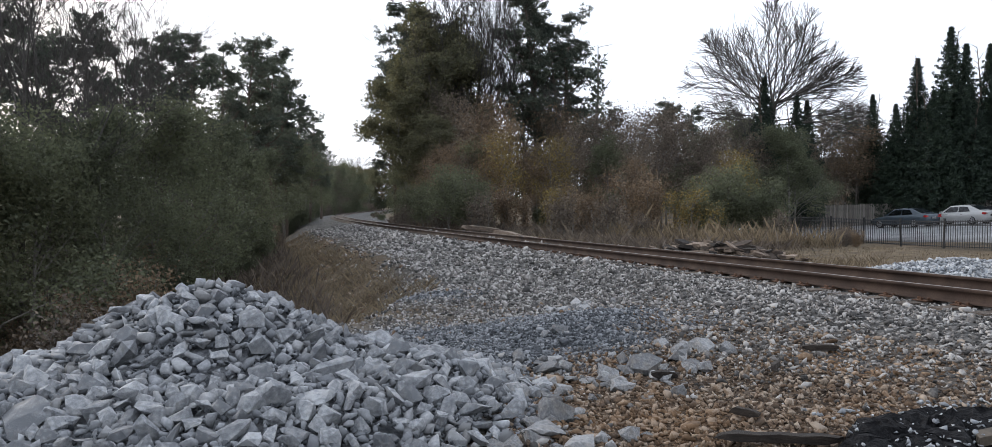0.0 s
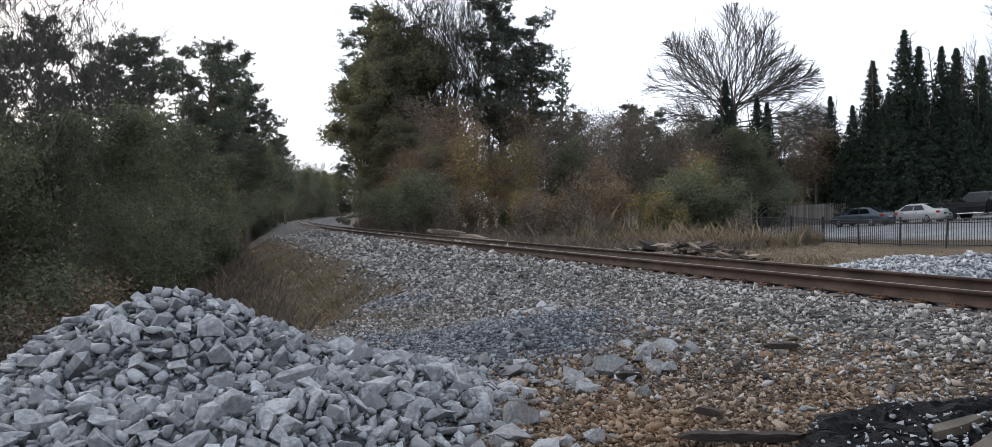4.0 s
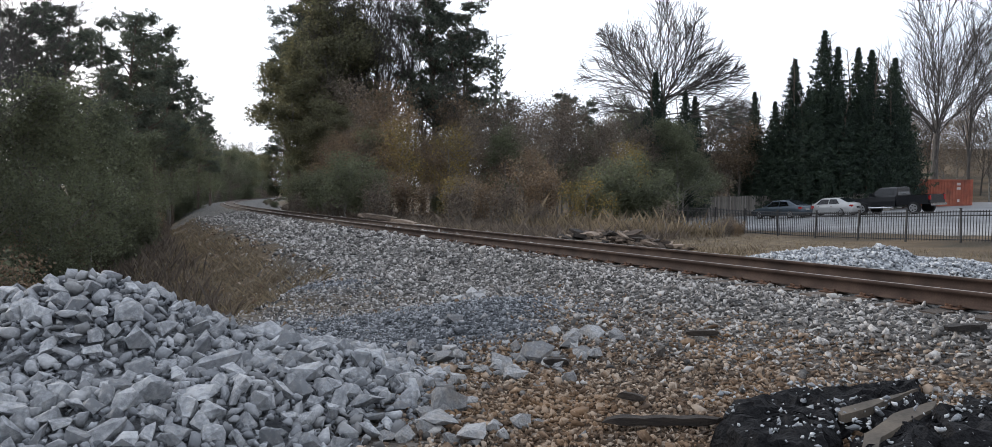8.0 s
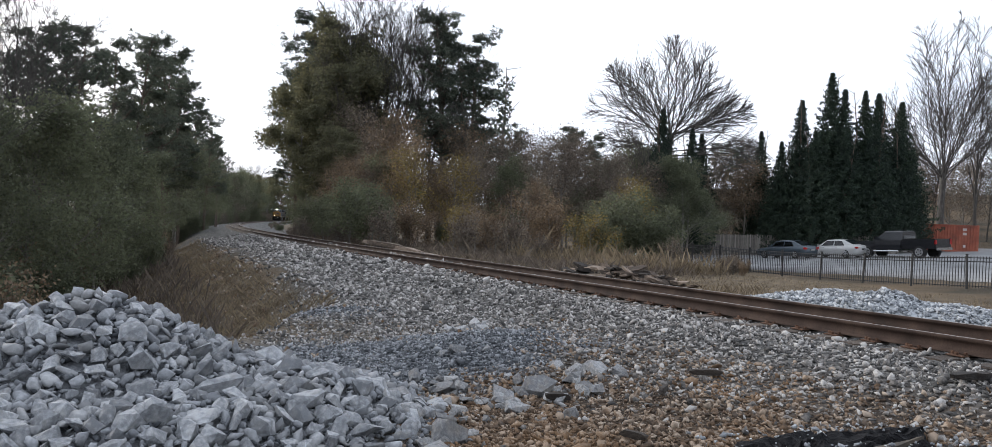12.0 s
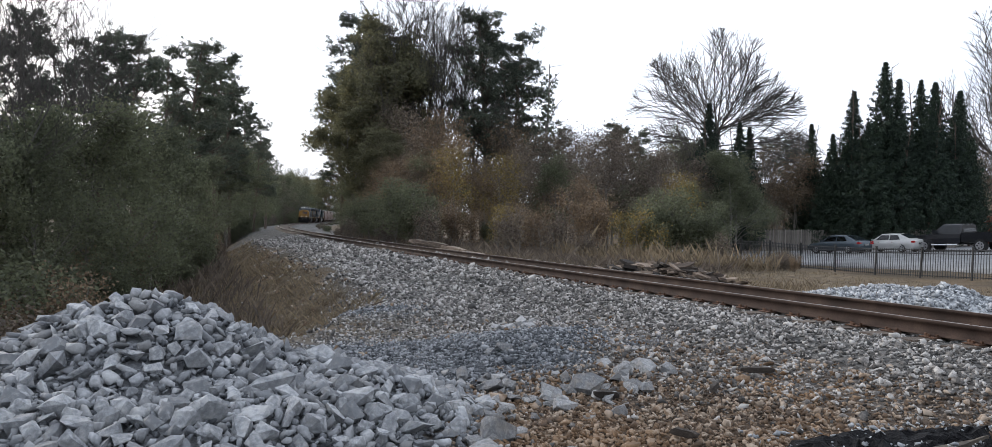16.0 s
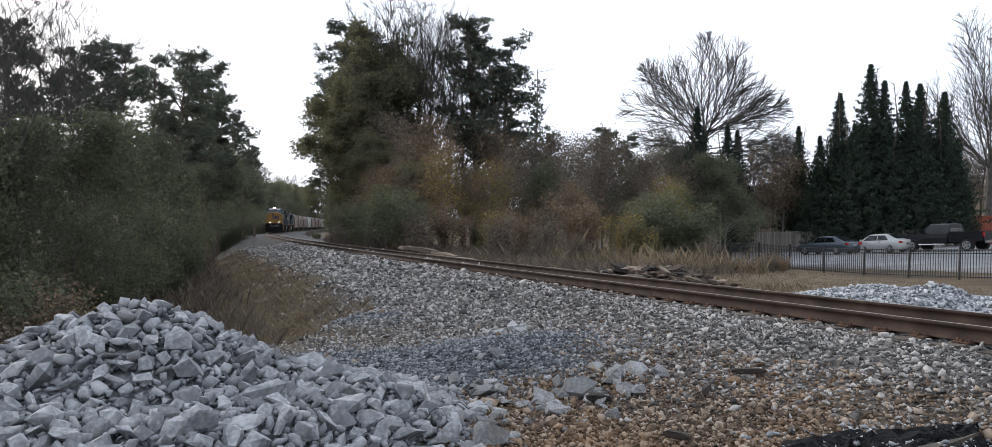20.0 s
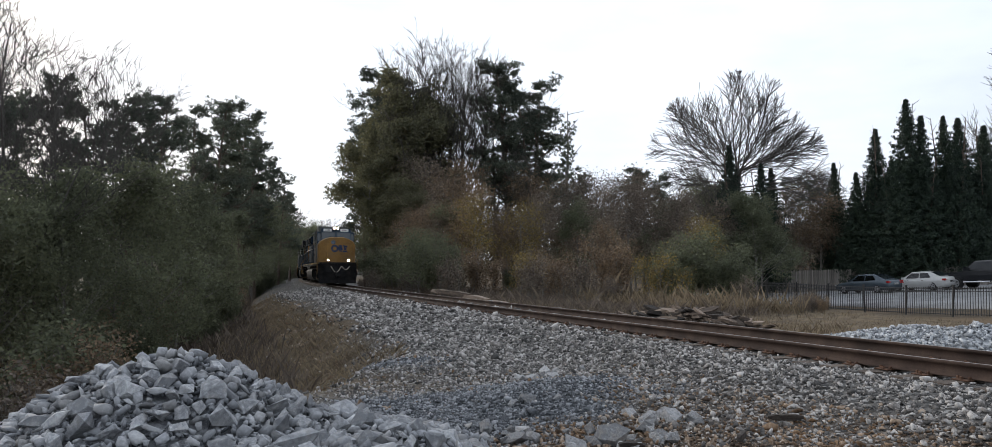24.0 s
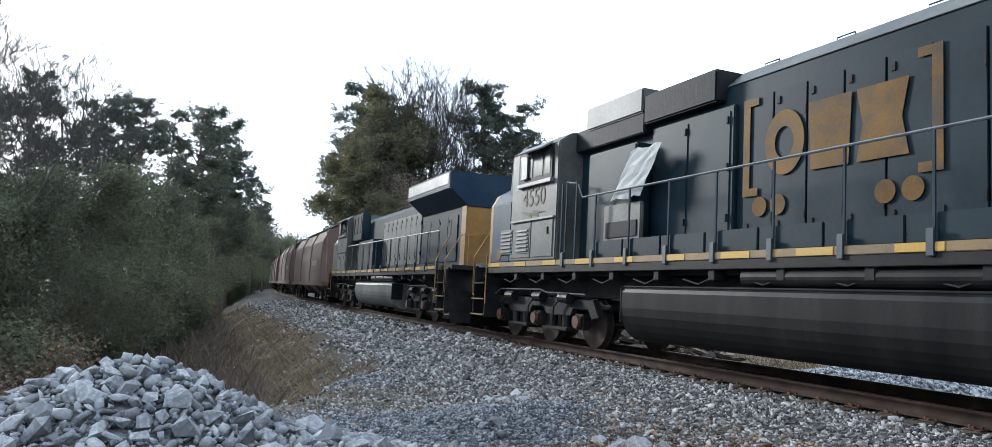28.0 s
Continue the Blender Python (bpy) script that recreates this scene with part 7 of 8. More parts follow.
def wide_nose(loco, side_mat, front_mat, x0, x1, mark, bevel_top=3.65):
    """The safety-cab nose: blue flanks, ochre front with door, window, ladder and mark."""
    k = bevel_top - 3.65
    flank = [(-1.52, 1.78), (1.52, 1.78), (1.52, 3.22 + k), (1.36, 3.5 + k), (0.95, 3.74 + k), (0.5, 3.86 + k), (-0.5, 3.86 + k), (-0.95, 3.74 + k), (-1.36, 3.5 + k), (-1.52, 3.22 + k)]
    bm = bmesh.new()
    prism(bm, flank, x0, x1 - 0.3, "x", 0.02)
    part("nose", bm, side_mat, loco)
    bm = bmesh.new()
    rings = []
    for x, f in ((x1 - 0.32, 1.0), (x1 - 0.12, 0.985), (x1, 0.94)):
        rings.append([bm.verts.new((x, y * f, 1.78 + (z - 1.78) * (1 - (1 - f) * 0.35))) for y, z in flank])
    for a, b in zip(rings, rings[1:]):
        for j in range(len(flank)):
            bm.faces.new((a[j], a[(j + 1) % len(flank)], b[(j + 1) % len(flank)], b[j]))
    bm.faces.new(rings[-1])
    bm.faces.new(rings[0][::-1])
    bmesh.ops.recalc_face_normals(bm, faces=bm.faces[:])
    nose = part("nose_front", bm, front_mat, loco, "dirty ochre nose front")
    bm = bmesh.new()
    box(bm, x1 - 0.01, x1 + 0.015, -0.72, -0.04, 1.85, 3.66, 0.01)
    door = part("nose_door", bm, front_mat, nose)
    bm = bmesh.new()
    prism(bm, [(-0.4, 3.28), (-0.18, 3.28), (-0.12, 3.34), (-0.12, 3.52), (-0.18, 3.58), (-0.4, 3.58), (-0.46, 3.52), (-0.46, 3.34)], x1 + 0.012, x1 + 0.024, "x")
    part("door_pane", bm, M_DOORGLASS, nose)
    if mark:
        bm = bmesh.new()
        flat_ring(bm, (-0.17, 2.93), 0.3, 0.31, 0.48, x1 + 0.017, x1 + 0.024, "x")
        part("owner_mark", bm, M_BLUEMARK, nose, "faded blue painted ring")
        for out in ([(0.14, 2.7), (0.42, 2.68), (0.46, 2.88), (0.4, 3.2), (0.14, 3.22), (0.1, 3.0)], [(0.46, 2.64), (0.88, 2.6), (0.74, 2.88), (0.86, 3.16), (0.48, 3.2), (0.58, 2.92)]):
            bm = bmesh.new()
            prism(bm, out, x1 + 0.017, x1 + 0.024, "x")
            part("owner_mark", bm, M_BLUEMARK, nose, "faded blue painted block")
    for z in (2.2, 2.62, 3.04, 3.4):
        bm = bmesh.new()
        tube(bm, [(x1, 0.68, z), (x1 + 0.08, 0.7, z), (x1 + 0.08, 1.0, z), (x1, 1.02, z)], 0.014, 5)
        part("ladder_rung", bm, M_OCHRE, nose)
    bm = bmesh.new()
    for y in (-0.72, 1.12):
        tube(bm, [(x1 - 0.03, y, 1.85), (x1 + 0.06, y, 1.95), (x1 + 0.06, y, 3.15), (x1 - 0.03, y, 3.2)], 0.016, 5)
    part("grab_rail", bm, M_YELLOW, nose)


def rear_fan(loco, sd):
    """The open blower bay at the rear of the hood: a flat dark plate for the shaded recess, ring with spokes and hub,
    louvres, a door with a dark window.
    """
    bm = bmesh.new()
    box(bm, -9.98, -9.42, sd * 0.93, sd * 0.945, 2.1, 3.56, 0.004)
    bay = part("blower_bay", bm, M_POST, loco, "flat dark plate in place of a shaded bay")
    bm = bmesh.new()
    flat_ring(bm, (-9.72, 3.26), 0.27, 0.27, 0.87, sd * 0.94, sd * 1.0, "y")
    for j in range(6):
        u = 2 * math.pi * j / 6 + 0.3
        tube(bm, [(-9.72, sd * 0.98, 3.26), (-9.72 + 0.25 * math.cos(u), sd * 0.97, 3.26 + 0.25 * math.sin(u))], 0.02, 5)
    disc(bm, (-9.72, sd * 0.97, 3.26), 0.13, 0.05, "y", 16)
    part("blower_wheel", bm, M_GREYPAINT, bay, "spoked grey blower wheel")
    bm = bmesh.new()
    prism(bm, [(-9.9, 2.38), (-9.46, 2.36), (-9.47, 2.55), (-9.6, 2.6)], sd * 0.94, sd * 0.955, "y")
    part("sloping_plate", bm, M_GREYPAINT, bay, "pale sloping plate")
    for x in (-9.33, -9.21):
        for j in range(18):
            bm = bmesh.new()
            box(bm, x, x + 0.09, sd * 0.925, sd * 0.955, 2.3 + 0.05 * j, 2.325 + 0.05 * j)
            part("louvre", bm, M_POST, loco)
    bm = bmesh.new()
    box(bm, -9.05, -8.4, sd * 0.925, sd * 0.96, 2.05, 3.56, 0.015)
    d = part("bay_door", bm, M_BLUE, loco)
    bm = bmesh.new()
    box(bm, -8.92, -8.5, sd * 0.955, sd * 0.968, 2.5, 3.26, 0.01)
    part("dark_screen", bm, M_GRILLE, d, "dark mesh screen")


def second_details(loco):
    """What sets the second locomotive apart: kick panels, canvas over an open door, cab louvres."""
    for sd in (-1, 1):
        for k in range(11):
            bm = bmesh.new()
            box(bm, -8.4 + 1.15 * k, -7.29 + 1.15 * k, sd * 1.42, sd * 1.47, 1.78, 2.1, 0.01)
            part("kick_panel", bm, M_SLATE, loco)
        bm = bmesh.new()
        rows = []
        for j in range(7):
            u = j / 6
            rows.append([bm.verts.new((2.15 + 0.95 * i / 5 + 0.45 * u, sd * (1.34 + 0.12 * u + 0.012 * math.sin(3 * i + 2 * j)), 3.74 - 0.9 * u + 0.03 * math.sin(2 * i))) for i in range(6)])
        for a, b in zip(rows, rows[1:]):
            for i in range(5):
                bm.faces.new((a[i], a[i + 1], b[i + 1], b[i]))
        bmesh.ops.solidify(bm, geom=bm.faces[:], thickness=0.015)
        part("canvas_sheet", bm, M_CANVAS, loco, "white canvas sheet hung over an open door")
        bm = bmesh.new()
        box(bm, 2.7, 3.95, sd * 1.28, sd * 1.36, 2.05, 2.78, 0.02)
        q = part("side_box", bm, M_CABGREY, loco)
        bm = bmesh.new()
        box(bm, 2.8, 3.85, sd * 1.35, sd * 1.38, 2.15, 2.45, 0.01)
        part("slot", bm, M_GRILLE, q)
        for x in (6.85, 7.75):
            bm = bmesh.new()
            box(bm, x, x + 0.7, sd * 1.52, sd * 1.55, 1.95, 2.55, 0.01)
            v = part("cab_vent", bm, M_CABGREY, loco)
            for j in range(6):
                bm = bmesh.new()
                box(bm, x + 0.06, x + 0.64, sd * 1.545, sd * 1.575, 2.0 + 0.09 * j, 2.045 + 0.09 * j, 0.006)
                part("slat", bm, M_GREYPAINT, v)


def road_locomotive(label, body, cab_mat, number, old_marks):
    """A six-axle diesel: hood behind, wide cab in front (+x)."""
    loco = thing("locomotive", Matrix(), label, "locomotive", "locomotives of the train")
    chassis(loco, old_marks)
    bm = bmesh.new()
    prism(bm, [(-0.93, 1.77), (0.93, 1.77), (0.93, 4.48), (0.62, 4.75), (-0.62, 4.75), (-0.93, 4.48)], -10.0, 5.65, "x", 0.015)
    hood = part("long_hood", bm, body, loco)
    bm = bmesh.new()
    prism(bm, [(-0.94, 1.8), (0.94, 1.8), (0.94, 4.4), (0.6, 4.62), (-0.6, 4.62), (-0.94, 4.4)], -10.02, -9.94, "x", 0.01)
    part("hood_end", bm, M_OCHRE, loco, "dirty ochre hood end")
    bm = bmesh.new()
    box(bm, -10.035, -10.0, -0.92, 0.92, 1.8, 2.2, 0.005)
    part("end_band", bm, M_BLUE, loco, "blue lower band")
    for a, b in ((-0.3, -0.08), (-0.05, 0.17), (0.2, 0.42)):
        bm = bmesh.new()
        box(bm, -10.045, -10.015, a, b, 3.05, 3.4)
        part("owner_mark", bm, M_BLUEMARK, loco, "faded blue painted blocks")
    for z in (2.4, 2.75, 3.1, 3.45, 3.8, 4.15):
        bm = bmesh.new()
        tube(bm, [(-10.0, 0.3, z), (-10.1, 0.32, z), (-10.1, 0.78, z), (-10.0, 0.8, z)], 0.014, 5)
        part("ladder_rung", bm, M_OCHRE, loco)
    lamps(loco, [(-10.06, -0.2, 4.22), (-10.06, -0.42, 4.22)], 0.1, -1, M_LENS, "marker_lamp", M_BLACK)
    lettering("figures", number, 0.24, M_DARKTEXT, loco, pose(-10.025, 0.45, 4.2, 90, 0, -90))
    # radiator cabin and its grilles
    for sd in (-1, 1):
        bm = bmesh.new()
        prism(bm, [(sd * 0.9, 3.66), (sd * 1.12, 3.76), (sd * 1.12, 4.46), (sd * 0.66, 4.66), (sd * 0.6, 4.3)], -9.85, -4.75, "x", 0.01)
        part("radiator_flare", bm, body, loco)
        for a, b in ((-9.0, -6.95), (-6.88, -4.85)):
            bm = bmesh.new()
            box(bm, a, b, sd * 1.115, sd * 1.135, 3.8, 4.42, 0.004)
            g = part("radiator_grille", bm, M_GRILLE, loco, "black radiator grille")
            bm = bmesh.new()
            x = a + 0.05
            while x < b:
                box(bm, x, x + 0.02, sd * 1.13, sd * 1.15, 3.82, 4.4)
                x += 0.1
            tagged(part("grille_fins", bm, M_BLACK, g), kind="stuff")
        bm = bmesh.new()
        prism(bm, [(sd * 0.935, 4.482), (sd * 0.942, 4.492), (sd * 0.628, 4.766), (sd * 0.618, 4.757)], -4.7, 0.98, "x")
        part("roof_panel", bm, M_CABGREY, loco, "dusty grey sloping roof panel")
        for k in range(4):
            bm = bmesh.new()
            tube(bm, [(-4.0 + 1.4 * k, sd * 0.6, 4.75), (-4.0 + 1.4 * k, sd * 0.6, 4.81), (-3.7 + 1.4 * k, sd * 0.6, 4.81), (-3.7 + 1.4 * k, sd * 0.6, 4.75)], 0.012, 4)
            part("lifting_eye", bm, M_POST, loco)
    fans(loco, (-9.0, -7.4, -5.8), 4.78, M_BLACK)
    hood_doors(loco, -9.2 if not old_marks else -8.3, -5.0, 7 if not old_marks else 5, 1.95, 3.58, 0.945, body)
    hood_doors(loco, -4.55, 0.55, 8, 1.95, 4.18, 0.945, body)
    for sd in (-1, 1):
        if old_marks:
            rear_fan(loco, sd)
        for z in (2.0, 2.4, 2.8, 3.2) if not old_marks else ():
            bm = bmesh.new()
            box(bm, -9.9, -9.25, sd * 0.93, sd * 0.965, z, z + 0.32, 0.006)
            v = part("vent_panel", bm, body, loco)
            bm = bmesh.new()
            box(bm, -9.82, -9.33, sd * 0.96, sd * 0.97, z + 0.1, z + 0.22)
            part("louvre", bm, M_GRILLE, v)
        bm = bmesh.new()
        box(bm, 0.7, 2.9, sd * 0.92, sd * 1.02, 1.95, 4.15, 0.02)
        panel = part("equipment_panel", bm, body, loco)
        for a, b in ((0.78, 1.75), (1.85, 2.82)):
            bm = bmesh.new()
            box(bm, a, b, sd * 1.015, sd * 1.035, 2.02, 4.05, 0.008)
            leaf = part("panel_door", bm, body, panel)
            for z in (2.3, 3.1, 3.85):
                bm = bmesh.new()
                box(bm, a + 0.03, a + 0.07, sd * 1.03, sd * 1.06, z, z + 0.12, 0.004)
                part("hinge", bm, M_BLACK, leaf)
        bm = bmesh.new()
        box(bm, 3.0, 4.7, sd * 0.9, sd * 1.3, 1.8, 3.9, 0.03)
        p = part("equipment_cabinet", bm, body, loco)
        bm = bmesh.new()
        box(bm, 3.1, 3.8, sd * 1.29, sd * 1.32, 1.95, 3.6, 0.01)
        part("cabinet_door", bm, body, p)
    bm = bmesh.new()
    box(bm, 1.0, 3.02, -1.15, 1.15, 4.24, 4.78, 0.03)
    part("blower_housing", bm, M_GRILLE, loco, "black blower housing on the roof")
    bm = bmesh.new()
    box(bm, 3.05, 5.1, -1.17, 1.17, 4.48, 4.95, 0.03)
    part("cooler_box", bm, M_CABGREY, loco, "grimy grey cooling box on the roof")
    bm = bmesh.new()
    box(bm, 3.05, 5.6, -1.12, 1.12, 4.1, 4.55, 0.02)
    part("grille_box", bm, M_GRILLE, loco)
    for x in (4.75, 5.35):
        for sd in (-1, 1):
            bm = bmesh.new()
            tube(bm, [(x, sd * 1.52, 3.35), (x, sd * 1.52, 1.7)], 0.025, 5)
            part("post", bm, M_POST, loco)
    cab = cab_shell(loco, cab_mat, 5.6, 7.95, 4.62)
    bm = bmesh.new()
    out = [(7.9, 3.35), (8.42, 3.45), (8.3, 4.3), (8.22, 4.6), (7.9, 4.62)]
    prism(bm, out, -1.2, 1.2, "y", 0.04)
    for sd in (-1, 1):
        prism(bm, [(7.9, 3.35), (8.1, 3.38), (8.02, 4.28), (7.9, 4.35)], sd * 1.18, sd * 1.5, "y", 0.02)
    part("windscreen_surround", bm, M_BLUE, loco)
    for sd in (-1, 1):
        bm = bmesh.new()
        box(bm, -0.012, 0.016, sd * 0.08, sd * 1.15, -0.35, 0.35, 0.006)
        box(bm, -0.28, -0.25, sd * 1.2, sd * 1.46, -0.36, 0.3, 0.006)
        ob = part("windscreen", bm, M_PANE, loco)
        ob.matrix_basis = pose(8.37, 0, 3.93, 0, -8, 0)
        bm = bmesh.new()
        tube(bm, [(8.45, sd * 0.75, 3.56), (8.42, sd * 0.35, 3.86)], 0.012, 4)
        tube(bm, [(8.42, sd * 0.22, 3.7), (8.41, sd * 0.5, 4.0)], 0.02, 4)
        part("wiper", bm, M_BLACK, loco)
        bm = bmesh.new()
        tube(bm, [(8.1, sd * 0.5, 4.6), (8.1, sd * 0.5, 4.74), (8.1, sd * 1.0, 4.72), (8.1, sd * 1.0, 4.56)], 0.013, 5)
        part("roof_grab", bm, M_POST, loco)
    number_boards(loco, [(8.28, 0.68, 4.46), (8.28, -0.68, 4.46)], number, 90)
    wide_nose(loco, M_BLUE, M_OCHRE, 7.95, 9.36, True)
    for sd in (-1, 1):
        for k, z in ((1, 2.35), (0, 1.98)):
            bm = bmesh.new()
            disc(bm, (8.55, sd * 1.524, z), 0.14, 0.012, "y", 18)
            part("round_sign", bm, M_LOGO if not k else M_BLUEMARK, loco)
        lettering("figures", number, 0.58, M_FAINT, loco, at_side(6.72, sd, 3.2, 1.526), "faded ochre figures on the cab side")
        bm = bmesh.new()
        prism(bm, [(6.1, 2.85), (6.75, 2.93), (6.7, 2.86), (7.4, 2.93), (6.8, 2.74), (6.85, 2.82), (6.45, 2.76), (6.5, 2.84)], sd * 1.522, sd * 1.53, "y")
        part("flash_mark", bm, M_FAINT, loco, "faded ochre zigzag flash")
    bm = bmesh.new()
    for k, y in enumerate((-0.2, 0, 0.2)):
        tube(bm, [(5.9, y, 4.72), (6.35 - 0.06 * k, y, 4.74)], 0.03, 6, True, 0.07)
    part("horn", bm, M_GREYPAINT, loco)
    side_rail(loco, [(-10.1, 2.82), (-5.2, 2.86), (-4.5, 3.0), (4.55, 3.0), (4.75, 3.3), (5.2, 3.38)], 1.78)
    return loco


def winged_locomotive():
    """A six-axle diesel with broad overhanging radiator wings at the hood end."""
    loco = thing("locomotive", Matrix(), "dark blue diesel locomotive with overhanging radiators and a grey cab", "locomotive", "locomotives of the train")
    chassis(loco, False, M_CABGREY)
    bm = bmesh.new()
    prism(bm, [(-0.9, 1.77), (0.9, 1.77), (0.9, 4.0), (0.5, 4.3), (-0.5, 4.3), (-0.9, 4.0)], -9.6, 5.7, "x", 0.02)
    part("long_hood", bm, M_SLATE, loco)
    bm = bmesh.new()
    prism(bm, [(-0.92, 1.8), (0.92, 1.8), (0.92, 4.1), (-0.92, 4.1)], -9.95, -9.5, "x", 0.02)
    part("hood_end", bm, M_OCHRE, loco, "orange-ochre hood end")
    bm = bmesh.new()
    prism(bm, [(-0.9, 3.6), (-1.52, 4.12), (-1.52, 4.62), (1.52, 4.62), (1.52, 4.12), (0.9, 3.6)], -10.0, -5.3, "x", 0.02)
    part("radiator_wing", bm, M_BLUE, loco, "broad overhanging radiator cabin")
    for sd in (-1, 1):
        bm = bmesh.new()
        box(bm, -9.9, -5.4, sd * 1.515, sd * 1.54, 4.22, 4.56, 0.005)
        part("radiator_grille", bm, M_GREYPAINT, loco, "pale grey screen along the wing")
        bm = bmesh.new()
        box(bm, 0.6, 3.6, sd * 0.9, sd * 1.35, 1.8, 3.1, 0.03)
        part("equipment_cabinet", bm, M_SLATE, loco)
        bm = bmesh.new()
        box(bm, 3.4, 5.7, sd * 0.9, sd * 1.3, 3.2, 4.45, 0.03)
        b = part("blower_cabinet", bm, M_SLATE, loco)
        for x in (3.6, 4.3, 5.0):
            bm = bmesh.new()
            box(bm, x, x + 0.5, sd * 1.29, sd * 1.32, 3.5, 4.3, 0.01)
            part("vent", bm, M_GRILLE, b)
    hood_doors(loco, -5.2, 0.5, 8, 1.95, 3.8, 0.915, M_CABGREY)
    hood_doors(loco, -9.2, -5.4, 4, 1.95, 3.4, 0.915, M_SLATE)
    cab_shell(loco, M_CABGREY, 5.7, 8.1, 4.6)
    wide_nose(loco, M_CABGREY, M_OCHRE, 8.1, 9.5, False, 3.6)
    side_rail(loco, [(-9.2, 2.85), (5.4, 2.95)], 1.78)
    return loco


def covered_hopper(label, mat):
    """A covered grain hopper: bulging sides with stiff rims, sloped ends, bays below, hatches and walkway above."""
    car = thing("hopper_car", Matrix(), label, "hopper car", "hopper cars of the train")
    L = 9.15
    prof = [(-1.55, 1.15), (-1.58, 1.3), (-1.6, 2.6), (-1.52, 3.6), (-1.2, 4.25), (-0.7, 4.5), (0.7, 4.5), (1.2, 4.25), (1.52, 3.6), (1.6, 2.6), (1.58, 1.3), (1.55, 1.15)]
    bm = bmesh.new()
    prism(bm, prof, -7.6, 7.6, "x", 0.03)
    body = part("body", bm, mat, car)
    for sd in (-1, 1):
        bm = bmesh.new()
        box(bm, -L + 0.6, L - 0.6, sd * 1.5, sd * 1.63, 1.0, 1.22, 0.02)
        part("side_sill", bm, mat, car)
        for x in (-7.5, -2.55, 2.55, 7.5):
            bm = bmesh.new()
            prism(bm, [(sd * 1.56, 1.2), (sd * 1.64, 1.3), (sd * 1.66, 2.6), (sd * 1.58, 3.62), (sd * 1.25, 4.3), (sd * 1.2, 4.2)], x - 0.06, x + 0.06, "x")
            part("rib", bm, mat, car)
        bm = bmesh.new()
        for z in (1.3, 1.65, 2.0, 2.35, 2.7, 3.05, 3.4, 3.75, 4.1):
            tube(bm, [(-8.3, sd * 1.5, z), (-7.75, sd * 1.5, z)], 0.014, 4)
        tube(bm, [(-8.3, sd * 1.5, 1.1), (-8.3, sd * 1.5, 4.5)], 0.02, 4)
        tube(bm, [(-7.75, sd * 1.5, 1.1), (-7.75, sd * 1.5, 4.5)], 0.02, 4)
        part("ladder", bm, M_BLACK, car)
        bm = bmesh.new()
        box(bm, 3.4, 5.6, sd * 1.605, sd * 1.615, 2.2, 2.5)
        part("marking", bm, M_GREYPAINT, car, "worn pale lettering bar")
    for x0, x1, xs in ((-8.9, -7.4, -1), (7.4, 8.9, 1)):
        bm = bmesh.new()
        box(bm, x0, x1, -1.5, 1.5, 1.0, 1.2, 0.02)
        a, b = (x1, x0) if xs < 0 else (x0, x1)
        prism(bm, [(a, 1.2), (b - xs * 0.3, 1.2), (a + xs * 0.15, 3.4), (a, 3.4)], -0.12, 0.12, "y")
        for y in (-1.4, 1.4):
            tube(bm, [(b - xs * 0.15, y, 1.2), (a + xs * 0.2, y, 4.2)], 0.05, 5)
        part("end_platform", bm, mat, car)
        coupler(car, x1 - 0.9 if xs > 0 else x0 + 0.9, xs)
    for xc in (-4.9, 0.0, 4.9):
        bm = bmesh.new()
        a = [bm.verts.new((xc + sx * 2.2, sy * 1.3, 1.16)) for sx, sy in ((-1, -1), (1, -1), (1, 1), (-1, 1))]
        b = [bm.verts.new((xc + sx * 0.4, sy * 0.5, 0.42)) for sx, sy in ((-1, -1), (1, -1), (1, 1), (-1, 1))]
        for k in range(4):
            bm.faces.new((a[k], a[(k + 1) % 4], b[(k + 1) % 4], b[k]))
        bm.faces.new(b)
        bm.faces.new(a[::-1])
        bmesh.ops.recalc_face_normals(bm, faces=bm.faces[:])
        part("discharge_bay", bm, mat, car)
    bm = bmesh.new()
    for sd in (-1, 1):
        box(bm, -8.6, 8.6, sd * 0.62 - 0.16, sd * 0.62 + 0.16, 4.6, 4.64, 0.005)
    part("running_board", bm, M_RAILING, car)
    for k in range(10):
        bm = bmesh.new()
        box(bm, -6.9 + 1.45 * k, -5.95 + 1.45 * k, -0.35, 0.35, 4.5, 4.66, 0.03)
        part("roof_hatch", bm, mat, car)
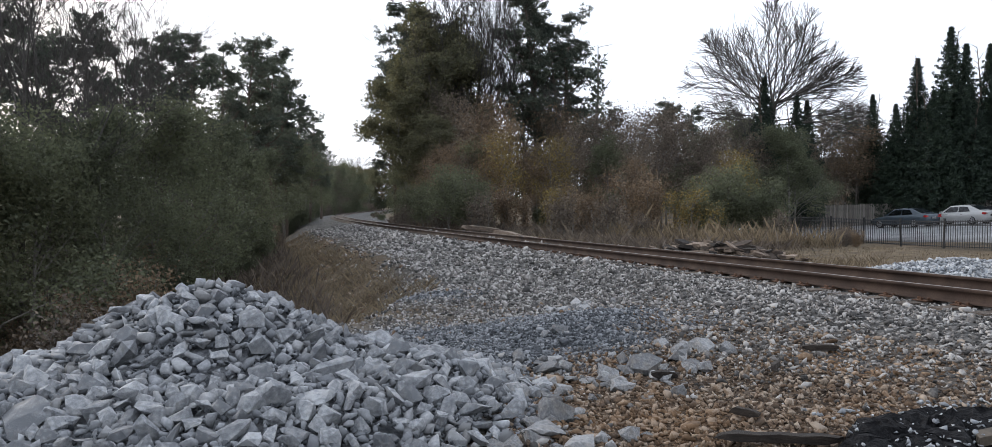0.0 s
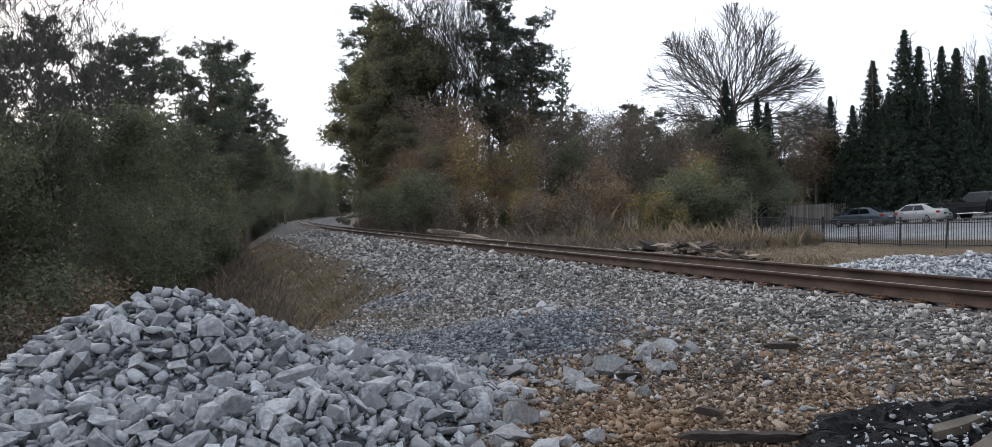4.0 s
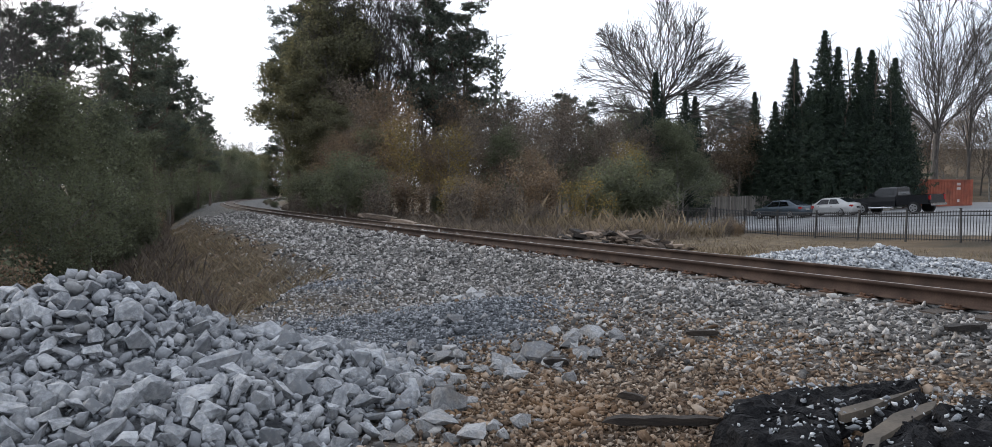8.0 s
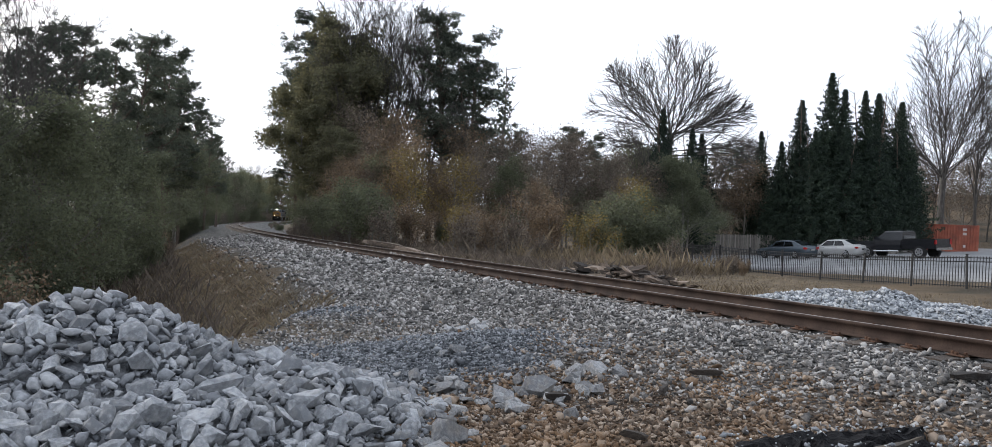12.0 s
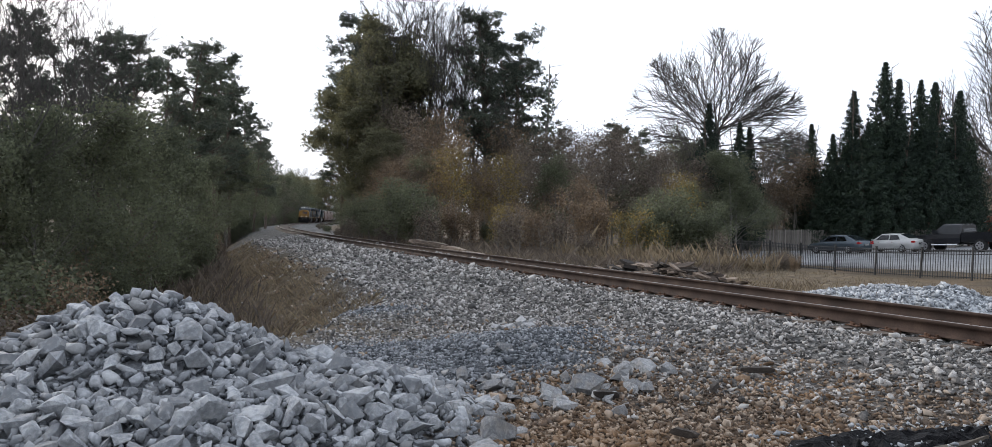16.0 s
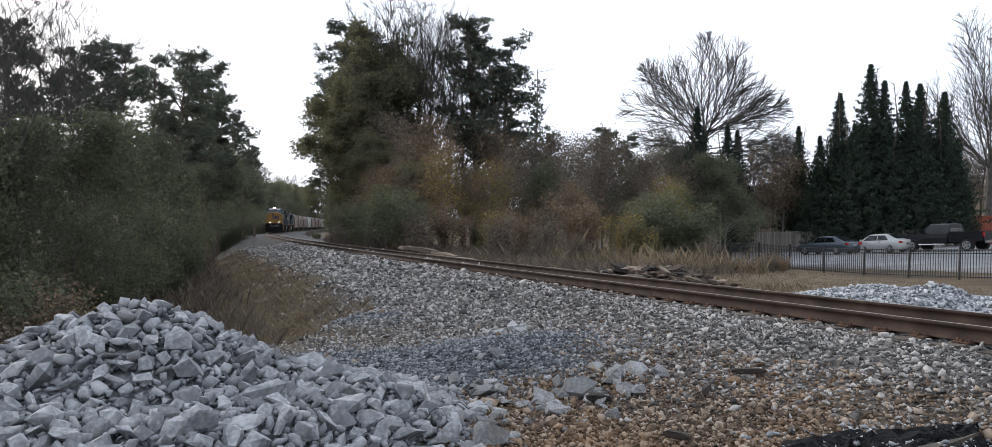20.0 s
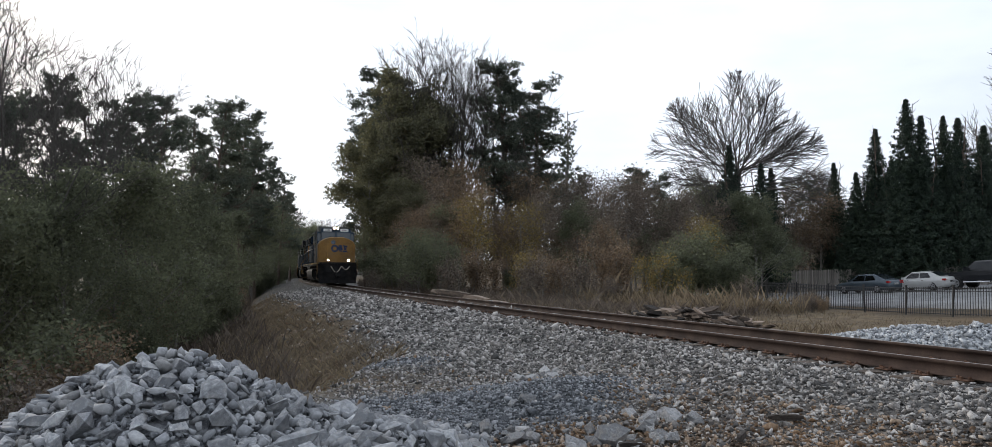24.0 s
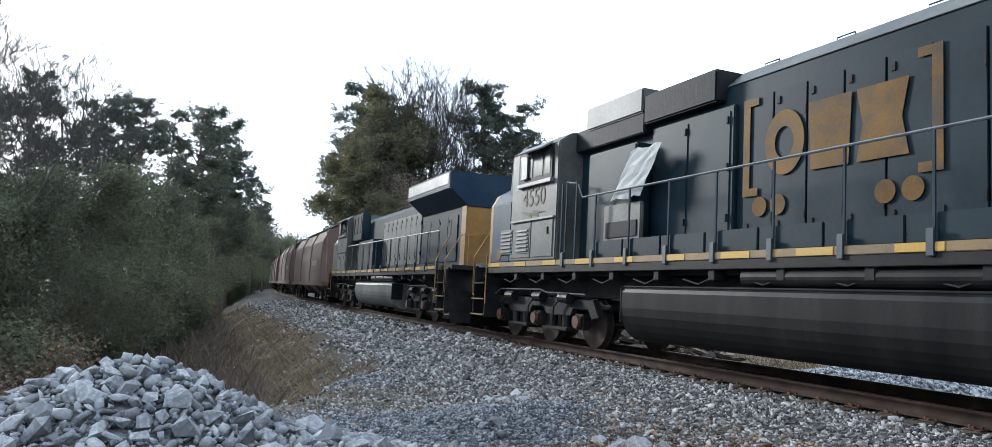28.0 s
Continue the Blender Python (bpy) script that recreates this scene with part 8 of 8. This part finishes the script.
    for xc in (-6.9, 6.9):
        bogie(car, xc, (-0.89, 0.89), 1.78, M_BLACK)
    return car


TRAIN = []                                        # (thing, its middle behind the front coupler, half its bogie distance, reversed)
lead = road_locomotive("lead blue diesel locomotive with ochre nose and burning headlights", M_BLUE, M_CABGREY, "4546", True)
lamps(lead, [(8.34, 0.14, 4.62), (8.34, -0.14, 4.62)], 0.115, 1, M_LAMP, "headlight", M_BLACK)
lamps(lead, [(10.05, 0.86, 1.97), (10.05, -0.74, 1.97)], 0.105, 1, M_DITCH, "ditch_light", M_BLACK)
blocks_mark(lead, -3.45, -0.4, 2.62, 4.05, 0.985, M_LOGO)
second = road_locomotive("slate blue diesel locomotive running hood first", M_SLATE, M_CABGREY, "4550", False)
second_details(second)
blocks_mark(second, -2.35, 0.1, 2.9, 3.85, 0.985, M_LOGO, brackets=True)
third = winged_locomotive()
TRAIN += [(lead, 11.28, 7.0, False), (second, 33.84, 7.0, True), (third, 56.4, 7.0, True)]
brown_car = covered_hopper("brown covered hopper car streaked with dust", M_HOPPER)
grey_car = covered_hopper("grey covered hopper car streaked with dust", M_HOPPER_GREY)
for k in range(9):
    car = (brown_car if k % 4 != 3 else grey_car) if k in (0, 3) else copy_thing(brown_car if k % 4 != 3 else grey_car, Matrix())
    TRAIN.append((car, 67.68 + 9.2 + 18.4 * k, 6.9, False))


# ---- the train's way ----
SPEED, LAMP_AT = 21.3133, 9.6188      # metres a second; where the lead lamps are at 26.5 s


def motions():
    times = [0.5 * k for k in range(57)]
    for ob, back, half, turned in TRAIN:
        rows = []
        for t in times:
            s = LAMP_AT + SPEED * (26.5 - t) - 3.0 + back
            xa, ya, za, _ = track(s - half)
            xb, yb, zb, _ = track(s + half)
            yaw = math.degrees(math.atan2(ya - yb, xa - xb))
            rise = math.degrees(math.atan2(za - zb, 2 * half))
            rows.append((t, pose((xa + xb) / 2, (ya + yb) / 2, (za + zb) / 2, 0, rise if turned else -rise, yaw + (180 if turned else 0))))
        walk(ob, rows)


motions()
